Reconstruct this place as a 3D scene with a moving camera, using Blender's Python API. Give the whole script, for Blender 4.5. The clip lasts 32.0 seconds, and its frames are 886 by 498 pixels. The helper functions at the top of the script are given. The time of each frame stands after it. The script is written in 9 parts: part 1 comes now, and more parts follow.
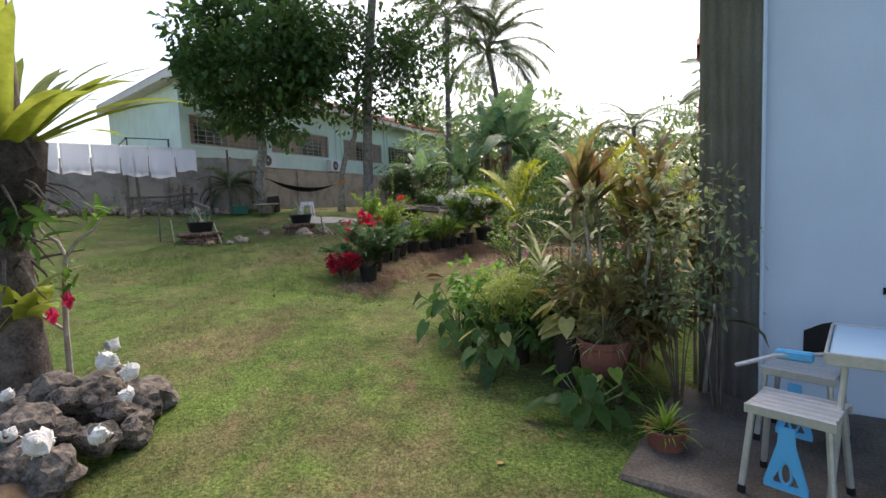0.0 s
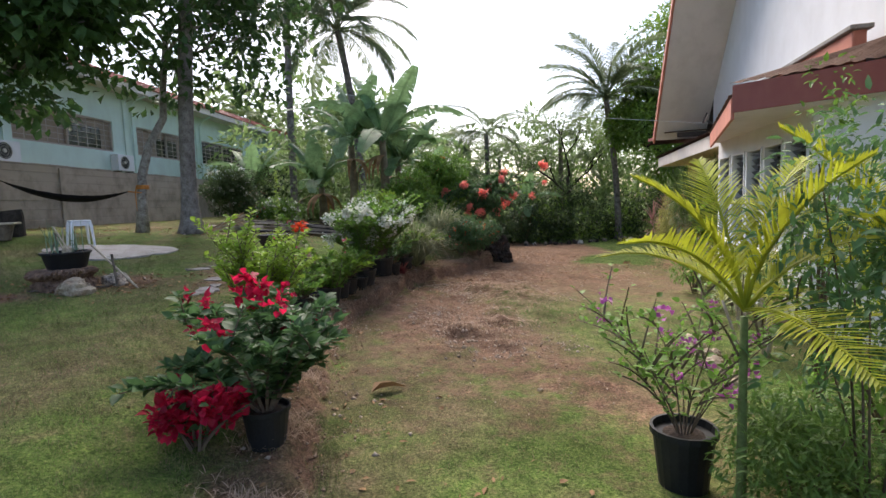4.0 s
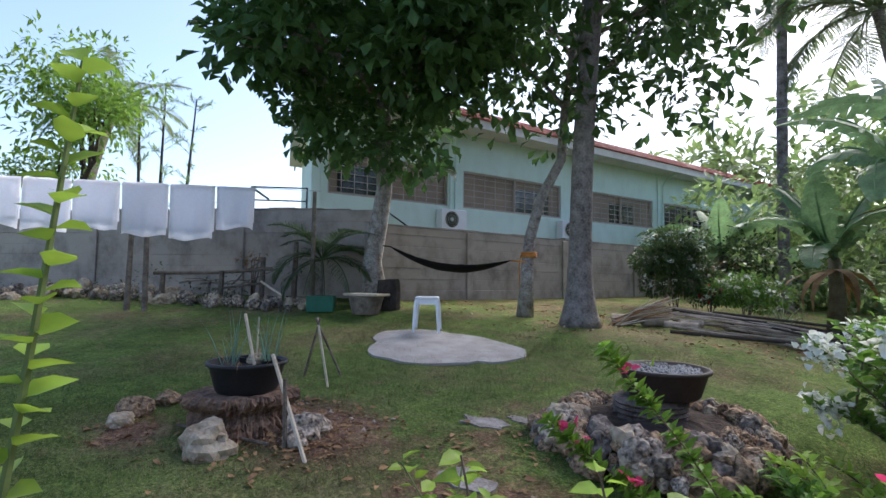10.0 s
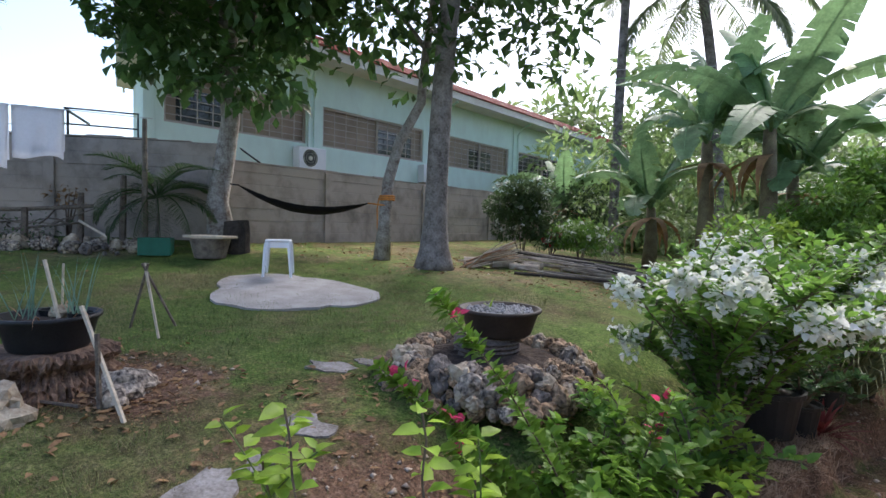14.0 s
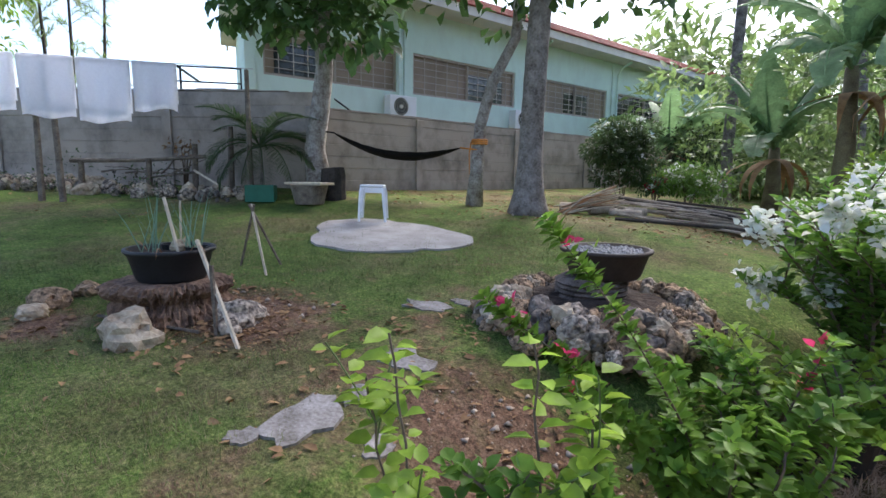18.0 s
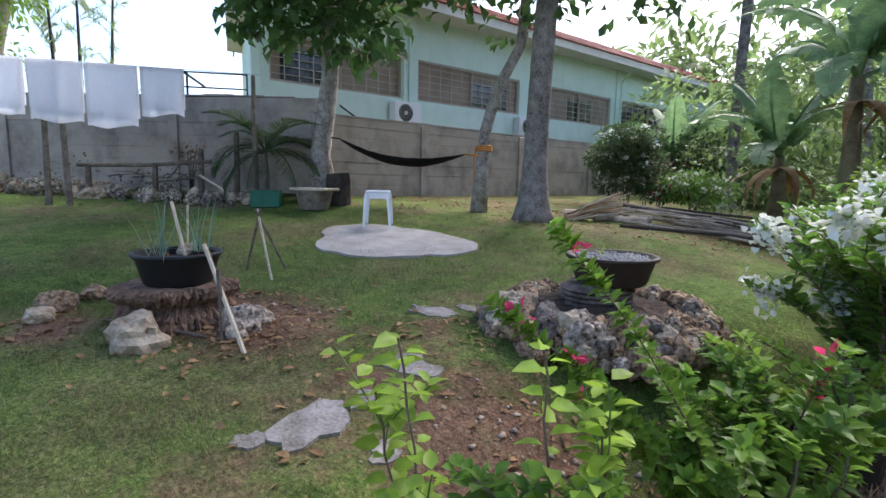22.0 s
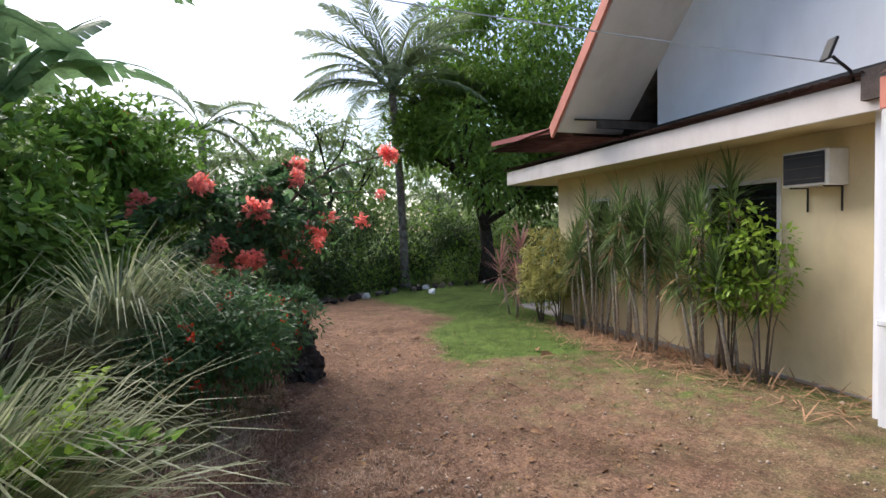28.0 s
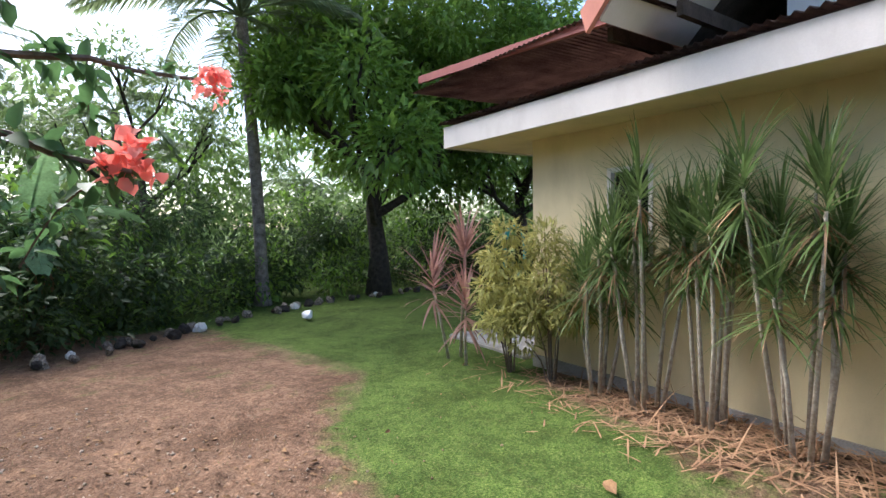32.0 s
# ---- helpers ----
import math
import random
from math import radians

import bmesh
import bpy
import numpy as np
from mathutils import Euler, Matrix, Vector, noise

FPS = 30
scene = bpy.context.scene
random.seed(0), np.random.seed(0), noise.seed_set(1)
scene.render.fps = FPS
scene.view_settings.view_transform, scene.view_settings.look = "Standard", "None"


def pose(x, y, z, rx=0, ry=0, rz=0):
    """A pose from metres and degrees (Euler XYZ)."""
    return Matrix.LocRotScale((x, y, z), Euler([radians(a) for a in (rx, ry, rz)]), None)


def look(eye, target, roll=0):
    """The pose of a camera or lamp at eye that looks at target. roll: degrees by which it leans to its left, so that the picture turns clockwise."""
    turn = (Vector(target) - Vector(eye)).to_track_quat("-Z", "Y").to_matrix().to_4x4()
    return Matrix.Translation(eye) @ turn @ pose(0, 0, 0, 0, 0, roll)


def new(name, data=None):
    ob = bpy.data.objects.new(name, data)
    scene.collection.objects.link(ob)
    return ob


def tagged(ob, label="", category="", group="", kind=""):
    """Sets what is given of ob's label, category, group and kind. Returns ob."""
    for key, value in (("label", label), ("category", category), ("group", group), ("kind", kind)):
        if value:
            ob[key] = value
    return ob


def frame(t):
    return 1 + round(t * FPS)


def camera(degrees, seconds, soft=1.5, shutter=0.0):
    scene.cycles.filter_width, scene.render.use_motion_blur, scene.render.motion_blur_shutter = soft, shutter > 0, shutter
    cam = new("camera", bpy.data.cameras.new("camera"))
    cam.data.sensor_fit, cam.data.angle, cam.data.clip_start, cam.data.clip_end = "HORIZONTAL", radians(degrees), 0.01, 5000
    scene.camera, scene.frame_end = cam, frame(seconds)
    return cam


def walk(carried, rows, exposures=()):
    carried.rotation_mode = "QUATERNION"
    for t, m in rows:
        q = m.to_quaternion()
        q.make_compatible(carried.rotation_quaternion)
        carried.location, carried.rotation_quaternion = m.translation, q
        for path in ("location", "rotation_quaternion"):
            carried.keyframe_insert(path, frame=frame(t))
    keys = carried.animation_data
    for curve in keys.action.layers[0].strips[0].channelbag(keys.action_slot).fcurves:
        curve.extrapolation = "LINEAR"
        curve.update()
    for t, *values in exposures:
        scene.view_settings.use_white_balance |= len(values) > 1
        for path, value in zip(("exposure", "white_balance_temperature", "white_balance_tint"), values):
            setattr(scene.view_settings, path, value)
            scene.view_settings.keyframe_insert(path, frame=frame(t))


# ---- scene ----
cam = camera(82.0, 32.0)
PATH = [
    (0, (0.829, -1.313, 1.542), (0.802, 0.679, 1.367), -2.3),
    (0.5, (0.701, -0.694, 1.583), (0.828, 1.298, 1.457), -1.8),
    (1, (0.545, -0.084, 1.601), (0.858, 1.889, 1.517), -1.0),
    (1.5, (0.369, 0.559, 1.621), (0.696, 2.531, 1.547), -0.8),
    (2, (0.135, 1.287, 1.695), (0.423, 3.265, 1.664), -0.7),
    (2.5, (-0.149, 1.918, 1.758), (0.095, 3.903, 1.748), -1.8),
    (3, (-0.336, 2.393, 1.771), (-0.024, 4.366, 1.693), -2.0),
    (3.5, (-0.385, 2.800, 1.783), (0.083, 4.737, 1.620), -2.5),
    (4, (-0.376, 3.074, 1.860), (0.301, 4.947, 1.678), -2.0),
    (4.5, (-0.389, 3.367, 2.023), (0.499, 5.155, 1.905), -1.8),
    (6.5, (0.158, 5.443, 1.661), (1.317, 7.073, 1.645), -1.0),
    (7, (0.295, 5.984, 1.752), (1.258, 7.737, 1.718), -1.6),
    (7.5, (0.328, 6.440, 1.852), (0.976, 8.331, 1.812), -1.0),
    (8, (0.370, 6.801, 1.947), (0.504, 8.796, 1.937), 1.1),
    (8.5, (0.428, 7.318, 1.921), (-0.129, 9.238, 1.947), 2.5),
    (9, (0.409, 7.697, 1.924), (-0.405, 9.521, 2.034), 3.2),
    (9.5, (0.381, 7.893, 1.972), (-0.554, 9.655, 2.116), 2.3),
    (10, (0.395, 7.994, 1.990), (-0.652, 9.694, 2.112), 0.7),
    (10.5, (0.397, 8.066, 1.979), (-0.630, 9.780, 2.083), 0.3),
    (11, (0.387, 8.154, 1.966), (-0.514, 9.938, 2.041), -0.4),
    (11.5, (0.424, 8.220, 2.001), (-0.226, 10.109, 2.083), 0.4),
    (12, (0.481, 8.193, 2.062), (0.091, 10.151, 2.181), 1.0),
    (12.5, (0.510, 8.142, 2.091), (0.223, 10.117, 2.221), 0.7),
    (13, (0.520, 8.091, 2.090), (0.243, 10.070, 2.175), 0.8),
    (13.5, (0.517, 8.044, 2.067), (0.137, 10.007, 2.060), 1.5),
    (14, (0.471, 8.095, 2.009), (-0.094, 10.011, 1.914), 1.5),
    (14.5, (0.409, 8.171, 1.957), (-0.420, 9.988, 1.852), -1.8),
    (15, (0.374, 8.224, 1.932), (-0.531, 10.001, 1.780), -3.0),
    (15.5, (0.360, 8.254, 1.908), (-0.569, 10.010, 1.682), -3.9),
    (17.5, (0.367, 8.210, 1.903), (-0.520, 9.985, 1.654), -0.0),
    (18, (0.363, 8.208, 1.895), (-0.513, 9.983, 1.610), 0.7),
    (18.5, (0.363, 8.199, 1.897), (-0.506, 9.980, 1.629), 1.2),
    (19, (0.357, 8.197, 1.895), (-0.528, 9.969, 1.616), 2.3),
    (19.5, (0.352, 8.207, 1.886), (-0.508, 9.992, 1.615), 1.5),
    (20, (0.347, 8.214, 1.874), (-0.481, 10.003, 1.535), 2.1),
    (20.5, (0.342, 8.211, 1.877), (-0.472, 10.013, 1.579), 2.6),
    (21, (0.340, 8.204, 1.877), (-0.488, 10.003, 1.596), 3.5),
    (21.5, (0.340, 8.204, 1.876), (-0.471, 10.007, 1.574), 3.5),
    (22, (0.346, 8.197, 1.892), (-0.542, 9.970, 1.631), 1.0),
    (22.5, (0.362, 8.130, 1.930), (-0.474, 9.944, 1.821), -1.4),
    (23, (0.407, 7.930, 1.992), (-0.043, 9.878, 2.002), -0.4),
    (23.5, (0.534, 7.823, 2.012), (0.721, 9.814, 1.966), -0.3),
    (24, (0.803, 8.033, 1.902), (1.444, 9.926, 1.816), 1.0),
    (24.5, (1.035, 8.171, 1.857), (1.876, 9.983, 1.770), -0.2),
    (25, (1.152, 8.433, 1.866), (2.187, 10.141, 1.764), -2.5),
    (25.5, (1.254, 8.906, 1.867), (2.460, 10.499, 1.770), -4.1),
    (26, (1.471, 9.456, 1.836), (2.799, 10.947, 1.733), -3.8),
    (26.5, (1.751, 10.009, 1.802), (3.225, 11.357, 1.699), -2.4),
    (28.5, (2.894, 11.731, 1.833), (4.512, 12.906, 1.787), -1.3),
    (29, (3.329, 12.148, 1.772), (5.017, 13.220, 1.773), -0.6),
    (29.5, (3.758, 12.576, 1.723), (5.516, 13.530, 1.733), 2.4),
    (30, (4.189, 13.011, 1.693), (5.969, 13.922, 1.722), 1.9),
    (30.5, (4.653, 13.445, 1.659), (6.454, 14.315, 1.681), 1.4),
    (31, (5.156, 13.862, 1.613), (6.975, 14.694, 1.621), 1.1),
    (31.5, (5.649, 14.275, 1.619), (7.492, 15.051, 1.582), 0.5),
    (32, (6.063, 14.733, 1.733), (7.921, 15.467, 1.639), -1.0),
]
walk(cam, [(t, look(eye, target, roll)) for t, eye, target, roll in PATH],
     [(0, 1.25, 6900, 15), (4, 1.27, 6600, 15), (7, 0.97, 6400, 15), (9, 1.3, 6150, 15), (15.5, 1.6, 6250, 15), (20, 1.83, 6200, 15), (23, 1.66, 6250, 15), (26, 1.36, 6300, 15), (29, 1.45, 6250, 14), (32, 1.84, 6000, 12)])

# ---- light ----
world = bpy.data.worlds.new("sky")
scene.world = world
world.use_nodes = True
wn = world.node_tree
sky = wn.nodes.new("ShaderNodeTexSky")
sky.sky_type = 'NISHITA'
sky.sun_disc = False
sky.sun_elevation = radians(46)
sky.sun_rotation = radians(10)
sky.air_density, sky.dust_density = 1.0, 2.0
wn.nodes["Background"].inputs[1].default_value = 0.12
wn.links.new(sky.outputs[0], wn.nodes["Background"].inputs[0])
sun = new("sun", bpy.data.lights.new("sun", 'SUN'))
sun.data.energy, sun.data.angle, sun.data.color = 2.6, radians(50), (1.0, 0.94, 0.84)
sun.matrix_world = look((0, 0, 30), (-5.0, -28.5, 0))

# ---- shared tools ----
rng = random.Random(7)


def mat(name, col, rough=0.8, metal=0.0, var=0.25, scale=6.0, bump=0.15, fine=60.0, col2=None, spec=0.3, rand=0.0, trans=0.0):
    m = bpy.data.materials.new(name)
    m.use_nodes = True
    nt = m.node_tree
    b = nt.nodes["Principled BSDF"]
    tc = nt.nodes.new("ShaderNodeTexCoord")
    n1 = nt.nodes.new("ShaderNodeTexNoise")
    n1.inputs["Scale"].default_value, n1.inputs["Detail"].default_value = scale, 6
    n2 = nt.nodes.new("ShaderNodeTexNoise")
    n2.inputs["Scale"].default_value, n2.inputs["Detail"].default_value = fine, 3
    nt.links.new(tc.outputs["Object"], n1.inputs["Vector"])
    nt.links.new(tc.outputs["Object"], n2.inputs["Vector"])
    ramp = nt.nodes.new("ShaderNodeValToRGB")
    d = col2 or tuple(c * (1 - var) for c in col)
    e = col if col2 else tuple(min(1, c * (1 + var)) for c in col)
    ramp.color_ramp.elements[0].position, ramp.color_ramp.elements[1].position = 0.36, 0.66
    ramp.color_ramp.elements[0].color, ramp.color_ramp.elements[1].color = (*d, 1), (*e, 1)
    mix = nt.nodes.new("ShaderNodeMix")
    mix.data_type = 'FLOAT'
    mix.inputs[0].default_value = 0.4
    nt.links.new(n1.outputs["Fac"], mix.inputs[2])
    nt.links.new(n2.outputs["Fac"], mix.inputs[3])
    nt.links.new(mix.outputs[0], ramp.inputs[0])
    out = ramp.outputs[0]
    if rand:
        oi = nt.nodes.new("ShaderNodeObjectInfo")
        ge = nt.nodes.new("ShaderNodeNewGeometry")
        ad = nt.nodes.new("ShaderNodeMath")
        ad.operation = 'ADD'
        nt.links.new(oi.outputs["Random"], ad.inputs[0])
        nt.links.new(ge.outputs["Random Per Island"], ad.inputs[1])
        mr = nt.nodes.new("ShaderNodeMapRange")
        mr.inputs[2].default_value = 2.0
        mr.inputs[3].default_value, mr.inputs[4].default_value = 1 - rand, 1 + rand
        nt.links.new(ad.outputs[0], mr.inputs[0])
        hs = nt.nodes.new("ShaderNodeHueSaturation")
        nt.links.new(mr.outputs[0], hs.inputs["Value"])
        nt.links.new(out, hs.inputs["Color"])
        out = hs.outputs[0]
    nt.links.new(out, b.inputs["Base Color"])
    b.inputs["Roughness"].default_value, b.inputs["Metallic"].default_value = rough, metal
    b.inputs["Specular IOR Level"].default_value = spec
    if trans:
        tr = nt.nodes.new("ShaderNodeBsdfTranslucent")
        mx = nt.nodes.new("ShaderNodeMixShader")
        mx.inputs[0].default_value = trans
        nt.links.new(out, tr.inputs["Color"])
        nt.links.new(b.outputs[0], mx.inputs[1])
        nt.links.new(tr.outputs[0], mx.inputs[2])
        nt.links.new(mx.outputs[0], nt.nodes["Material Output"].inputs["Surface"])
    if bump:
        bp = nt.nodes.new("ShaderNodeBump")
        bp.inputs["Strength"].default_value, bp.inputs["Distance"].default_value = bump, 0.02
        nt.links.new(mix.outputs[0], bp.inputs["Height"])
        nt.links.new(bp.outputs[0], b.inputs["Normal"])
    return m


def mesh(name, verts, faces, material, smooth=False):
    me = bpy.data.meshes.new(name)
    me.from_pydata(verts, [], faces)
    me.materials.append(material)
    if smooth:
        me.shade_smooth()
    return me


def thing(name, label, category, group="", at=None, kind=""):
    ob = new(name)
    if at is not None:
        ob.matrix_world = at if isinstance(at, Matrix) else Matrix.Translation(at)
    return tagged(ob, label, category, group, kind)


def part(name, bm, material, parent=None, label="", smooth=False, m=None):
    me = bpy.data.meshes.new(name)
    bm.to_mesh(me)
    bm.free()
    me.materials.append(material)
    if smooth:
        me.shade_smooth()
    ob = new(name, me)
    if m is not None:
        ob.matrix_world = m
    ob.parent = parent
    return tagged(ob, label)


def piece(name, me, parent, m, label=""):
    ob = new(name, me)
    ob.parent = parent
    ob.matrix_basis = m
    return tagged(ob, label)


def box(bm, x0, x1, y0, y1, z0, z1, bevel=0.0, m=None):
    r = bmesh.ops.create_cube(bm, size=1.0)
    vs = r["verts"]
    for v in vs:
        v.co = Vector((x0 + (v.co.x + 0.5) * (x1 - x0), y0 + (v.co.y + 0.5) * (y1 - y0), z0 + (v.co.z + 0.5) * (z1 - z0)))
    if bevel:
        es = {e for v in vs for e in v.link_edges}
        g = bmesh.ops.bevel(bm, geom=list(es), offset=bevel, segments=1, affect='EDGES')
        vs = g["verts"]
    if m is not None:
        bmesh.ops.transform(bm, matrix=m, verts=list({v for v in vs if v.is_valid}))
    return bm


def boxed(x0, x1, y0, y1, z0, z1, bevel=0.0):
    return box(bmesh.new(), x0, x1, y0, y1, z0, z1, bevel)


def tube(bm, pts, radii, seg=8, cap=True):
    """A tapered tube along points."""
    rings = []
    pts = [Vector(p) for p in pts]
    if not hasattr(radii, "__len__"):
        radii = [radii] * len(pts)
    for i, p in enumerate(pts):
        d = (pts[min(i + 1, len(pts) - 1)] - pts[max(i - 1, 0)]).normalized()
        a = d.orthogonal().normalized() if i == 0 else (a - d * a.dot(d)).normalized()
        b = d.cross(a)
        rings.append([bm.verts.new(p + (a * math.cos(k * math.tau / seg) + b * math.sin(k * math.tau / seg)) * radii[i]) for k in range(seg)])
    for r, s in zip(rings, rings[1:]):
        for k in range(seg):
            bm.faces.new((r[k], r[(k + 1) % seg], s[(k + 1) % seg], s[k]))
    if cap:
        bm.faces.new(rings[0][::-1])
        bm.faces.new(rings[-1])
    return bm


def lathe(bm, profile, seg=24, z=0.0, wob=0.0, m=None):
    """A body of revolution from (radius, height) pairs."""
    rings = [[bm.verts.new((r * math.cos(k * math.tau / seg), r * math.sin(k * math.tau / seg), h + z)) for k in range(seg)] for r, h in profile]
    for r, s in zip(rings, rings[1:]):
        for k in range(seg):
            bm.faces.new((r[k], r[(k + 1) % seg], s[(k + 1) % seg], s[k]))
    bm.faces.new(rings[0][::-1])
    bm.faces.new(rings[-1])
    if m is not None:
        bmesh.ops.transform(bm, matrix=m, verts=[v for r in rings for v in r])
    return bm


# ---- the plan ----
HC, HD, HN = Vector((12.95, 16.13)), Vector((-0.562, -0.827)), Vector((-0.827, 0.562))
FA, FD, FN = Vector((-6.35, 20.16)), Vector((0.413, 0.911)), Vector((0.911, -0.413))
TOE = [(-0.35, 4.6), (-0.3, 5.3), (0.02, 7.0), (0.15, 7.7), (0.43, 8.8), (0.82, 10.06), (1.6, 11.35), (2.45, 12.65), (3.05, 13.3), (4.3, 14.2), (4.95, 14.7), (5.8, 16.0), (6.6, 18.5), (7.2, 22.0)]


def house_at(a, o, z=0.0):
    """House coordinates: a metres along the long wall from its far corner, o metres out from it."""
    p = HC + HD * a + HN * o
    return Vector((p.x, p.y, z))


def smooth(a, b, x):
    t = min(1, max(0, (x - a) / (b - a)))
    return t * t * (3 - 2 * t)


def bank(x, y):
    """Metres from the foot of the bank, positive on the upper lawn."""
    best, side = 1e9, 1
    for (x0, y0), (x1, y1) in zip(TOE, TOE[1:]):
        dx, dy = x1 - x0, y1 - y0
        t = min(1, max(0, ((x - x0) * dx + (y - y0) * dy) / (dx * dx + dy * dy)))
        d = math.hypot(x - x0 - t * dx, y - y0 - t * dy)
        if d < best:
            best, side = d, 1 if dx * (y - y0) - dy * (x - x0) > 0 else -1
    return best * side


def upper(x, y):
    yy = y if y < 13 else 13 + (y - 13) * 0.35
    xx = max(x, -9)
    rise = 0.18 * smooth(13.0, 14.8, y) * smooth(1.6, -0.4, x)
    return 0.18 + 0.07 * max(yy, -8) - 0.045 * xx + 0.03 * max(0, -3 - xx) + rise


def lower(x, y):
    return min(0.33, 0.12 + 0.055 * max(y, -4)) - 0.042 * min(max(x, 0), 13)


def ground_z(x, y):
    lo, up = lower(x, y), upper(x, y)
    if y < 4.0:
        w = smooth(-4.0, 2.5, -x)
        a = lo + (up - lo) * w * smooth(-3, 6, y)
        return a
    d = bank(x, y) + 0.04 * math.sin(7.3 * x + 4.1 * y) + 0.025 * math.sin(17 * x - 11 * y)
    p = 0.0 if d <= 0 else 0.33 * smooth(0, 0.1, d) + 0.67 * smooth(0.1, 1.6, d)
    step = lo + (up - lo) * p
    flat = lo + (up - lo) * smooth(-4.0, 2.5, -x) * smooth(-3, 6, y)
    return flat + (step - flat) * smooth(4.0, 5.2, y)


# ---- materials ----
def wall_paint(name, col, stain, low=0.0, high=0.4, scale=1.2, run=0.5):
    """Painted render with streaky stains."""
    m = mat(name, col, rough=0.75, var=0.05, scale=2.0, bump=0.12, fine=90)
    nt = m.node_tree
    b = nt.nodes["Principled BSDF"]
    src = b.inputs["Base Color"].links[0].from_socket
    tc = nt.nodes.new("ShaderNodeTexCoord")
    mp = nt.nodes.new("ShaderNodeMapping")
    mp.inputs["Scale"].default_value = (2.2, 2.2, run * 2)
    nz = nt.nodes.new("ShaderNodeTexNoise")
    nz.inputs["Scale"].default_value, nz.inputs["Detail"].default_value, nz.inputs["Roughness"].default_value = scale, 8, 0.65
    nt.links.new(tc.outputs["Object"], mp.inputs[0])
    nt.links.new(mp.outputs[0], nz.inputs["Vector"])
    rp = nt.nodes.new("ShaderNodeValToRGB")
    rp.color_ramp.elements[0].position, rp.color_ramp.elements[1].position = 0.45, 0.75
    rp.color_ramp.elements[0].color, rp.color_ramp.elements[1].color = (low, low, low, 1), (high, high, high, 1)
    nt.links.new(nz.outputs["Fac"], rp.inputs[0])
    mx = nt.nodes.new("ShaderNodeMix")
    mx.data_type = 'RGBA'
    nt.links.new(rp.outputs[0], mx.inputs[0])
    nt.links.new(src, mx.inputs[6])
    mx.inputs[7].default_value = (*stain, 1)
    nt.links.new(mx.outputs[2], b.inputs["Base Color"])
    return m


def ground_mat():
    m = bpy.data.materials.new("lawn and soil")
    m.use_nodes = True
    nt = m.node_tree
    b = nt.nodes["Principled BSDF"]
    tc = nt.nodes.new("ShaderNodeTexCoord")

    def nz(scale, detail=6, rough=0.6):
        n = nt.nodes.new("ShaderNodeTexNoise")
        n.inputs["Scale"].default_value, n.inputs["Detail"].default_value, n.inputs["Roughness"].default_value = scale, detail, rough
        nt.links.new(tc.outputs["Object"], n.inputs["Vector"])
        return n.outputs["Fac"]

    def ramp(fac, stops):
        r = nt.nodes.new("ShaderNodeValToRGB")
        while len(r.color_ramp.elements) < len(stops):
            r.color_ramp.elements.new(0.5)
        for el, (p, c) in zip(r.color_ramp.elements, stops):
            el.position, el.color = p, (*c, 1)
        nt.links.new(fac, r.inputs[0])
        return r.outputs[0]

    def mixc(fac, a, c):
        x = nt.nodes.new("ShaderNodeMix")
        x.data_type = 'RGBA'
        nt.links.new(fac, x.inputs[0])
        nt.links.new(a, x.inputs[6])
        nt.links.new(c, x.inputs[7])
        return x.outputs[2]

    fine = nz(42, 5, 0.75)
    grass = ramp(fine, [(0.3, (0.03, 0.06, 0.012)), (0.5, (0.09, 0.14, 0.032)), (0.7, (0.19, 0.22, 0.07))])
    straw = ramp(fine, [(0.3, (0.08, 0.065, 0.036)), (0.5, (0.165, 0.128, 0.07)), (0.72, (0.28, 0.225, 0.14))])
    soil = ramp(nz(26, 8, 0.8), [(0.28, (0.04, 0.023, 0.016)), (0.46, (0.155, 0.091, 0.06)), (0.62, (0.26, 0.168, 0.116)), (0.78, (0.43, 0.335, 0.26))])
    patch = ramp(nz(0.85, 5, 0.62), [(0.46, (0, 0, 0)), (0.68, (1, 1, 1))])
    col = mixc(patch, grass, straw)

    def attr(name, width=0.35):
        at = nt.nodes.new("ShaderNodeAttribute")
        at.attribute_name = name
        ad = nt.nodes.new("ShaderNodeMath")
        ad.operation = 'MULTIPLY_ADD'
        n2 = nz(3.2, 6, 0.7)
        sub = nt.nodes.new("ShaderNodeMath")
        sub.operation = 'SUBTRACT'
        nt.links.new(n2, sub.inputs[0])
        sub.inputs[1].default_value = 0.5
        nt.links.new(sub.outputs[0], ad.inputs[0])
        ad.inputs[1].default_value = 2.4
        nt.links.new(at.outputs["Fac"], ad.inputs[2])
        mr = nt.nodes.new("ShaderNodeMapRange")
        mr.inputs[1].default_value, mr.inputs[2].default_value = 0.5 - width, 0.5 + width
        nt.links.new(ad.outputs[0], mr.inputs[0])
        return mr.outputs[0]

    col = mixc(attr("fresh"), col, grass)
    col = mixc(attr("dry"), col, straw)
    col = mixc(attr("bare"), col, soil)
    mott = ramp(nz(7.5, 6, 0.7), [(0.3, (0.62, 0.62, 0.62)), (0.5, (0.97, 0.97, 0.97)), (0.72, (1.3, 1.28, 1.22))])
    tuft = ramp(nz(58, 5, 0.85), [(0.34, (0.36, 0.38, 0.36)), (0.5, (1, 1, 1)), (0.66, (1.75, 1.7, 1.6))])
    wide = ramp(nz(1.3, 4, 0.6), [(0.32, (0.72, 0.7, 0.68)), (0.5, (1, 1, 1)), (0.68, (1.28, 1.27, 1.25))])
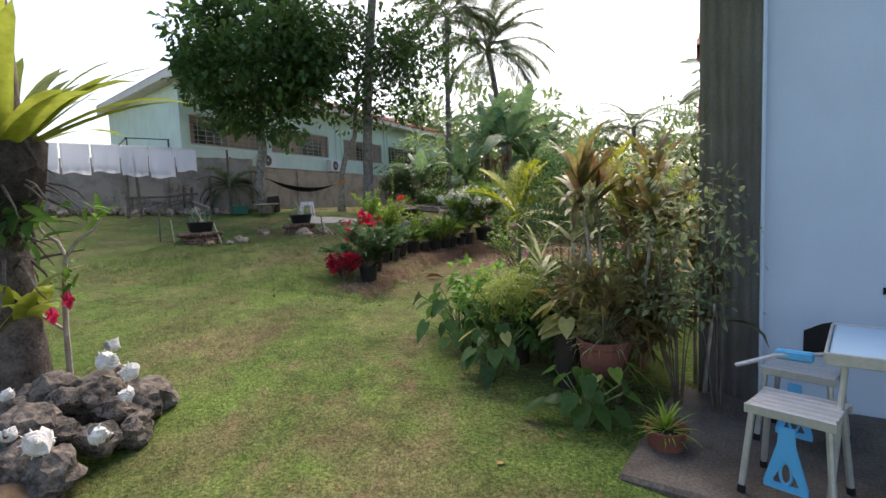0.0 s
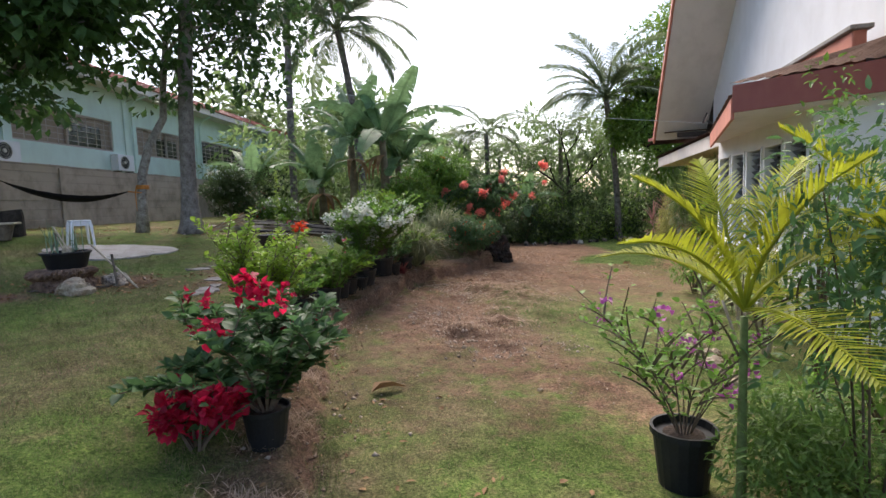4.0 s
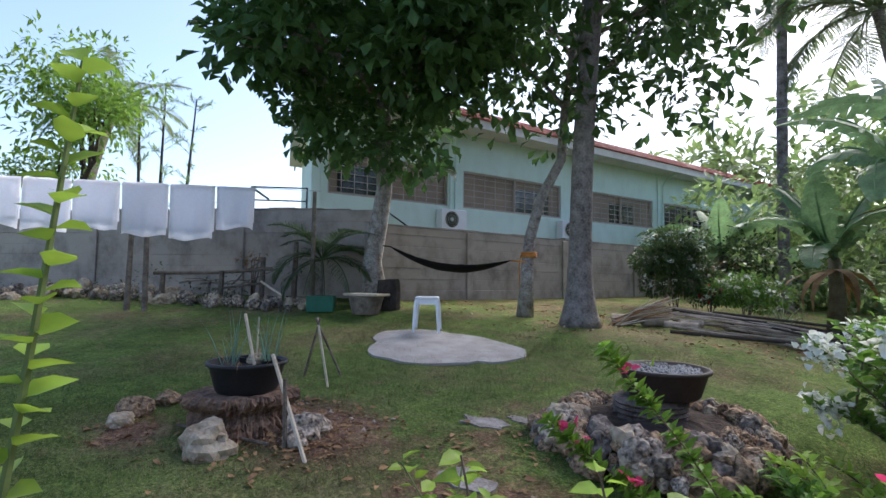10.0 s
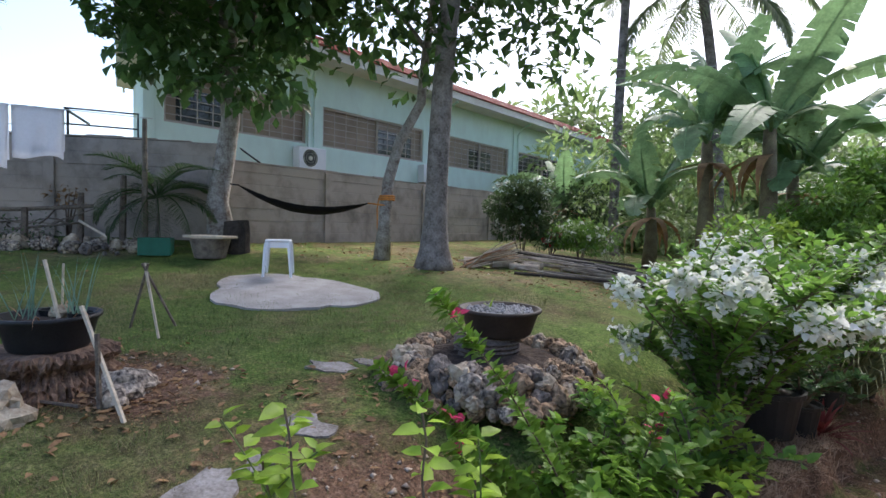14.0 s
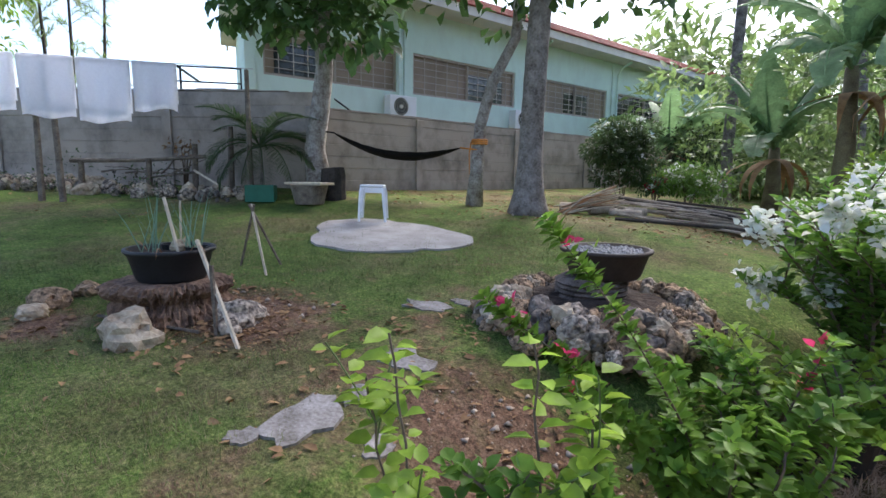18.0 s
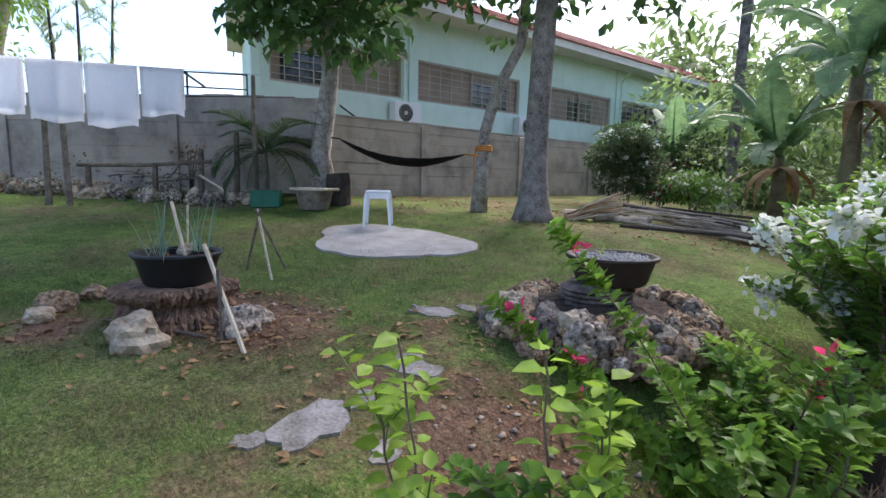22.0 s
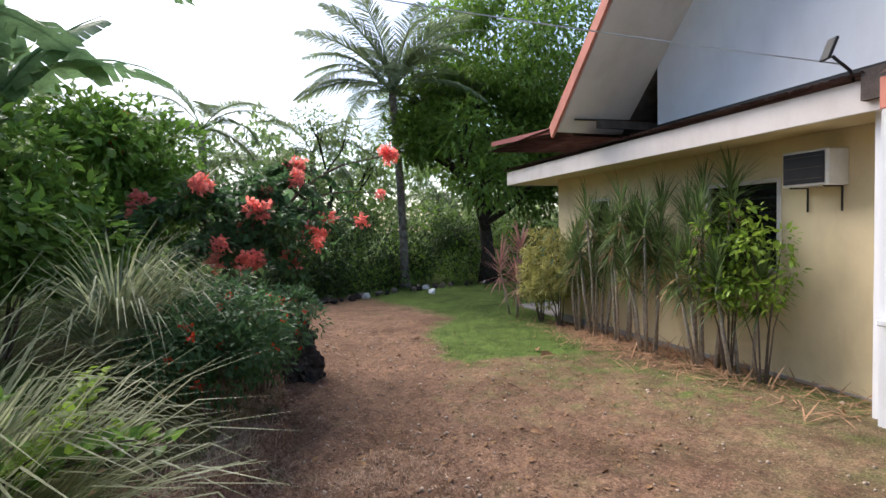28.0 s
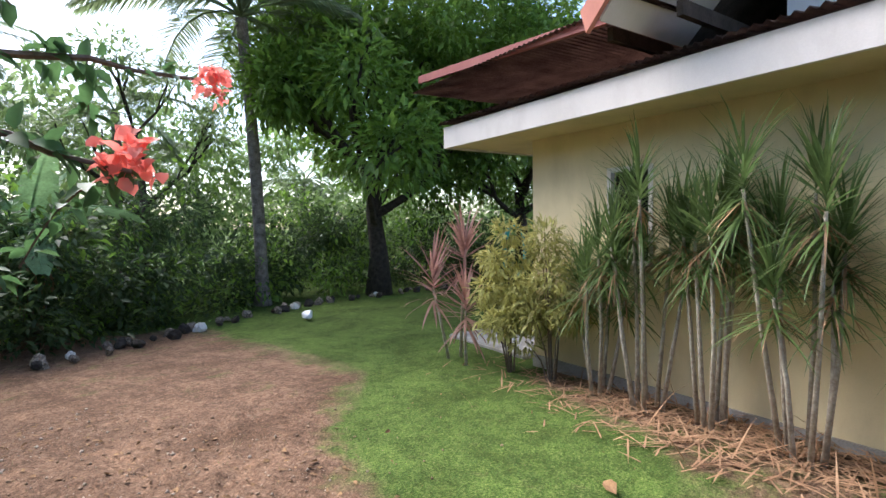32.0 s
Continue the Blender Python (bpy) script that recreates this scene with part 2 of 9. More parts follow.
    for fac in (mott, tuft, wide):
        x = nt.nodes.new("ShaderNodeMix")
        x.data_type, x.blend_type = 'RGBA', 'MULTIPLY'
        x.inputs[0].default_value = 1.0
        nt.links.new(col, x.inputs[6])
        nt.links.new(fac, x.inputs[7])
        col = x.outputs[2]
    nt.links.new(col, b.inputs["Base Color"])
    b.inputs["Roughness"].default_value, b.inputs["Specular IOR Level"].default_value = 0.95, 0.1
    bp = nt.nodes.new("ShaderNodeBump")
    bp.inputs["Strength"].default_value, bp.inputs["Distance"].default_value = 0.7, 0.03
    nt.links.new(nz(34, 8, 0.75), bp.inputs["Height"])
    nt.links.new(bp.outputs[0], b.inputs["Normal"])
    return m


M_GROUND = ground_mat()
M_MINT = wall_paint("mint wall paint", (0.66, 0.80, 0.74), (0.42, 0.45, 0.4), 0.0, 0.25)
M_WHITE = wall_paint("white wall paint", (0.78, 0.79, 0.82), (0.5, 0.48, 0.45), 0.0, 0.2)
M_BLUEWALL = wall_paint("pale blue wall paint", (0.55, 0.65, 0.78), (0.42, 0.45, 0.5), 0.0, 0.2)
M_CREAM = wall_paint("cream wall paint", (0.72, 0.60, 0.37), (0.40, 0.31, 0.18), 0.0, 0.35)
M_TRIM = wall_paint("off-white trim paint", (0.74, 0.68, 0.64), (0.4, 0.33, 0.28), 0.0, 0.3)
M_CONC = wall_paint("weathered concrete block", (0.36, 0.31, 0.27), (0.06, 0.055, 0.05), 0.0, 0.8, 0.9, 0.9)
M_PATIO = mat("stained patio concrete", (0.2, 0.165, 0.135), col2=(0.06, 0.05, 0.042), rough=0.85, scale=3, bump=0.3)
M_FLAG = mat("broken grey paving", (0.36, 0.33, 0.31), col2=(0.14, 0.12, 0.1), rough=0.95, scale=9, bump=0.6)
M_SLAB = mat("worn concrete", (0.42, 0.4, 0.385), col2=(0.25, 0.23, 0.21), var=0.3, scale=4, rough=0.9, bump=0.3)
M_REDROOF = mat("dull red roof metal", (0.33, 0.07, 0.05), rough=0.5, var=0.25, scale=3)
M_CORAL = wall_paint("faded coral fascia paint", (0.55, 0.21, 0.15), (0.25, 0.1, 0.08), 0.0, 0.5)
M_MAROON = wall_paint("faded maroon fascia paint", (0.3, 0.1, 0.09), (0.45, 0.2, 0.15), 0.0, 0.4)
M_RUST = mat("rusty corrugated iron", (0.3, 0.2, 0.16), col2=(0.11, 0.06, 0.045), rough=0.7, scale=3)
M_ZINC = mat("grey corrugated iron", (0.62, 0.62, 0.64), col2=(0.42, 0.41, 0.41), rough=0.55, metal=0.0, scale=2.5)
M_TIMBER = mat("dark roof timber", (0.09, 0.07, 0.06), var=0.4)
# also colours the flat sheets that stand in for an unlit room
M_GLASSDARK = mat("dark window glass and unlit room", (0.015, 0.017, 0.02), rough=0.12, var=0.2, bump=0.0, spec=0.6)
M_LOUVRE = mat("smoked glass louvre", (0.05, 0.055, 0.06), rough=0.12, var=0.2, bump=0.0, spec=0.7)
M_INSIDE = mat("brown curtain", (0.36, 0.28, 0.225), var=0.2, scale=2)
M_GRILLE = mat("beige painted iron bar", (0.5, 0.43, 0.38), rough=0.5, var=0.1, bump=0)
M_BLACK = mat("black painted steel", (0.015, 0.015, 0.017), rough=0.4, var=0.2, bump=0)
M_PLASTICW = mat("white plastic", (0.75, 0.76, 0.8), rough=0.35, var=0.04, bump=0.02, spec=0.5)
M_ACCASE = mat("aged cream plastic", (0.6, 0.58, 0.52), rough=0.45, var=0.1, bump=0.03)
M_POT = mat("black nursery plastic", (0.018, 0.018, 0.019), rough=0.5, var=0.3, bump=0.1)
M_BASIN = mat("dark rubber basin", (0.04, 0.029, 0.024), rough=0.6, var=0.3, scale=8)
M_TERRA = mat("terracotta", (0.2, 0.075, 0.05), rough=0.8, var=0.3)
M_SOIL = mat("dark garden soil", (0.05, 0.035, 0.027), rough=1, var=0.6, scale=12, bump=0.8)
M_GRAVEL = mat("grey pebbles", (0.34, 0.32, 0.3), rough=0.9, rand=0.35, scale=20)
M_RINGROCK = mat("weathered brown coral stone", (0.46, 0.31, 0.19), col2=(0.06, 0.04, 0.026), rough=0.95, scale=26, bump=1.0, fine=60, rand=0.5)
M_CORALROCK = mat("coral limestone", (0.46, 0.38, 0.3), col2=(0.05, 0.04, 0.035), rough=0.95, scale=22, bump=1.0, fine=45, rand=0.65)
M_DARKROCK = mat("dark pitted coral rock", (0.24, 0.2, 0.17), col2=(0.03, 0.026, 0.023), rough=0.95, scale=14, bump=1.0, fine=45, rand=0.35)
M_ROOTBARK = mat("dark rooty bark", (0.2, 0.16, 0.14), col2=(0.045, 0.035, 0.03), rough=1, scale=9, bump=1.0)
M_TANROCK = mat("tan limestone", (0.5, 0.42, 0.31), col2=(0.2, 0.14, 0.09), rough=0.95, scale=8, bump=0.8, fine=45, rand=0.2)
M_BROWNROCK = mat("brown flat stone", (0.25, 0.16, 0.09), col2=(0.1, 0.07, 0.045), rough=0.9, scale=7, bump=0.5)
M_SHELL = mat("bleached sea shell", (0.72, 0.68, 0.64), rough=0.5, var=0.12, scale=14, bump=0.3)
M_BARK = mat("grey palm bark", (0.3, 0.27, 0.25), col2=(0.09, 0.075, 0.065), rough=0.95, scale=7, bump=0.8, fine=35)
M_BARKW = mat("lichened tree bark", (0.42, 0.4, 0.37), col2=(0.13, 0.1, 0.085), rough=0.95, scale=9, bump=0.6, fine=40)
M_DARKBARK = mat("dark mossy bark", (0.075, 0.06, 0.05), col2=(0.02, 0.018, 0.016), rough=1, scale=10, bump=0.8)
M_BSTEM = mat("sheathed banana stem", (0.26, 0.23, 0.13), col2=(0.1, 0.07, 0.045), rough=0.7, scale=5, bump=0.4)
M_STEM = mat("brown twig bark", (0.13, 0.095, 0.07), var=0.35, scale=20)
M_GSTEM = mat("green stem", (0.13, 0.17, 0.06), var=0.3, scale=20)
M_CANE = mat("pale ringed cane", (0.54, 0.48, 0.4), col2=(0.27, 0.22, 0.17), var=0.3, scale=18, bump=0.4)
M_WOOD = mat("weathered timber", (0.23, 0.19, 0.15), col2=(0.08, 0.06, 0.05), scale=10, bump=0.5)
M_BAMBOO = mat("dry bamboo pole", (0.46, 0.39, 0.31), col2=(0.2, 0.16, 0.13), scale=8, rand=0.3)
M_ROT = mat("rotting brown wood", (0.3, 0.19, 0.13), col2=(0.07, 0.045, 0.035), rough=1, scale=11, bump=1.0)
M_STICK = mat("pale split stick", (0.5, 0.42, 0.32), var=0.25, scale=14)
M_CLOTH = mat("white cotton towel", (0.92, 0.92, 0.95), rough=0.95, var=0.03, scale=30, bump=0.25, trans=0.6)
M_NET = mat("black hammock netting", (0.012, 0.011, 0.013), rough=0.9, var=0.4, scale=40, bump=0.4)
M_ROPE = mat("orange rope", (0.5, 0.2, 0.05), var=0.3)
M_GREENPL = mat("green plastic crate", (0.01, 0.11, 0.07), rough=0.4, var=0.2)
M_ALU = mat("brushed aluminium", (0.55, 0.54, 0.53), rough=0.4, metal=0.6, var=0.1, scale=20)
M_BLUEPL = mat("sky blue plastic", (0.1, 0.42, 0.72), rough=0.35, var=0.06, bump=0.02)
M_TEALPL = mat("teal hose", (0.02, 0.3, 0.36), rough=0.4, var=0.1)
M_TABLE = mat("pale blue tabletop", (0.42, 0.6, 0.75), rough=0.3, var=0.05, bump=0.02)
M_STRAW = mat("dry straw leaf", (0.5, 0.31, 0.18), col2=(0.28, 0.15, 0.085), rand=0.35, trans=0.15)
M_DEADLEAF = mat("fallen dry leaf", (0.36, 0.22, 0.1), col2=(0.18, 0.095, 0.05), rand=0.4, trans=0.1)
M_DRYTUFT = mat("bleached dead grass", (0.54, 0.4, 0.29), col2=(0.36, 0.245, 0.17), rand=0.45, trans=0.2, rough=0.9)
M_CLOD = mat("reddish soil clods", (0.4, 0.28, 0.19), col2=(0.27, 0.18, 0.12), rand=0.4, scale=20, rough=1)
M_CHIP = mat("limestone chips", (0.4, 0.32, 0.25), rand=0.4, scale=20)


def leaf(name, col, col2=None, rand=0.4, trans=0.5, rough=0.45):
    col = tuple(min(0.92, c * 1.42) for c in col)
    return mat(name, col, col2=col2 or tuple(c * 0.55 for c in col), rough=rough, rand=rand, trans=trans, scale=5, fine=25, bump=0.1, spec=0.35)


L_TALISAY = leaf("talisay leaf", (0.06, 0.12, 0.035), rand=0.45)
L_MANGO = leaf("mango leaf", (0.14, 0.24, 0.04), rand=0.5)
L_JUNGLE = leaf("mixed jungle leaf", (0.175, 0.255, 0.09), rand=0.55)
L_DEEP = leaf("deep hedge leaf", (0.06, 0.1, 0.036), rand=0.5)
L_BOUG = leaf("bougainvillea leaf", (0.14, 0.26, 0.045), rand=0.45)
L_BOUGB = leaf("bright bougainvillea leaf", (0.19, 0.34, 0.05), rand=0.4)
L_BOUGD = leaf("dark bougainvillea leaf", (0.075, 0.15, 0.055), rand=0.4)
L_LIME = leaf("fresh lime leaf", (0.27, 0.4, 0.055), rand=0.35)
L_BANANA = leaf("banana leaf", (0.165, 0.275, 0.125), rand=0.25, trans=0.4)
L_COCO = leaf("coconut frond", (0.18, 0.23, 0.12), rand=0.4)
L_ARECA = leaf("yellow-green areca frond", (0.36, 0.38, 0.03), rand=0.3, trans=0.45)
L_DRAC = leaf("dracaena strap", (0.115, 0.172, 0.057), rand=0.35)
L_YELLOW = leaf("yellow croton leaf", (0.44, 0.42, 0.15), rand=0.45)
L_FERN = leaf("yellow-green fern", (0.27, 0.33, 0.07), rand=0.35)
L_FERNG = leaf("soft green fern", (0.12, 0.21, 0.05), rand=0.35)
L_TI = leaf("bronze ti leaf", (0.16, 0.17, 0.05), col2=(0.13, 0.06, 0.035), rand=0.5)
L_TIY = leaf("yellow striped ti leaf", (0.36, 0.36, 0.09), col2=(0.12, 0.17, 0.05), rand=0.35)
L_POTHOS = leaf("glossy heart leaf", (0.06, 0.13, 0.03), rand=0.4, rough=0.3)
L_VARIEG = leaf("variegated small leaf", (0.28, 0.32, 0.17), col2=(0.11, 0.14, 0.06), rand=0.4)
L_GRASSW = leaf("white-striped grass blade", (0.4, 0.42, 0.25), col2=(0.13, 0.17, 0.07), rand=0.35)
L_RED = leaf("dark red bromeliad", (0.17, 0.035, 0.035), rand=0.4)
L_PINKSPIKE = leaf("dusty pink cordyline", (0.36, 0.2, 0.17), rand=0.35)
L_ONION = leaf("blue-green spring onion", (0.15, 0.25, 0.18), rand=0.25)
L_NEST = leaf("bird's nest fern leaf", (0.3, 0.34, 0.055), rand=0.3, trans=0.45)
L_LAWN = leaf("lawn blade", (0.11, 0.155, 0.04), col2=(0.19, 0.17, 0.08), rand=0.8, trans=0.2, rough=0.8)
L_LAWNF = leaf("fresh lawn blade", (0.06, 0.11, 0.025), rand=0.75, trans=0.25, rough=0.8)
L_LAWND = leaf("dry lawn blade", (0.21, 0.16, 0.097), rand=0.4, trans=0.15, rough=0.9)
F_RED = leaf("crimson bract", (0.5, 0.015, 0.06), rand=0.3, trans=0.6)
F_CORAL = leaf("coral pink bract", (0.65, 0.22, 0.18), col2=(0.9, 0.25, 0.2), rand=0.25, trans=0.6)
F_WHITE = leaf("white bract", (0.82, 0.83, 0.74), col2=(0.7, 0.72, 0.6), rand=0.08, trans=0.4)
F_ORANGE = leaf("orange bract", (0.64, 0.08, 0.03), rand=0.2, trans=0.6)
F_PINK = leaf("pink bract", (0.75, 0.06, 0.17), rand=0.2, trans=0.6)
F_PURPLE = leaf("purple flower", (0.45, 0.1, 0.4), rand=0.2, trans=0.3)

# ---- ground ----
GX = np.concatenate([np.arange(-17, -4, 0.4), np.arange(-4, -1, 0.09), np.arange(-1, 6, 0.05), np.arange(6, 11, 0.07), np.arange(11, 27, 0.35)])
GY = np.concatenate([np.arange(-7, -1, 0.3), np.arange(-1, 6, 0.09), np.arange(6, 14, 0.05), np.arange(14, 18.6, 0.07), np.arange(18.6, 36, 0.4)])


def field(x, y):
    """Fresh, dry and bare shares of the ground cover."""
    d = bank(x, y)
    fresh = 0.55 * math.exp(-((x + 2.5) / 2.6) ** 2 - ((y - 9.5) / 3.2) ** 2) + 0.5 * math.exp(-((x + 4) / 3) ** 2 - ((y - 3.5) / 2.5) ** 2)
    fresh += 0.5 * math.exp(-((x + 0.3) / 1.2) ** 2 - ((y - 5.2) / 0.8) ** 2) + 0.5 * math.exp(-((x - 2.5) / 1.4) ** 2 - ((y - 7.5) / 1.2) ** 2) + 0.4 * math.exp(-((x - 0.8) / 1.2) ** 2 - ((y - 1.5) / 2.0) ** 2)
    dry = 0.3 * math.exp(-((x - 0.3) / 0.9) ** 2 - ((y - 2) / 3.4) ** 2) + 0.3 * math.exp(-((x + 1.6) / 1.8) ** 2 - ((y - 7.5) / 1.5) ** 2)
    bare = 0.0
    if y > 4.5 and d < 0.1:
        w = smooth(5.0, 8.0, y) * smooth(0.1, -0.2, d)
        dry += 0.35 * w
        bare += 0.2 * w * (1 - 0.8 * smooth(-2.4, -3.6, d) * smooth(12.5, 10, y))
        bare += 0.5 * w * math.exp(-((d + 0.9) / 0.5) ** 2) * smooth(7.5, 9.5, y)
        bare += 0.6 * math.exp(-((x - 2.3) / 0.75) ** 2 - ((y - 7.6) / 2.4) ** 2)
        bare += 0.3 * math.exp(-((x - 6.5) / 2.2) ** 2 - ((y - 14.5) / 3.0) ** 2)
        bare += 0.5 * math.exp(-((x - 8.0) / 1.9) ** 2 - ((y - 18) / 2.6) ** 2)
        dry += 0.4 * math.exp(-((x - 6.5) / 2.5) ** 2 - ((y - 12.5) / 2.5) ** 2)
        # green lawn by the bay, pushed further to darken it for the house's shade
        fresh += 2.0 * math.exp(-((x - 4.0) / 1.3) ** 2 - ((y - 8.6) / 2.3) ** 2) + 0.7 * math.exp(-((x - 6.6) / 1.5) ** 2 - ((y - 11.2) / 1.6) ** 2)
        near = math.exp(-((x - 5.6) / 2.6) ** 2 - ((y - 12.6) / 2.4) ** 2)
        dry += 0.55 * near
        bare += 0.35 * math.exp(-((x - 2.3) / 1.1) ** 2 - ((y - 9.0) / 2.4) ** 2)
        dry += 0.35 * math.exp(-((x - 1.6) / 1.4) ** 2 - ((y - 8.2) / 2.4) ** 2)
        bare += 0.4 * near + 0.45 * smooth(-0.6, -0.15, d) * smooth(8.5, 10.5, y)
        fresh -= 0.5 * near
    if y > 4.9 and 0.0 <= d < 0.9:
        bare += 0.75 * smooth(0.9, 0.25, d) * smooth(4.9, 5.8, y)
    if y > 14.3 and x < 1.5 and d > 2:
        bare += 0.3 * smooth(14.4, 15.4, y + 0.15 * (x + 2))
        dry += 0.1
    bare += 0.5 * math.exp(-((x + 1.0) / 0.45) ** 2 - ((y - 10.4) / 1.6) ** 2) + 1.7 * math.exp(-((x + 2.15) / 0.5) ** 2 - ((y - 10.45) / 0.4) ** 2)
    bare += 1.2 * math.exp(-((x + 3.0) / 0.3) ** 2 - ((y - 9.75) / 0.22) ** 2) + 1.1 * math.exp(-((x + 0.2) / 0.5) ** 2 - ((y - 10.05) / 0.45) ** 2)
    dry += 0.5 * math.exp(-((x + 0.2) / 0.7) ** 2 - ((y - 9.7) / 0.6) ** 2)
    a, o = -((x - HC.x) * 0.562 + (y - HC.y) * 0.827), (x - HC.x) * -0.827 + (y - HC.y) * 0.562
    if a < 5 and y > 12 and d < 0.1:
        left = float(np.interp(a, (-12, -6.5, -6, -2, -1, 1, 3.1), (9, 6.5, 3.2, 2.2, 2.05, 3.25, 3.65)))
        right = float(np.interp(a, (-0.5, 0.4, 2.5, 3.1), (-6, 0.7, 1.25, 1.6)))
        g = smooth(-0.15, 0.3, left - o) * smooth(-0.15, 0.2, o - right) * smooth(3.4, 2.9, a)
        fresh += 1.35 * g
        bare += (0.75 * smooth(0, 0.6, o - left) + 0.5 * smooth(0.0, 0.4, right - o)) * smooth(5, 3, a) - 1.0 * g
        dry -= 0.5 * g
    return fresh - bare * 1.1 - dry * 0.5, dry, bare - 0.9 * max(0, fresh - 0.5)


# tussocks of dead grass and soil heaved up on the worn path
rr = random.Random(88)
MOUNDS = []
for k in range(64):
    cx, cy, sa, sb = ((3.75, 11.5, 0.95, 0.4), (3.75, 11.5, 0.95, 0.4), (2.35, 8.9, 0.8, 0.3), (4.2, 13.2, 1.3, 0.7))[k % 4]
    p, q = rr.gauss(0, sa), rr.gauss(0, sb)
    MOUNDS.append((cx + 0.45 * p + 0.89 * q, cy + 0.89 * p - 0.45 * q, rr.uniform(0.13, 0.3), rr.uniform(0.03, 0.065) * (0.5 if k % 4 == 3 else 1)))


def heave(x, y):
    """How far the tussocks lift the ground."""
    if not (0.5 < x < 7.5 and 6.0 < y < 16.5):
        return 0.0
    return min(0.12, sum(h * math.exp(-(((x - cx) / r) ** 2 + ((y - cy) / r) ** 2) ** 1.6) for cx, cy, r, h in MOUNDS if abs(x - cx) < 2 * r and abs(y - cy) < 2 * r))


vs, fs, F1, F2, F3 = [], [], [], [], []
for y in GY:
    for x in GX:
        z = ground_z(x, y)
        d = bank(x, y)
        z += 0.012 * noise.noise((x * 2.2, y * 2.2, 0)) + 0.006 * noise.noise((x * 7, y * 7, 3))
        if -0.15 < d < 0.6 and y > 5:
            z += 0.05 * noise.noise((x * 5, y * 5, 7)) * smooth(5, 6, y)
        if d < 0 and 0.8 < x < 5.2 and 6.5 < y < 12.5:
            z += 0.045 * max(0, noise.noise((x * 3.1, y * 3.1, 11))) * smooth(0.8, 1.6, x) * smooth(5.2, 4, x)
        a, b2, c = field(x, y)
        if d < 0 and y > 6.5 and x < 11 and y < 18.6:
            z += min(1, max(0, c)) * (0.03 * noise.noise((x * 3.6, y * 3.6, 21)) + (0.022 + 0.016 * smooth(11, 14, y)) * noise.noise((x * 8, y * 8, 23)) + (0.012 + 0.012 * smooth(11, 14, y)) * noise.noise((x * 17, y * 17, 27)))
            z += heave(x, y) * (1 + 0.5 * noise.noise((x * 13, y * 13, 31)))
        vs.append((x, y, z))
        F1.append(a)
        F2.append(b2)
        F3.append(c)
nx = len(GX)
for j in range(len(GY) - 1):
    for i in range(nx - 1):
        k = j * nx + i
        fs.append((k, k + 1, k + nx + 1, k + nx))
# skirt that carries the sheet out to the horizon
edge = [i for i in range(nx)] + [j * nx + nx - 1 for j in range(1, len(GY))] + [(len(GY) - 1) * nx + i for i in range(nx - 2, -1, -1)] + [j * nx for j in range(len(GY) - 2, 0, -1)]
n0 = len(vs)
for k in edge:
    v = Vector(vs[k]) - Vector((4, 12, 0))
    q = Vector((v.x, v.y, 0)).normalized() * 900
    vs.append((q.x + 4, q.y + 12, -2.0))
    F1.append(0.5), F2.append(0), F3.append(0)
for i in range(len(edge)):
    j = (i + 1) % len(edge)
    fs.append((edge[i], n0 + i, n0 + j, edge[j]))
gm = mesh("ground", vs, fs, M_GROUND, True)
for nm, vals in (("fresh", F1), ("dry", F2), ("bare", F3)):
    gm.attributes.new(nm, 'FLOAT', 'POINT').data.foreach_set("value", vals)
tagged(new("ground", gm), "patchy mown lawn, dry grass and reddish soil with a low bank", "ground", kind="structure")


# ---- buildings ----
def frame_of(origin, along, z=0.0):
    """x runs along, y into the building, z up."""
    a = Vector(along).normalized()
    return Matrix(((a.x, -a.y, 0, origin[0]), (a.y, a.x, 0, origin[1]), (0, 0, 1, z), (0, 0, 0, 1)))


FACADE = frame_of(FA, FD)
# the house is laid out from its near end (u = 20 - a) with y into it, and turned over in place at the end
HOUSE = frame_of(HC + HD * 20, -HD)


def slab_wall(length0, length1, z0, z1, y0, y1, openings):
    """A wall with rectangular holes, as one mesh of butted blocks."""
    bm = bmesh.new()
    xs = sorted({length0, length1, *(o[0] for o in openings), *(o[1] for o in openings)})
    for x0, x1 in zip(xs, xs[1:]):
        holes = sorted([(o[2], o[3]) for o in openings if o[0] <= x0 + 1e-6 and o[1] >= x1 - 1e-6])
        z = z0
        for h0, h1 in holes:
            if h0 > z:
                box(bm, x0, x1, y0, y1, z, h0)
            z = h1
        if z1 > z:
            box(bm, x0, x1, y0, y1, z, z1)
    bmesh.ops.remove_doubles(bm, verts=bm.verts, dist=0.0005)
    return bm


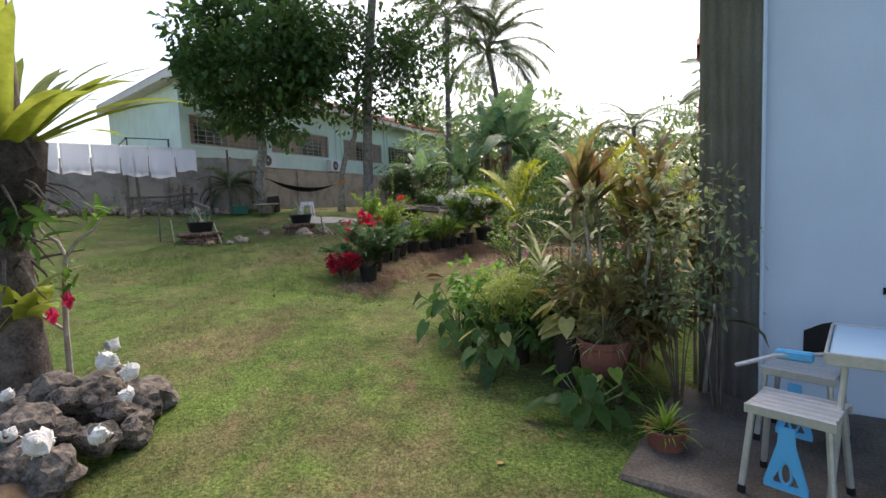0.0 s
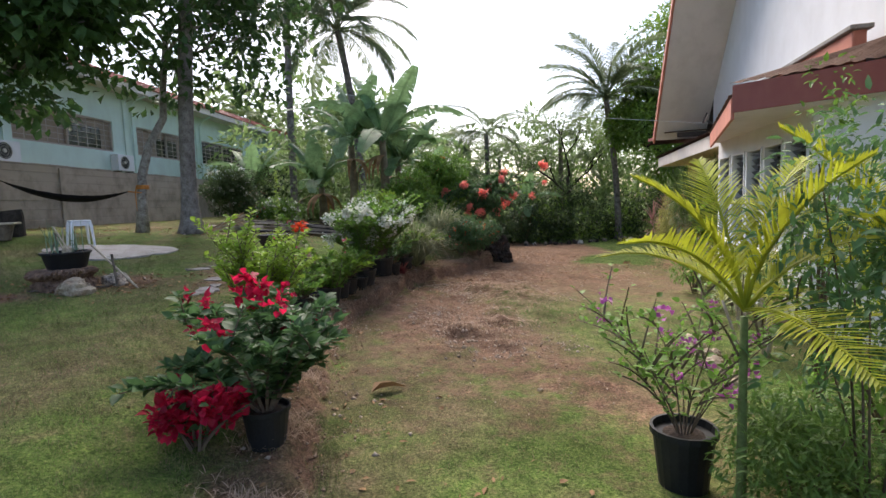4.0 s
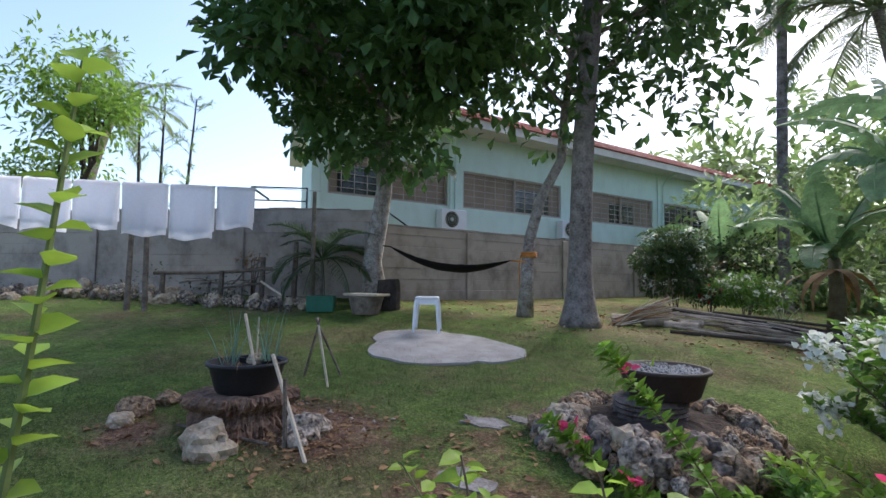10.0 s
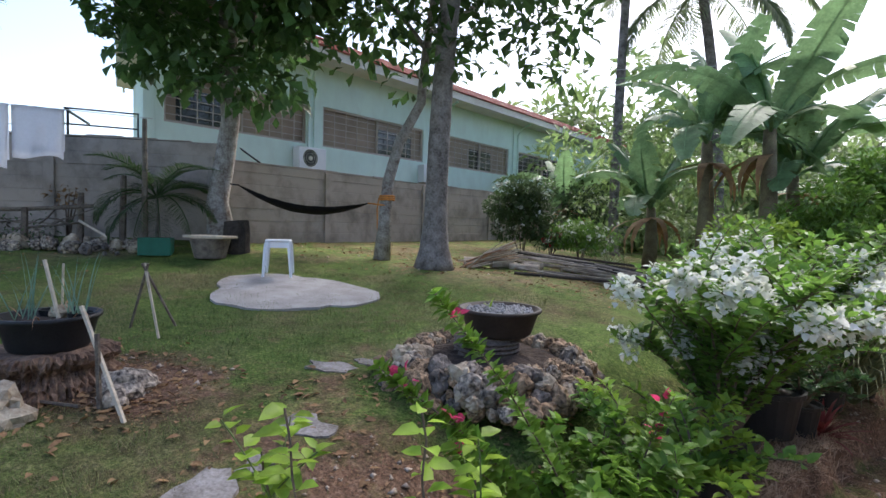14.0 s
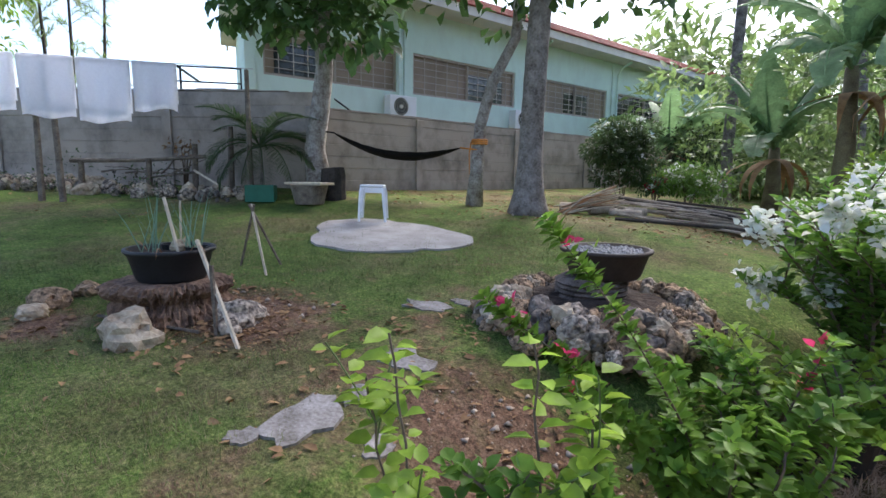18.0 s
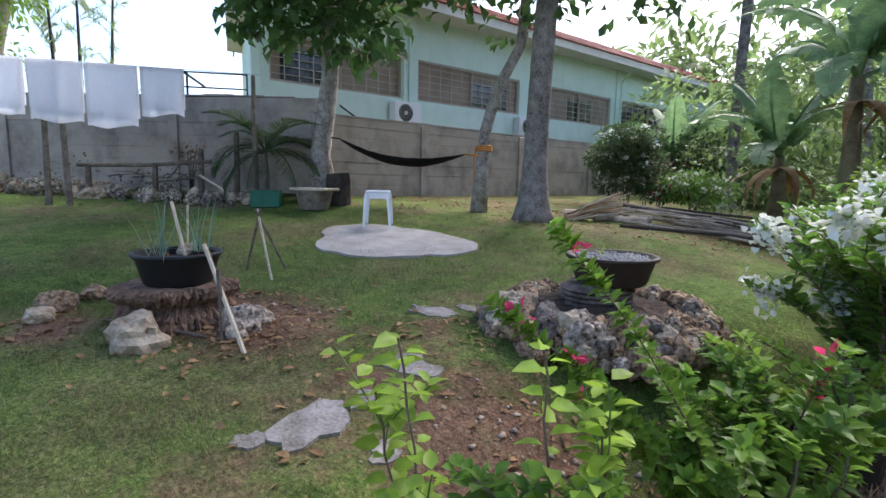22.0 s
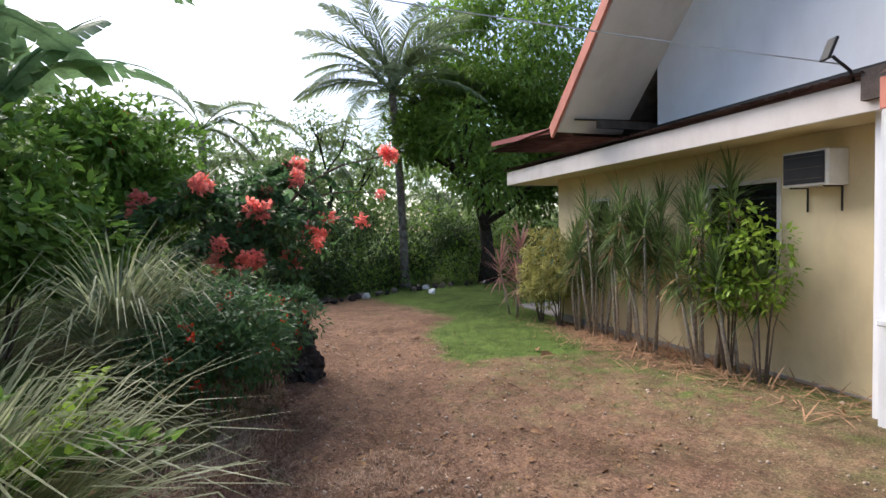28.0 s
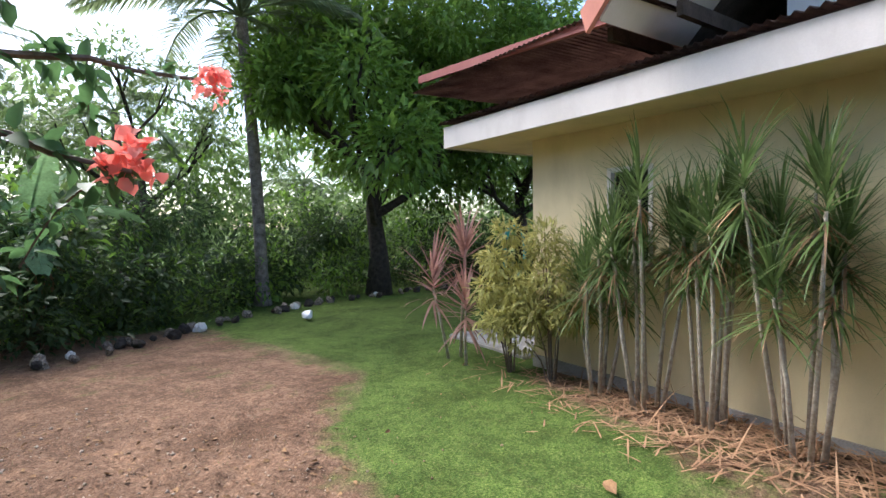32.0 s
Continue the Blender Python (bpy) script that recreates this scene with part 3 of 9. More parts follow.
def grille_window(parent, x0, x1, z0, z1, cols, rows, shade):
    w = part("window", boxed(x0 - 0.05, x1 + 0.05, 0.12, 0.125, z0 - 0.05, z1 + 0.05), shade, parent)
    fr = bmesh.new()
    for a, b, c, d in ((x0, x1, z0, z0 + 0.05), (x0, x1, z1 - 0.05, z1), (x0, x0 + 0.05, z0 + 0.05, z1 - 0.05), (x1 - 0.05, x1, z0 + 0.05, z1 - 0.05), ((x0 + x1) / 2 - 0.03, (x0 + x1) / 2 + 0.03, z0 + 0.05, z1 - 0.05)):
        box(fr, a, b, 0.04, 0.1, c, d)
    part("window_frame", fr, M_GRILLE, w)
    vb = mesh("bar", *bar_data(0.008, z1 - z0 - 0.04), M_GRILLE)
    hb = mesh("bar", *bar_data(0.008, x1 - x0 - 0.04), M_GRILLE)
    for i in range(1, cols):
        piece("bar", vb, w, pose(x0 + (x1 - x0) * i / cols, 0.02, z0 + 0.02))
    for i in range(1, rows):
        piece("bar", hb, w, pose(x0 + 0.02, 0.03, z0 + (z1 - z0) * i / rows, 0, 90, 0))
    return w


def bar_data(r, length):
    v = [(x * r, y * r, z) for z in (0, length) for x, y in ((-1, -1), (1, -1), (1, 1), (-1, 1))]
    return v, [(0, 1, 5, 4), (1, 2, 6, 5), (2, 3, 7, 6), (3, 0, 4, 7), (3, 2, 1, 0), (4, 5, 6, 7)]


bld = thing("school_building", "long mint-green single-storey building with red roof edge and barred windows", "building", at=FACADE)
WINS = [(-4.0, -0.63), (-0.12, 3.7), (4.93, 8.54), (9.22, 13.2)]
DOORS = [(15.3, 15.78), (16.9, 17.45)]
ops = [(a, b, 3.97, 5.0) for a, b in WINS] + [(a, b, 2.6, 4.88) for a, b in DOORS]
part("front_wall", slab_wall(-4.4, 19.0, 0.5, 6.02, 0.0, 0.18, ops), M_MINT, bld)
bm = boxed(-4.4, -4.22, 0.182, 7.0, 0.5, 6.0)
for v in bm.verts:
    v.co.x += 0.3 * v.co.y
part("end_wall", bm, M_MINT, bld)
part("back_wall", boxed(-2.2, 19.0, 6.82, 7.0, 0.5, 6.0), M_MINT, bld)
part("far_end_wall", boxed(18.82, 19.0, 0.182, 6.8, 0.5, 6.0), M_MINT, bld)
part("inner_floor", boxed(-2.1, 18.8, 0.2, 6.8, 2.3, 2.4), M_SLAB, bld)
for i, (a, b) in enumerate(WINS):
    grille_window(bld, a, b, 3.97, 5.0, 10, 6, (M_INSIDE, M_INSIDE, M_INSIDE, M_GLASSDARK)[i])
    # near-black sheets stand in for the unlit room behind open shutter sections
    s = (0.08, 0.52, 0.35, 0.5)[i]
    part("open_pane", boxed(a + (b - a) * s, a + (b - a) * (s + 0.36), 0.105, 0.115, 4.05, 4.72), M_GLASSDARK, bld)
for a, b in DOORS:
    part("door", boxed(a, b, 0.1, 0.14, 2.6, 4.87), M_GLASSDARK, bld)
for x in (-4.3, -0.32, 4.35, 8.9, 13.6):
    part("pilaster", boxed(x - 0.11, x + 0.11, -0.05, -0.002, 0.5, 5.95, 0.01), M_MINT, bld)
for x in (-0.62, 4.62, 9.05, 13.85):
    part("downpipe", tube(bmesh.new(), [(x, -0.09, 2.2), (x, -0.09, 5.6), (x, -0.3, 5.85), (x, -0.62, 5.97)], 0.04), M_MINT, bld)
part("soffit", boxed(-4.9, 19.5, -0.75, 0.0, 6.02, 6.06), M_TRIM, bld)
bm = bmesh.new()
box(bm, -4.92, 19.5, -0.8, -0.76, 5.98, 6.2)
part("gutter", bm, M_TRIM, bld, "off-white eaves gutter")
bm = bmesh.new()
for k in range(4):
    box(bm, -4.95, 19.55, -0.86 + k * 0.02, -0.8 + k * 0.02, 6.2 + k * 0.05, 6.255 + k * 0.05, 0.01)
part("roof_edge", bm, M_REDROOF, bld, "red metal roof edge")
bm = bmesh.new()
p = [bm.verts.new(c) for c in ((-4.95, -0.78, 6.4), (19.55, -0.78, 6.4), (19.55, 3.5, 7.2), (1.6, 3.5, 7.2), (-2.4, 7.6, 6.4), (19.55, 7.6, 6.4))]
bm.faces.new((p[0], p[1], p[2], p[3]))
bm.faces.new((p[3], p[2], p[5], p[4]))
bm.faces.new((p[0], p[3], p[4]))
part("roof", bm, M_REDROOF, bld)
bm = bmesh.new()
box(bm, -4.93, -4.87, -0.78, 7.6, 6.0, 6.38)
for v in bm.verts:
    v.co.x += 0.3 * (v.co.y + 0.78)
part("barge_board", bm, M_TRIM, bld)
bm = boxed(-4.87, -4.2, 0.0, 7.0, 6.02, 6.06)
for v in bm.verts:
    v.co.x += 0.3 * v.co.y
part("gable_soffit", bm, M_TRIM, bld)


def outdoor_unit(x, y, z, m, label):
    u = thing("air_conditioner", label, "air conditioner", "outdoor units on the mint building", at=m @ pose(x, y, z))
    part("casing", boxed(-0.4, 0.4, -0.28, 0.0, 0.0, 0.55, 0.015), M_PLASTICW, u)
    bm = bmesh.new()
    bmesh.ops.create_circle(bm, cap_ends=True, radius=0.21, segments=24, matrix=pose(-0.08, -0.284, 0.28, 90))
    part("fan_opening", bm, M_BLACK, u)
    for r in (0.06, 0.12, 0.18, 0.215):
        ring = bmesh.new()
        tube(ring, [(-0.08 + r * math.cos(k * math.tau / 20), -0.29, 0.28 + r * math.sin(k * math.tau / 20)) for k in range(21)], 0.005, 4, False)
        part("grille_ring", ring, M_ACCASE, u)
    part("hub", lathe(bmesh.new(), [(0.045, 0), (0.045, 0.02)], 12, m=pose(-0.08, -0.285, 0.28, 90)), M_ACCASE, u)
    for s in (-0.32, 0.28):
        part("bracket", boxed(s, s + 0.04, -0.3, 0.0, -0.035, -0.002), M_WOOD, u)
    return u


outdoor_unit(-0.62, -0.02, 3.3, FACADE, "white outdoor air-conditioner unit under the barred windows")
outdoor_unit(3.85, -0.02, 3.32, FACADE, "white outdoor air-conditioner unit beside a downpipe")


def block_wall(name, p0, p1, z0, z1, thick, label):
    d = Vector((p1[0] - p0[0], p1[1] - p0[1]))
    w = new(name)
    w.matrix_world = frame_of(p0, d)
    tagged(w, label, "wall", kind="structure")
    rr = random.Random(len(name) + int(d.length * 10))
    bm = bmesh.new()
    z = z0
    while z < z1 - 0.05:
        h = min(0.2, z1 - z)
        off = rr.uniform(0, 0.012)
        part("block_course", boxed(0, d.length, off, thick, z, z + h - 0.006, 0.004), M_CONC, w)
        z += h
    box(bm, 0, d.length, 0.015, thick - 0.01, z0, z1 - 0.01)
    part("core", bm, M_CONC, w)
    n = int(d.length / 0.5)
    for i in range(n):
        cap = bmesh.new()
        box(cap, i * 0.5, i * 0.5 + 0.502, -0.01 + rr.uniform(0, 0.01), thick + 0.01, z1, z1 + rr.uniform(0.01, 0.04))
        part("coping_block", cap, M_CONC, w)
    x = 2.2
    while x < d.length - 0.3:
        part("pier", boxed(x, x + 0.16, -0.03, -0.002, z0, z1 - 0.02, 0.01), M_CONC, w)
        x += 2.9
    return w


block_wall("wall_boundary", (-5.27, 14.75), (2.3, 34.5), 0.6, 2.95, 0.15, "stained grey concrete-block boundary wall")
block_wall("wall_left", (-17.5, 9.27), (-5.3, 14.93), 0.6, 3.22, 0.15, "grey concrete-block wall behind the clothes line")

# terrace and railing beyond the left wall
ter = thing("railing", "black steel terrace railing with two rails", "railing", at=frame_of((-9.9, 15.95), (0.78, 0.62)))
for x in (0.0, 1.25, 2.5):
    part("post", boxed(x, x + 0.04, 0, 0.04, 3.05, 4.2), M_BLACK, ter)
for z in (3.55, 3.85, 4.17):
    part("rail", boxed(-0.05, 2.55, 0.0, 0.035, z, z + 0.03), M_BLACK, ter)
part("stair_rail", tube(bmesh.new(), [(2.5, 0.02, 4.18), (3.9, 0.02, 3.2)], 0.02, 6), M_BLACK, ter)
part("stair_rail", tube(bmesh.new(), [(2.5, 0.02, 3.87), (3.9, 0.02, 2.9)], 0.015, 6), M_BLACK, ter)
part("side_rail", boxed(-0.04, 0.0, 0.0, 1.8, 4.14, 4.18), M_BLACK, ter)
part("terrace_floor", boxed(-0.3, 4.0, -0.1, 3.5, 0.5, 3.05), M_SLAB, ter)

# ---- the house ----
hs = thing("house", "cream and white house with gabled upper storey and low corrugated roof", "house", at=HOUSE)


def u(a):
    return 20.0 - a


def hbox(a0, a1, o0, o1, z0, z1, bevel=0.0, bm=None):
    return box(bm if bm is not None else bmesh.new(), u(a1), u(a0), -o1, -o0, z0, z1, bevel)


W1, W2 = (1.22, 1.8, 1.25, 2.35), (4.02, 5.17, 1.2, 2.38)
part("long_wall", slab_wall(u(6.72), u(0), -0.6, 2.86, 0.0, 0.2, [(u(W1[1]), u(W1[0]), W1[2], W1[3]), (u(W2[1]), u(W2[0]), W2[2], W2[3])]), M_CREAM, hs)
part("end_wall", boxed(u(0) - 0.2, u(0), 0.202, 6, -0.6, 2.86), M_CREAM, hs)
part("plinth", hbox(0.0, 6.72, 0.003, 0.03, -0.6, -0.05), M_SLAB, hs)
for a0, a1, z0, z1 in (W1, W2):
    w = part("window", hbox(a0, a1, -0.16, -0.15, z0, z1), M_GLASSDARK, hs)
    fr = bmesh.new()
    for q in ((a0, a0 + 0.05, z0, z1), (a1 - 0.05, a1, z0, z1), (a0, a1, z1 - 0.05, z1), (a0, a1, z0, z0 + 0.05)):
        hbox(q[0], q[1], -0.05, 0.015, q[2], q[3], bm=fr)
    part("window_frame", fr, M_TRIM, w)
    n = 10
    for k in range(n):
        bm = boxed(u(a1) + 0.05, u(a0) - 0.05, -0.05, 0.05, -0.003, 0.003)
        part("louvre", bm, M_LOUVRE, w, m=None).matrix_basis = pose(0, 0.08, z0 + 0.07 + k * (z1 - z0 - 0.12) / n, -40)
part("soffit", hbox(-0.95, 6.7, 0.003, 0.7, 2.84, 2.87), M_CREAM, hs)
part("fascia", hbox(-1.0, 6.72, 0.7, 0.74, 2.82, 3.12, 0.005), M_TRIM, hs, "weathered off-white fascia board")
part("end_fascia", hbox(-1.03, -1.0, -6.0, 0.74, 2.82, 3.12), M_TRIM, hs)
part("end_soffit", hbox(-0.98, 0.0, -6, 0.0, 2.84, 2.87), M_CREAM, hs)


def corrugated(x0, x1, y0, y1, z0, z1, pitch=0.076, amp=0.012):
    """A corrugated sheet whose ridges run from y0 to y1."""
    bm = bmesh.new()
    n = int((x1 - x0) / (pitch / 4))
    rows = [[bm.verts.new((x0 + (x1 - x0) * i / n, y, z + amp * math.sin(i * math.tau / 4))) for i in range(n + 1)] for y, z in ((y0, z0), ((y0 + y1) / 2, (z0 + z1) / 2), (y1, z1))]
    for r, s in zip(rows, rows[1:]):
        for i in range(n):
            bm.faces.new((r[i], r[i + 1], s[i + 1], s[i]))
    bmesh.ops.solidify(bm, geom=bm.faces[:], thickness=0.004)
    return bm


part("lean_to_roof", corrugated(u(6.6), u(-1.05), -0.82, 0.06, 3.165, 3.31, 0.09, 0.022), M_RUST, hs, "rusty corrugated lean-to roof", True)
part("lean_to_roof", corrugated(u(3.0), u(-1.05), 0.06, 5.5, 3.3, 3.5), M_RUST, hs, "rusty corrugated lean-to roof", True)
# upper storey: gable wall, raked soffit and orange barge board
bm = bmesh.new()
q = [(3.05, 3.2), (3.05, 4.4), (7.6, 8.9), (12.4, 4.2), (12.4, 3.2), (11.0, 3.2)]
fr_ = [bm.verts.new((u(a), 0.0, z)) for a, z in q]
bk_ = [bm.verts.new((u(a), 0.2, z)) for a, z in q]
bm.faces.new(fr_)
bm.faces.new(bk_[::-1])
for i in range(len(q)):
    j = (i + 1) % len(q)
    bm.faces.new((fr_[i], fr_[j], bk_[j], bk_[i]))
part("gable_wall", bm, M_WHITE, hs)
bm = bmesh.new()
rk = [(2.15, 3.44), (7.6, 8.95)]
r0 = [bm.verts.new((u(a), -1.3, z)) for a, z in rk]
r1 = [bm.verts.new((u(a), -0.002, z)) for a, z in rk]
r2 = [bm.verts.new((u(a), -1.3, z + 0.1)) for a, z in rk]
r3 = [bm.verts.new((u(a), -0.002, z + 0.1)) for a, z in rk]
for f in ((r0[0], r0[1], r1[1], r1[0]), (r2[0], r3[0], r3[1], r2[1]), (r0[0], r2[0], r2[1], r0[1]), (r0[0], r1[0], r3[0], r2[0]), (r0[1], r2[1], r3[1], r1[1]), (r1[0], r1[1], r3[1], r3[0])):
    bm.faces.new(f)
part("raked_soffit", bm, M_TRIM, hs, "pale raked soffit under the gable roof")
# roof deck in near-black timber, coloured for the shade inside the roof void
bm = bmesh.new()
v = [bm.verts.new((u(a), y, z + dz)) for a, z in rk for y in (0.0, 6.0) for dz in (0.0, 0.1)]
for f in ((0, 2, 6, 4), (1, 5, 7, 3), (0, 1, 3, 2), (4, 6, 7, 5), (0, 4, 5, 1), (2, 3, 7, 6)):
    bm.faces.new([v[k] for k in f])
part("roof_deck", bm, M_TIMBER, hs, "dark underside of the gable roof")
bm = bmesh.new()
for (a, z), (a2, z2) in (((2.05, 3.36), (7.6, 8.98)), ((7.6, 8.98), (13.6, 3.3))):
    v = [bm.verts.new((u(x), y, h)) for x, h in ((a, z), (a2, z2), (a2, z2 + 0.2), (a - 0.06, z + 0.2)) for y in (-1.36, -1.31)]
    for f in ((0, 2, 4, 6), (1, 7, 5, 3), (0, 1, 3, 2), (4, 5, 7, 6), (0, 6, 7, 1)):
        bm.faces.new([v[k] for k in f])
part("barge_board", bm, M_CORAL, hs, "faded orange barge board with a pointed foot")
bm = bmesh.new()
v = [bm.verts.new((u(a), y, z)) for a, z in ((7.6, 9.0), (13.6, 3.4), (13.6, 3.5), (7.6, 9.1)) for y in (-1.3, 6)]
for f in ((0, 2, 3, 1), (6, 7, 5, 4), (0, 6, 4, 2)):
    bm.faces.new([v[k] for k in f])
part("far_roof_slope", bm, M_TRIM, hs)
bm = bmesh.new()
box(bm, u(2.2), u(-1.2), -1.05, -1.0, 3.5, 3.6)
bmesh.ops.rotate(bm, verts=bm.verts, cent=(u(2.2), -1.05, 3.5), matrix=Matrix.Rotation(radians(-4), 3, 'Y'))
part("side_fascia", bm, M_MAROON, hs)
part("side_roof", corrugated(u(2.4), u(-1.3), -1.1, 4.0, 3.62, 3.75), M_RUST, hs, "", True)
for k in range(2):
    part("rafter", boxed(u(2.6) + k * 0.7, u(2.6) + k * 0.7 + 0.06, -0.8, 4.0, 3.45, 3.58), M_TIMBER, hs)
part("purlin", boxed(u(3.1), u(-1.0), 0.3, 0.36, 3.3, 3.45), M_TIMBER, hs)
# dark sheet stands in for the shade of the open roof void
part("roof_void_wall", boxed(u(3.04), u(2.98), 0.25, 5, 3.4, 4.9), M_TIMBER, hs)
part("flashing", hbox(3.0, 6.9, 0.003, 0.07, 3.33, 3.42), M_BLACK, hs, "black roof flashing strip")

# bay with louvred windows
BAYZ = (0.95, 2.56)
bops = [(u(6.86 + 0.82 * i + 0.71), u(6.86 + 0.82 * i), BAYZ[0], BAYZ[1]) for i in range(5)]
part("bay_wall", slab_wall(u(11.02), u(6.72), -0.7, 2.92, -0.78, -0.6, bops), M_WHITE, hs)
part("bay_return", boxed(u(6.72), u(6.72) + 0.16, -0.597, 0.0, -0.7, 2.92), M_WHITE, hs)
for x0, x1, z0, z1 in bops:
    w = part("window", boxed(x0 + 0.02, x1 - 0.02, -0.605, -0.6, z0, z1), M_GLASSDARK, hs)
    fr = bmesh.new()
    for q in ((x0, x0 + 0.035, z0, z1), (x1 - 0.035, x1, z0, z1), (x0, x1, z1 - 0.035, z1), (x0, x1, z0, z0 + 0.035)):
        box(fr, q[0], q[1], -0.8, -0.68, q[2], q[3])
    part("window_frame", fr, M_WHITE, w)
    lm = bpy.data.meshes.new("louvre")
    b_ = boxed(-(x1 - x0) / 2 + 0.04, (x1 - x0) / 2 - 0.04, -0.055, 0.055, -0.003, 0.003)
    b_.to_mesh(lm)
    b_.free()
    lm.materials.append(M_LOUVRE)
    for k in range(15):
        piece("louvre", lm, w, pose((x0 + x1) / 2, -0.69, z0 + 0.08 + k * 0.102, -48 if k % 7 else -15))
part("window_sill", hbox(6.74, 11.05, 0.783, 0.86, 0.89, 0.95, 0.01), M_WHITE, hs)
# angled side of the bay, and the recessed wall beyond
sd = frame_of((u(11.95), -0.15), (0.93, -0.65))
part("bay_side", boxed(0, 1.12, 0.0, 0.16, -0.7, 2.92), M_WHITE, hs).matrix_basis = sd
part("pilaster", boxed(0.74, 1.14, -0.03, -0.002, -0.7, 2.92, 0.01), M_WHITE, hs).matrix_basis = sd
part("side_wall", slab_wall(u(17.1), u(11.9), -0.6, 4.4, -0.2, 0.0, [(u(14.3), u(12.5), 0.95, 2.85)]), M_WHITE, hs)
w = part("window", hbox(12.5, 14.3, 0.06, 0.065, 0.95, 2.85), M_GLASSDARK, hs)
fr = bmesh.new()
for q in ((12.5, 12.58, 0.95, 2.85), (14.22, 14.3, 0.95, 2.85), (13.36, 13.44, 0.95, 2.85), (12.58, 14.22, 0.95, 1.02), (12.58, 14.22, 2.78, 2.85)):
    hbox(q[0], q[1], 0.1, 0.19, q[2], q[3], bm=fr)
part("window_frame", fr, M_BLACK, w)
for k in range(12):
    part("louvre", hbox(12.6, 14.2, 0.1, 0.11, 1.05 + k * 0.145, 1.17 + k * 0.145), M_LOUVRE, w)
# canopy over the bay
can = [(6.82, 0.95), (11.0, 1.7), (11.95, 0.3), (11.95, -0.2), (6.82, -0.2)]
bm = bmesh.new()
lo = [bm.verts.new((u(a), -o, 2.86)) for a, o in can]
hi = [bm.verts.new((u(a), -o, 2.9)) for a, o in can]
bm.faces.new(lo)
bm.faces.new(hi[::-1])
for i in range(5):
    j = (i + 1) % 5
    bm.faces.new((lo[i], hi[i], hi[j], lo[j]))
part("canopy_soffit", bm, M_TRIM, hs)
for (a, o), (a2, o2), z0, z1 in ((can[0], can[1], 2.78, 3.05), (can[1], can[2], 2.86, 3.2)):
    d = Vector((u(a2) - u(a), -o2 + o))
    part("canopy_fascia", boxed(0, d.length, -0.02, 0.02, z0, z1, 0.004), M_MAROON if z1 > 3.1 else M_CORAL, hs, "faded red canopy fascia").matrix_basis = frame_of((u(a), -o), d) if d.x > 0 else frame_of((u(a2), -o2), -d)
bm = bmesh.new()
for i, ((a, o), (a2, o2)) in enumerate(((can[0], can[1]), (can[1], can[2]))):
    n = 40
    za = (3.07, 3.22)[i]
    r = [bm.verts.new((u(a + (a2 - a) * k / n), -(o + (o2 - o) * k / n) - 0.05, za + 0.012 * math.sin(k * 1.6))) for k in range(n + 1)]
    s = [bm.verts.new((u(a + (a2 - a) * k / n), 0.0, 3.62 + 0.012 * math.sin(k * 1.6))) for k in range(n + 1)]
    for k in range(n):
        bm.faces.new((r[k], r[k + 1], s[k + 1], s[k]))
bmesh.ops.solidify(bm, geom=bm.faces[:], thickness=0.006)
part("canopy_roof", bm, M_RUST, hs, "rusty corrugated canopy roof", True)
part("parapet", hbox(6.9, 10.95, 0.25, 0.4, 3.35, 3.74, 0.01), M_CORAL, hs, "faded coral parapet over the bay")
part("parapet_cap", hbox(6.85, 11.0, 0.2, 0.45, 3.742, 3.8, 0.01), M_SLAB, hs)
part("dark_gutter", hbox(6.56, 6.86, 0.35, 0.8, 2.92, 3.2), M_TIMBER, hs)
# near end wall, facing the patio
part("patio_wall", boxed(u(17.3), u(17.1), -0.45, 7, -0.5, 5.2), M_BLUEWALL, hs, "pale blue painted wall")
bm = bmesh.new()
n = 26
for z0, z1, off in ((-0.1, 2.55, 0.0), (2.5, 5.2, 0.012)):
    r = [[bm.verts.new((u(17.34) - off - 0.018 * math.sin(i * math.tau / 5), -0.42 - 0.36 * i / n, z)) for i in range(n + 1)] for z in (z0, z1)]
    for i in range(n):
        bm.faces.new((r[0][i], r[0][i + 1], r[1][i + 1], r[1][i]))
bmesh.ops.solidify(bm, geom=bm.faces[:], thickness=0.004)
part("corrugated_strip", bm, M_ZINC, hs, "grey corrugated sheet cladding", True)
part("corner_post", boxed(u(17.3), u(17.12), -0.78, -0.46, -0.3, 5.2), M_TIMBER, hs)
part("drain_pipe", tube(bmesh.new(), [(u(17.37), -0.41, 0.05), (u(17.37), -0.41, 5.1)], 0.012, 6), M_BLUEWALL, hs)
for a, y0, y1, z0, z1 in ((17.302, -0.18, 0.05, 0.49, 0.78), (17.302, 0.2, 0.27, 0.9, 0.97)):
    bm = bmesh.new()
    c = [(y0, z0), (y1, z0 + 0.02), (y1 + 0.05, z0 + 0.13), (y1 - 0.04, z0 + 0.2), (y1 - 0.04, z1), (y0 + 0.12, z1 - 0.02), (y0, z0 + 0.2)]
    k = min(1, (y1 - y0) / 0.3)
    c = [(y0 + (yy - y0) * k, z0 + (zz - z0) * k) for yy, zz in c]
    v = [bm.verts.new((u(a) - 0.004, yy, zz)) for yy, zz in c]
    bm.faces.new(v)
    part("dark_patch", bm, M_BLACK, hs, "dark torn patch on the wall")
part("flat_roof", hbox(11.0, 17.3, -6.2, 0.2, 4.41, 4.5), M_SLAB, hs, "flat concrete roof slab")
part("rear_wall", boxed(0.0, u(0) - 0.2, 6.0, 6.2, -0.6, 3.4), M_WHITE, hs)
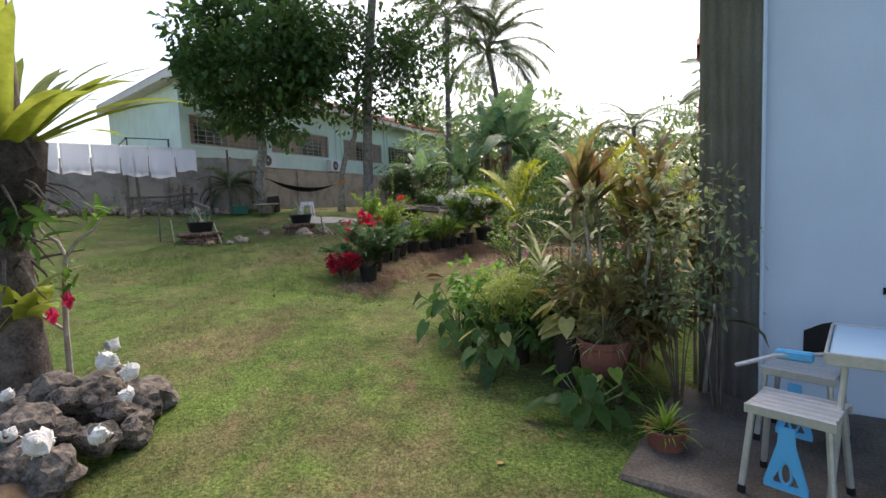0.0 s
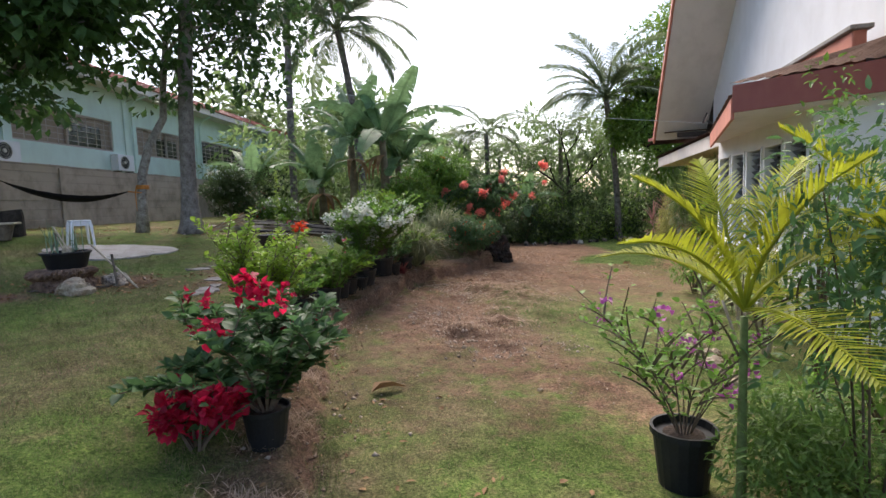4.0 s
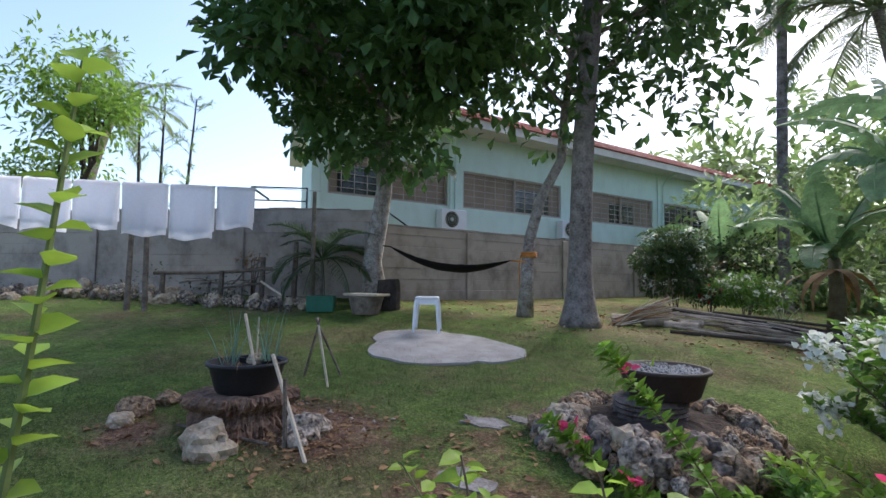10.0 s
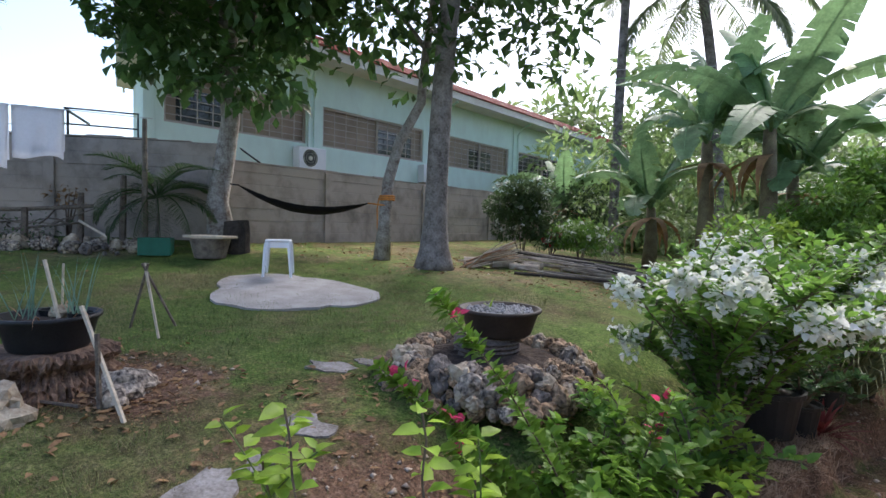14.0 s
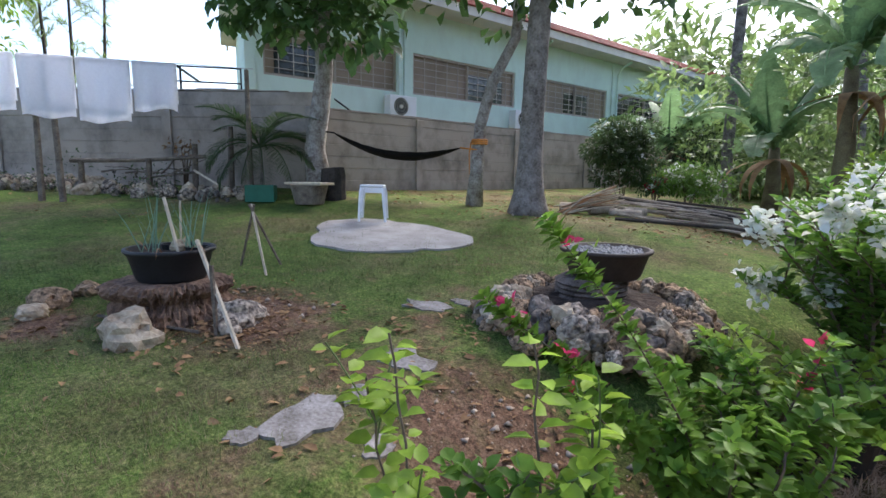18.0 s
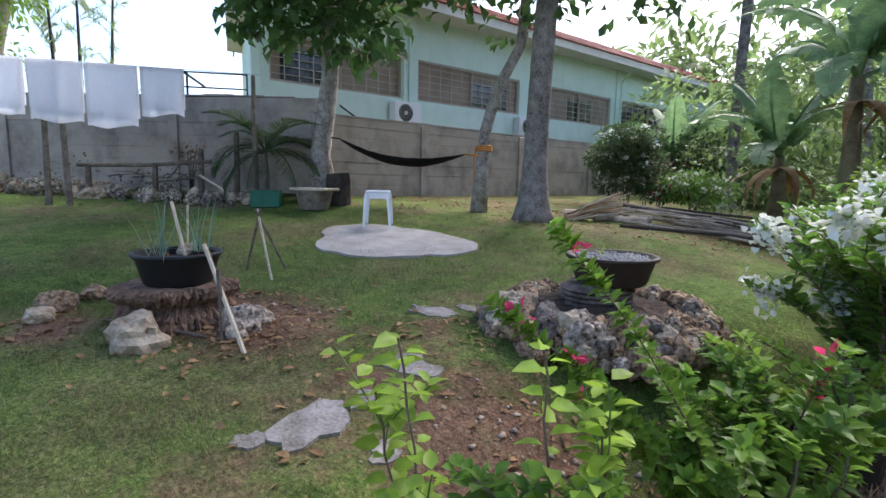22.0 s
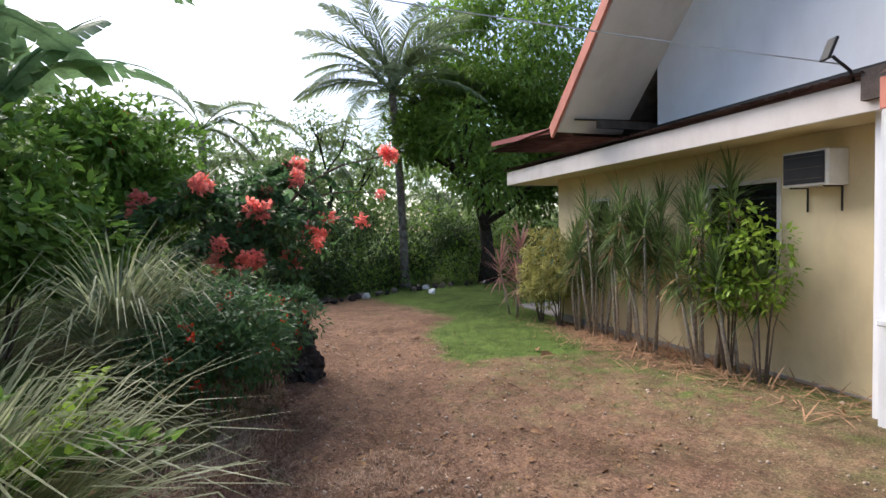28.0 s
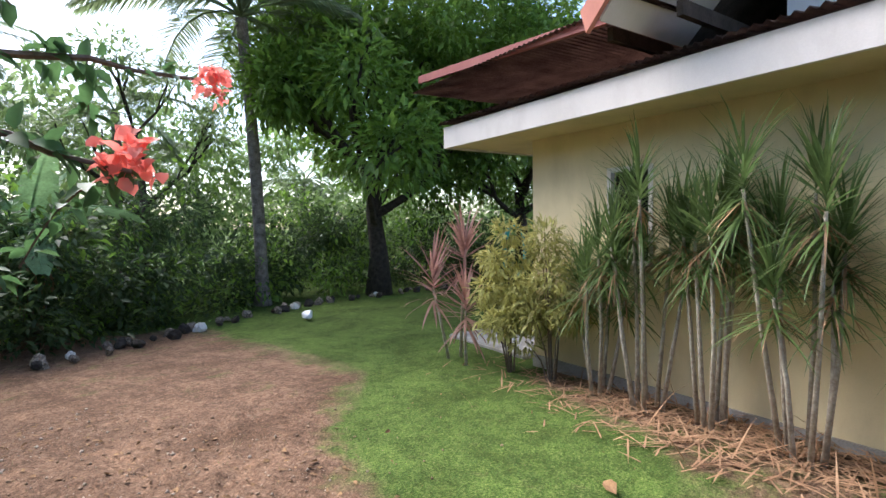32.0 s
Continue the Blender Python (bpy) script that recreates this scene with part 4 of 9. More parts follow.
pat = part("patio_floor", hbox(17.3, 18.75, -7, 0.95, -0.4, 0.15, 0.02), M_PATIO, None, m=HOUSE)
tagged(pat, "stained concrete patio floor slab", "floor", kind="structure")
foot = part("pavement_side", hbox(-2.2, -0.3, -3, -0.1, -0.5, -0.16, 0.02), M_SLAB, None, m=HOUSE)
tagged(foot, "pale concrete apron at the house corner", "pavement", kind="structure")

acu = thing("window_air_conditioner", "boxy window air conditioner in the cream wall", "air conditioner", at=HOUSE @ pose(u(5.95), 0, 2.22))
part("casing", boxed(0, 0.52, -0.32, 0.0, 0, 0.4, 0.012), M_ACCASE, acu)
part("front_grille", boxed(0.04, 0.5, -0.33, -0.322, 0.03, 0.37), M_BLACK, acu)
for k in range(3):
    part("slat", boxed(0.05, 0.49, -0.335, -0.331, 0.08 + k * 0.12, 0.088 + k * 0.12), M_TIMBER, acu)
for s in (0.06, 0.44):
    part("bracket", tube(bmesh.new(), [(s, -0.3, -0.005), (s, -0.02, -0.005), (s, -0.02, -0.28)], 0.012, 5), M_BLACK, acu)

fl = thing("flood_lamp", "black solar flood lamp on the eave", "lamp", at=HOUSE @ pose(u(6.45), -0.72, 3.13))
part("arm", tube(bmesh.new(), [(0, 0, 0), (0.0, -0.05, 0.1), (0.06, -0.2, 0.24)], 0.016, 6), M_BLACK, fl)
part("head", boxed(-0.06, 0.06, -0.11, 0.11, -0.015, 0.015, 0.006), M_BLACK, fl).matrix_basis = pose(0.06, -0.24, 0.3, 68, 0, 20)
part("lens", boxed(-0.045, 0.045, -0.09, 0.09, -0.02, -0.017), M_ACCASE, fl).matrix_basis = pose(0.06, -0.24, 0.3, 68, 0, 20)

FLIP = Matrix.Diagonal((1, -1, 1, 1))


def turn_over(ob, root=True):
    m = ob.data
    if m is not None and "turned" not in m:
        m.transform(FLIP)
        m.flip_normals()
        m["turned"] = 1
    if root:
        ob.matrix_world = HOUSE @ (FLIP @ (HOUSE.inverted() @ ob.matrix_world) @ FLIP)
    else:
        ob.matrix_basis = FLIP @ ob.matrix_basis @ FLIP
    for c in ob.children:
        turn_over(c, False)


bpy.context.view_layer.update()
for ob in (hs, pat, foot, acu, fl):
    turn_over(ob)

cb = thing("overhead_cable", "thin grey overhead service cable", "cable")
a0, a1 = house_at(6.4, 0.75, 3.3), Vector((-0.6, 24.5, 6.9))
bm = tube(bmesh.new(), [a0.lerp(a1, k / 24) - Vector((0, 0, 0.25 * 4 * (k / 24) * (1 - k / 24))) for k in range(25)], 0.007, 4)
part("wire", bm, M_ZINC, cb)


# ---- plants: shared shapes ----
nr = np.random.default_rng(11)


def unit(v):
    return v / np.maximum(np.linalg.norm(v, axis=-1, keepdims=True), 1e-9)


def leaf_mesh(name, pos, direction, length, width, material, normal=None, fold=0.2, droop=0.15, coarse=False, mid=0.42):
    """Many leaves as one mesh: each a pointed blade folded along its midrib."""
    n = len(pos)
    d = unit(np.asarray(direction, float))
    up = np.tile((0.0, 0.0, 1.0), (n, 1)) if normal is None else np.asarray(normal, float)
    up = up + nr.normal(0, 0.35, (n, 3))
    s = unit(np.cross(d, up))
    nrm = np.cross(s, d)
    L = (np.ones(n) * length)[:, None] if np.isscalar(length) else np.asarray(length)[:, None]
    W = (np.ones(n) * width)[:, None] if np.isscalar(width) else np.asarray(width)[:, None]
    p = np.asarray(pos, float)
    if coarse:
        m1 = p + d * L * mid - nrm * L * 0.02
        tip = p + d * L - nrm * L * droop
        a = m1 + s * W * 0.5 + nrm * W * fold
        b = m1 - s * W * 0.5 + nrm * W * fold
        co = np.stack([p, a, tip, b, m1], 1).reshape(-1, 3)
        base = np.arange(n)[:, None] * 5
        f = np.concatenate([base + [0, 4, 1], base + [4, 2, 1], base + [0, 3, 4], base + [3, 2, 4]], 1).reshape(-1, 3)
    else:
        m1 = p + d * L * 0.25 - nrm * L * 0.01
        m2 = p + d * L * 0.62 - nrm * L * droop * 0.35
        tip = p + d * L - nrm * L * droop
        a1, b1 = (m1 + sg * s * W * 0.47 + nrm * W * fold for sg in (1, -1))
        a2, b2 = (m2 + sg * s * W * 0.4 + nrm * W * fold * 0.8 for sg in (1, -1))
        co = np.stack([p, m1, m2, tip, a1, a2, b1, b2], 1).reshape(-1, 3)
        base = np.arange(n)[:, None] * 8
        f = np.concatenate([base + q for q in ([0, 1, 4], [1, 5, 4], [1, 2, 5], [2, 3, 5], [0, 6, 1], [1, 6, 7], [1, 7, 2], [2, 7, 3])], 1).reshape(-1, 3)
    return tri_mesh(name, co, f, material)


def tri_mesh(name, co, f, material, smooth_it=False):
    me = bpy.data.meshes.new(name)
    me.vertices.add(len(co))
    me.vertices.foreach_set("co", np.ascontiguousarray(co, np.float32).ravel())
    me.loops.add(f.size)
    me.loops.foreach_set("vertex_index", f.astype(np.int32).ravel())
    me.polygons.add(len(f))
    me.polygons.foreach_set("loop_start", np.arange(len(f), dtype=np.int32) * f.shape[1])
    me.polygons.foreach_set("loop_total", np.full(len(f), f.shape[1], np.int32))
    me.update(calc_edges=True)
    me.materials.append(material)
    if smooth_it:
        me.shade_smooth()
    return me


def strips(name, base, direction, length, width, bend, material, seg=5, twist=0.0, power=1.0, tear=0.0):
    """Long blades: each a tapering strip that bends downwards."""
    n = len(base)
    d = unit(np.asarray(direction, float))
    L = np.ones(n) * length
    W = np.ones(n) * width
    B = np.ones(n) * bend
    hor = np.stack([d[:, 0], d[:, 1], np.zeros(n)], 1)
    hor = np.where(np.linalg.norm(hor, axis=1, keepdims=True) < 1e-3, nr.normal(0, 1, (n, 3)) * [1, 1, 0], hor)
    hor = unit(hor)
    side = unit(np.cross(hor, (0, 0, 1.0)) + nr.normal(0, twist + 1e-6, (n, 3)))
    e0 = np.arcsin(np.clip(d[:, 2], -1, 1))
    co = np.zeros((n, (seg + 1) * 2, 3))
    p = np.asarray(base, float).copy()
    for k in range(seg + 1):
        t = k / seg
        w = W * max(0.02, (1 - t) ** (0.75 * power)) * min(1.0, 0.45 + 2.5 * t)
        co[:, 2 * k] = p - side * (w / 2)[:, None]
        co[:, 2 * k + 1] = p + side * (w / 2)[:, None]
        e = e0 - B * t * t
        p = p + (hor * np.cos(e)[:, None] + np.array((0, 0, 1.0)) * np.sin(e)[:, None]) * (L / seg)[:, None]
    q = np.array([[2 * k, 2 * k + 1, 2 * k + 3, 2 * k + 2] for k in range(seg)])
    f = (np.arange(n)[:, None, None] * (2 * (seg + 1)) + q[None]).reshape(-1, 4)
    return tri_mesh(name, co.reshape(-1, 3), f, material)


def put(name, me, parent, label="", m=None, kind=""):
    ob = new(name, me)
    ob.parent = parent
    if m is not None:
        ob.matrix_basis = m
    return tagged(ob, label, kind=kind)


CLUSTERS = {}


def flower_head(parent, at, material, bract, rr, n=11, wide=0.028):
    """One head of papery bracts, from a few shared shapes."""
    k = (material.name, bract, n)
    if k not in CLUSTERS:
        CLUSTERS[k] = []
        for i in range(4):
            v = sphere_dirs(n, 0.3)
            CLUSTERS[k].append(leaf_mesh("flower_head", v * 0.016 + np.clip(nr.normal(0, wide * 0.75, (n, 3)), -wide, wide), v, bract * nr.uniform(0.8, 1.3, n), bract * 1.0, material))
    ob = new("flower_head", CLUSTERS[k][rr.randrange(4)])
    ob.parent = parent
    ob.matrix_basis = pose(at[0], at[1], at[2], rr.uniform(-40, 40), rr.uniform(-40, 40), rr.uniform(0, 360)) @ Matrix.Scale(rr.uniform(0.75, 1.2), 4)
    return ob


def sphere_dirs(n, up=0.0):
    v = unit(nr.normal(0, 1, (n, 3)) + [0, 0, up])
    return v


def clump_leaves(centres, radii, per, shell=0.55):
    """Leaf places and outward ways round many clumps."""
    P, D = [], []
    for c, r in zip(centres, radii):
        k = max(3, int(per * r * r))
        v = sphere_dirs(k)
        rr = (shell + (1 - shell) * nr.random(k) ** 0.6)[:, None] * r
        P.append(np.asarray(c) + v * rr * [1, 1, 0.8])
        D.append(v + nr.normal(0, 0.5, (k, 3)) + [0, 0, -0.15])
    return np.concatenate(P), np.concatenate(D)


def branch_tree(bm, p, d, length, r, depth, tips, spread=0.6, up=0.25, kids=3, rr=None):
    """Limbs that fork; the ends are collected in tips."""
    rr = rr or rng
    pts, rad = [Vector(p)], [r]
    d = Vector(d).normalized()
    for k in range(4):
        d = (d + Vector((rr.uniform(-1, 1), rr.uniform(-1, 1), rr.uniform(-1, 1))) * 0.16).normalized()
        pts.append(pts[-1] + d * length / 4)
        rad.append(r * (1 - 0.11 * (k + 1)))
    tube(bm, pts, rad, 6 if r > 0.03 else 4, False)
    if depth == 0:
        tips.append(tuple(pts[-1]))
        return
    for k in range(kids):
        w = Vector((rr.uniform(-1, 1), rr.uniform(-1, 1), rr.uniform(-0.6, 1) * 0.7))
        nd = (d + w * spread + Vector((0, 0, up))).normalized()
        branch_tree(bm, pts[-1] if k else pts[-2], nd, length * rr.uniform(0.62, 0.85), r * 0.6, depth - 1, tips, spread, up, kids, rr)


def frond_mesh(name, length, material, pairs=34, leaflet=0.55, width=0.045, arch=1.1, rise=0.75, droop=0.6, vee=0.25):
    """One palm frond from the origin, growing along +x."""
    t = np.linspace(0.0, 1, 25)
    e = rise - arch * t
    dx, dz = np.cos(e), np.sin(e)
    x = np.concatenate([[0], np.cumsum((dx[1:] + dx[:-1]) / 2)]) / 24 * length
    z = np.concatenate([[0], np.cumsum((dz[1:] + dz[:-1]) / 2)]) / 24 * length
    s = np.linspace(0.2, 0.99, pairs)
    px, pz, pe = np.interp(s, t, x), np.interp(s, t, z), np.interp(s, t, e)
    base, dire, ln = [], [], []
    for sg in (-1, 1):
        base.append(np.stack([px, np.zeros(pairs), pz], 1))
        f = 0.55 + 0.35 * s
        dire.append(np.stack([np.cos(pe) * f, sg * np.ones(pairs), np.sin(pe) * f + vee], 1) + nr.normal(0, 0.07, (pairs, 3)))
        ln.append(leaflet * np.sin(np.clip(s * 1.02, 0, 1) * math.pi * 0.86 + 0.22) * (0.85 + 0.3 * nr.random(pairs)))
    me = strips(name, np.concatenate(base), np.concatenate(dire), np.concatenate(ln), width, droop, material, 3)
    bm = bmesh.new()
    bm.from_mesh(me)
    tube(bm, [(a, 0, b) for a, b in zip(x[::4], z[::4])], [0.028 * length / 3 * (1 - 0.85 * k / 6) + 0.003 for k in range(7)], 4, False)
    bm.to_mesh(me)
    bm.free()
    return me


def palm(name, label, x, y, trunk_top, r0, r1, fronds, frond_len, leafmat, z0=None, bend=(0, 0), droop=1.0, arch=1.25, seed=1, bark=None, flare=1.6, group="", rises=(0.85, 0.45, 0.0)):
    z0 = ground_z(x, y) if z0 is None else z0
    rr = random.Random(seed)
    p = thing(name, label, "palm tree", group, at=(x, y, z0))
    h = trunk_top - z0
    if h > 0.1:
        pts, rad = [], []
        n = max(6, int(h / 0.16))
        for k in range(n + 1):
            t = k / n
            pts.append((bend[0] * t * t, bend[1] * t * t, h * t - 0.03))
            rad.append((r0 + (r1 - r0) * t + (flare - 1) * r0 * math.exp(-t * h / 0.35)) * (1 + 0.035 * (k % 2)))
        part("trunk", tube(bmesh.new(), pts, rad, 12), bark or M_BARK, p, smooth=True)
    top = Vector((bend[0], bend[1], h))
    variants = [frond_mesh("frond", frond_len * q, leafmat, pairs=78 if frond_len > 2 else 40, vee=0.05 if frond_len > 2 else 0.25, leaflet=frond_len * 0.24, width=0.012 * frond_len + 0.008, arch=arch * w, rise=r_, droop=droop * (1.5 if frond_len > 2 else 1)) for q, w, r_ in zip((1, 0.95, 0.9), (1.0, 1.25, 1.0), rises)]
    for k in range(fronds):
        v = variants[0] if k < fronds * 0.4 else variants[1] if k < fronds * 0.75 else variants[2]
        piece("frond", v, p, Matrix.Translation(top) @ pose(0, 0, 0, rr.uniform(-12, 12), rr.uniform(-25, 12), k * 137.5 + rr.uniform(-12, 12)))
    return p


def banana_leaf_mesh(name, length, width, material, arch, rise, seed):
    rr = random.Random(seed)
    n = 22
    co, f = [], []
    x = z = 0.0
    for k in range(n):
        t0, t1 = k / n, (k + 1) / n
        e = rise - arch * t0
        x1, z1 = x + math.cos(e) * length / n, z + math.sin(e) * length / n
        if t0 > 0.12:
            for sg in (-1, 1):
                w0 = width / 2 * math.sin(min(1, (t0 - 0.1) / 0.9) ** 0.75 * math.pi * 0.96) ** 0.6 * rr.uniform(0.9, 1.0)
                w1 = width / 2 * math.sin(min(1, (t1 - 0.1) / 0.9) ** 0.75 * math.pi * 0.96) ** 0.6 * rr.uniform(0.9, 1.0)
                gap = 0.18 if rr.random() < 0.3 else 0.0
                dr = rr.uniform(0.02, 0.16) + (0.3 if rr.random() < 0.15 else 0)
                b = len(co)
                co += [(x, 0, z), (x1, 0, z1), (x + (x1 - x) * (1 - gap) + 0.06, sg * w1, z1 - w1 * dr), (x + 0.06, sg * w0, z - w0 * dr), (x + (x1 - x) * (1 - gap * 0.3), sg * w1 * 0.5, z1 + w1 * 0.06), (x, sg * w0 * 0.5, z + w0 * 0.06)]
                f += [(b, b + 1, b + 4, b + 5), (b + 5, b + 4, b + 2, b + 3)]
        x, z = x1, z1
    me = tri_mesh(name, np.array(co), np.array(f), material)
    bm = bmesh.new()
    bm.from_mesh(me)
    x = z = 0
    pts = []
    for k in range(9):
        pts.append((x, 0, z))
        e = rise - arch * k / 8
        x, z = x + math.cos(e) * length / 8, z + math.sin(e) * length / 8
    tube(bm, pts, [0.035 * (1 - 0.85 * k / 8) for k in range(9)], 5, False)
    bm.to_mesh(me)
    bm.free()
    return me


def banana(x, y, h, leaves, seed, label, length=2.4):
    rr = random.Random(seed)
    b = thing("banana_plant", label, "banana plant", "banana clump", at=(x, y, ground_z(x, y)))
    part("stem", tube(bmesh.new(), [(0, 0, -0.05), (0.03, 0, h * 0.5), (0, 0.03, h)], [0.16, 0.13, 0.09], 12), M_BSTEM, b, smooth=True)
    kinds = [banana_leaf_mesh("leaf", length * 0.95, 0.66, L_BANANA, 0.7, 1.4, seed), banana_leaf_mesh("leaf", length * 1.1, 0.62, L_BANANA, 1.75, 1.15, seed + 1), banana_leaf_mesh("leaf", length, 0.56, L_BANANA, 1.5, 0.55, seed + 2)]
    for k in range(leaves):
        m = kinds[0] if k < 3 else kinds[1] if k < leaves * 0.75 else kinds[2]
        piece("leaf", m, b, pose(0, 0, h - 0.05, rr.uniform(-20, 20), rr.uniform(-12, 8), k * 137.5 + rr.uniform(-15, 15)))
    dead = strips("dead_leaf", np.zeros((7, 3)) + [0, 0, h * 0.85], np.c_[nr.normal(0, 1, (7, 2)), np.full(7, -0.2)], 1.3, 0.22, 2.2, M_DEADLEAF, 5)
    put("dead_skirt", dead, b)
    return b


def pot_mesh(r, h, material):
    bm = lathe(bmesh.new(), [(r * 0.76, 0), (r * 0.97, h * 0.88), (r * 1.06, h * 0.9), (r * 1.06, h), (r * 0.97, h), (r * 0.93, h * 0.88)], 20)
    me = bpy.data.meshes.new("pot")
    bm.to_mesh(me)
    bm.free()
    me.materials.append(material)
    return me


def soil_mesh(r, h):
    bm = lathe(bmesh.new(), [(r * 0.9, h * 0.85), (r * 0.5, h * 0.9), (0.01, h * 0.91)], 16)
    me = bpy.data.meshes.new("soil")
    bm.to_mesh(me)
    bm.free()
    me.materials.append(M_SOIL)
    return me


POTS = {}


def add_pot(parent, r, h, material, at=(0, 0, 0), tilt=0):
    k = (r, h, material.name)
    if k not in POTS:
        POTS[k] = (pot_mesh(r, h, material), soil_mesh(r, h))
    m = pose(*at, tilt, 0, 0)
    o = piece("pot", POTS[k][0], parent, m)
    piece("soil", POTS[k][1], parent, m)
    return o


def arching(start, way, length, n, sag, rr, wob=0.06):
    p, d = Vector(start), Vector(way).normalized()
    pts = [p.copy()]
    for k in range(n):
        d = (d + Vector((rr.uniform(-wob, wob), rr.uniform(-wob, wob), -sag / n + rr.uniform(-wob, wob)))).normalized()
        p = p + d * length / n
        pts.append(p.copy())
    return pts


def along(pts, n, t0=0.12, t1=1.0):
    """n places along a polyline with its way there."""
    P = np.array([tuple(p) for p in pts])
    t = np.sort(nr.uniform(t0, t1, n)) * (len(P) - 1)
    i = np.clip(t.astype(int), 0, len(P) - 2)
    w = (t - i)[:, None]
    return P[i] * (1 - w) + P[i + 1] * w, unit(P[i + 1] - P[i])


def shoot_leaves(pts, n, t0=0.1, t1=1.0):
    """Leaves set spirally and evenly along a shoot, arching outwards."""
    P = np.array([tuple(p) for p in pts])
    t = np.linspace(t0, t1, n) * (len(P) - 1)
    i = np.clip(t.astype(int), 0, len(P) - 2)
    w = (t - i)[:, None]
    p, d = P[i] * (1 - w) + P[i + 1] * w, unit(P[i + 1] - P[i])
    e1 = unit(np.cross(d, np.array((0.3, 0.2, 1.0)) + nr.normal(0, 0.02, (n, 3))))
    e2 = np.cross(d, e1)
    a = (np.arange(n) * 2.4)[:, None] + nr.normal(0, 0.25, (n, 1))
    v = e1 * np.cos(a) + e2 * np.sin(a)
    v[:, 2] = np.abs(v[:, 2]) * 0.6
    return p, unit(v + d * 0.35 + nr.normal(0, 0.12, (n, 3)))


def bougainvillea(x, y, label, stems, reach, leafmat, flower=None, flowers=0, pot=(0.15, 0.24), seed=1, leaf_len=0.06, leaves=70, z=None, lean=(0, 0), sag=0.8, up=1.4, bract=0.045, name="bougainvillea", group="potted bougainvilleas", sub=2, fl_zone=(0.5, 1.0), thick=0.012, bare=0.2):
    rr = random.Random(seed)
    gz = ground_z(x, y) if z is None else z
    b = thing(name, label, "shrub", group, at=(x, y, gz))
    h0 = 0.0
    if pot:
        add_pot(b, pot[0], pot[1], M_POT)
        h0 = pot[1] * 0.85
    LP, LD = [], []
    for k in range(stems):
        bm = bmesh.new()
        a = k * 2.4 + rr.uniform(-0.4, 0.4)
        way = Vector((math.cos(a) * 0.75 + lean[0], math.sin(a) * 0.75 + lean[1], up * rr.uniform(0.7, 1.2)))
        pts = arching((0.03 * math.cos(a), 0.03 * math.sin(a), h0), way, reach * rr.uniform(0.65, 1.1), 9, sag, rr)
        tube(bm, pts, [thick * (1 - 0.8 * i / 9) + 0.0015 for i in range(10)], 4, False)
        lines = [pts]
        for s in range(sub):
            i = rr.randint(3, 8)
            a2 = rr.uniform(0, 6.28)
            q = arching(pts[i], Vector((math.cos(a2), math.sin(a2), 0.6)) + (pts[i] - pts[i - 1]).normalized(), reach * rr.uniform(0.25, 0.5), 5, sag * 0.8, rr)
            tube(bm, q, [0.006 * (1 - 0.7 * i / 5) + 0.0015 for i in range(6)], 3, False)
            lines.append(q)
        for ln in lines:
            m = leaves if ln is pts else leaves // 2
            p, v = shoot_leaves(ln, m, bare if ln is pts else 0.05)
            LP.append(p + v * 0.012)
            LD.append(v)
        if flowers:
            ln = lines[rr.randrange(len(lines))]
            P = along(ln, max(1, flowers // stems), *fl_zone)[0]
            for p in P:
                flower_head(b, p + nr.normal(0, 0.03, 3), flower, bract, rr, 18 if flower is F_WHITE else 11, 0.042 if flower is F_WHITE else 0.028)
        part("stem", bm, M_STEM, b)
    LP, LD = np.concatenate(LP), np.concatenate(LD)
    sz = leaf_len * nr.uniform(0.6, 1.25, len(LP))
    put("foliage", leaf_mesh("foliage", LP, LD, sz, sz * 0.68, leafmat), b, kind="stuff")
    return b


def bush(name, label, x, y, rx, ry, h, material, per=260, leaf_len=0.07, aspect=0.5, clumps=16, z=None, stems=6, category="shrub", group="", seed=3, flower=None, flowers=0, bract=0.05, base=0.1, stemmat=None, stem_r=0.016):
    """A rounded shrub: several stems and a crown of leafy clumps."""
    rr = random.Random(seed)
    b = thing(name, label, category, group, at=(x, y, ground_z(x, y) if z is None else z))
    bm = bmesh.new()
    C, R = [], []
    for k in range(clumps):
        a, q = k * 2.4 + rr.uniform(-0.3, 0.3), math.sqrt((k + 0.5) / clumps)
        zz = base + (h - base) * (rr.uniform(0.25, 0.95) * (1 - 0.35 * q * q))
        C.append((math.cos(a) * rx * q * 0.8, math.sin(a) * ry * q * 0.8, zz))
        R.append(rr.uniform(0.22, 0.36) * min(1.2 * (rx + ry) / 2, h) + 0.03)
    for k in range(stems):
        c = C[rr.randrange(len(C))]
        bm = tube(bmesh.new(), [(c[0] * 0.15, c[1] * 0.15, -0.03), (c[0] * 0.45, c[1] * 0.4, c[2] * 0.5), c], [stem_r, stem_r * 0.7, 0.003], 4, False)
        part("stem", bm, stemmat or M_STEM, b)
    P, D = clump_leaves(C, R, per / 0.09)
    keep = P[:, 2] > 0.01
    P, D = P[keep], D[keep]
    sz = leaf_len * nr.uniform(0.6, 1.3, len(P))
    put("foliage", leaf_mesh("foliage", P, D, sz, sz * aspect, material), b, kind="stuff")
    for i in nr.integers(0, len(P), flowers):
        flower_head(b, P[i] * [1.05, 1.05, 1.03], flower, bract, rr, 12, bract * 0.7)
    return b


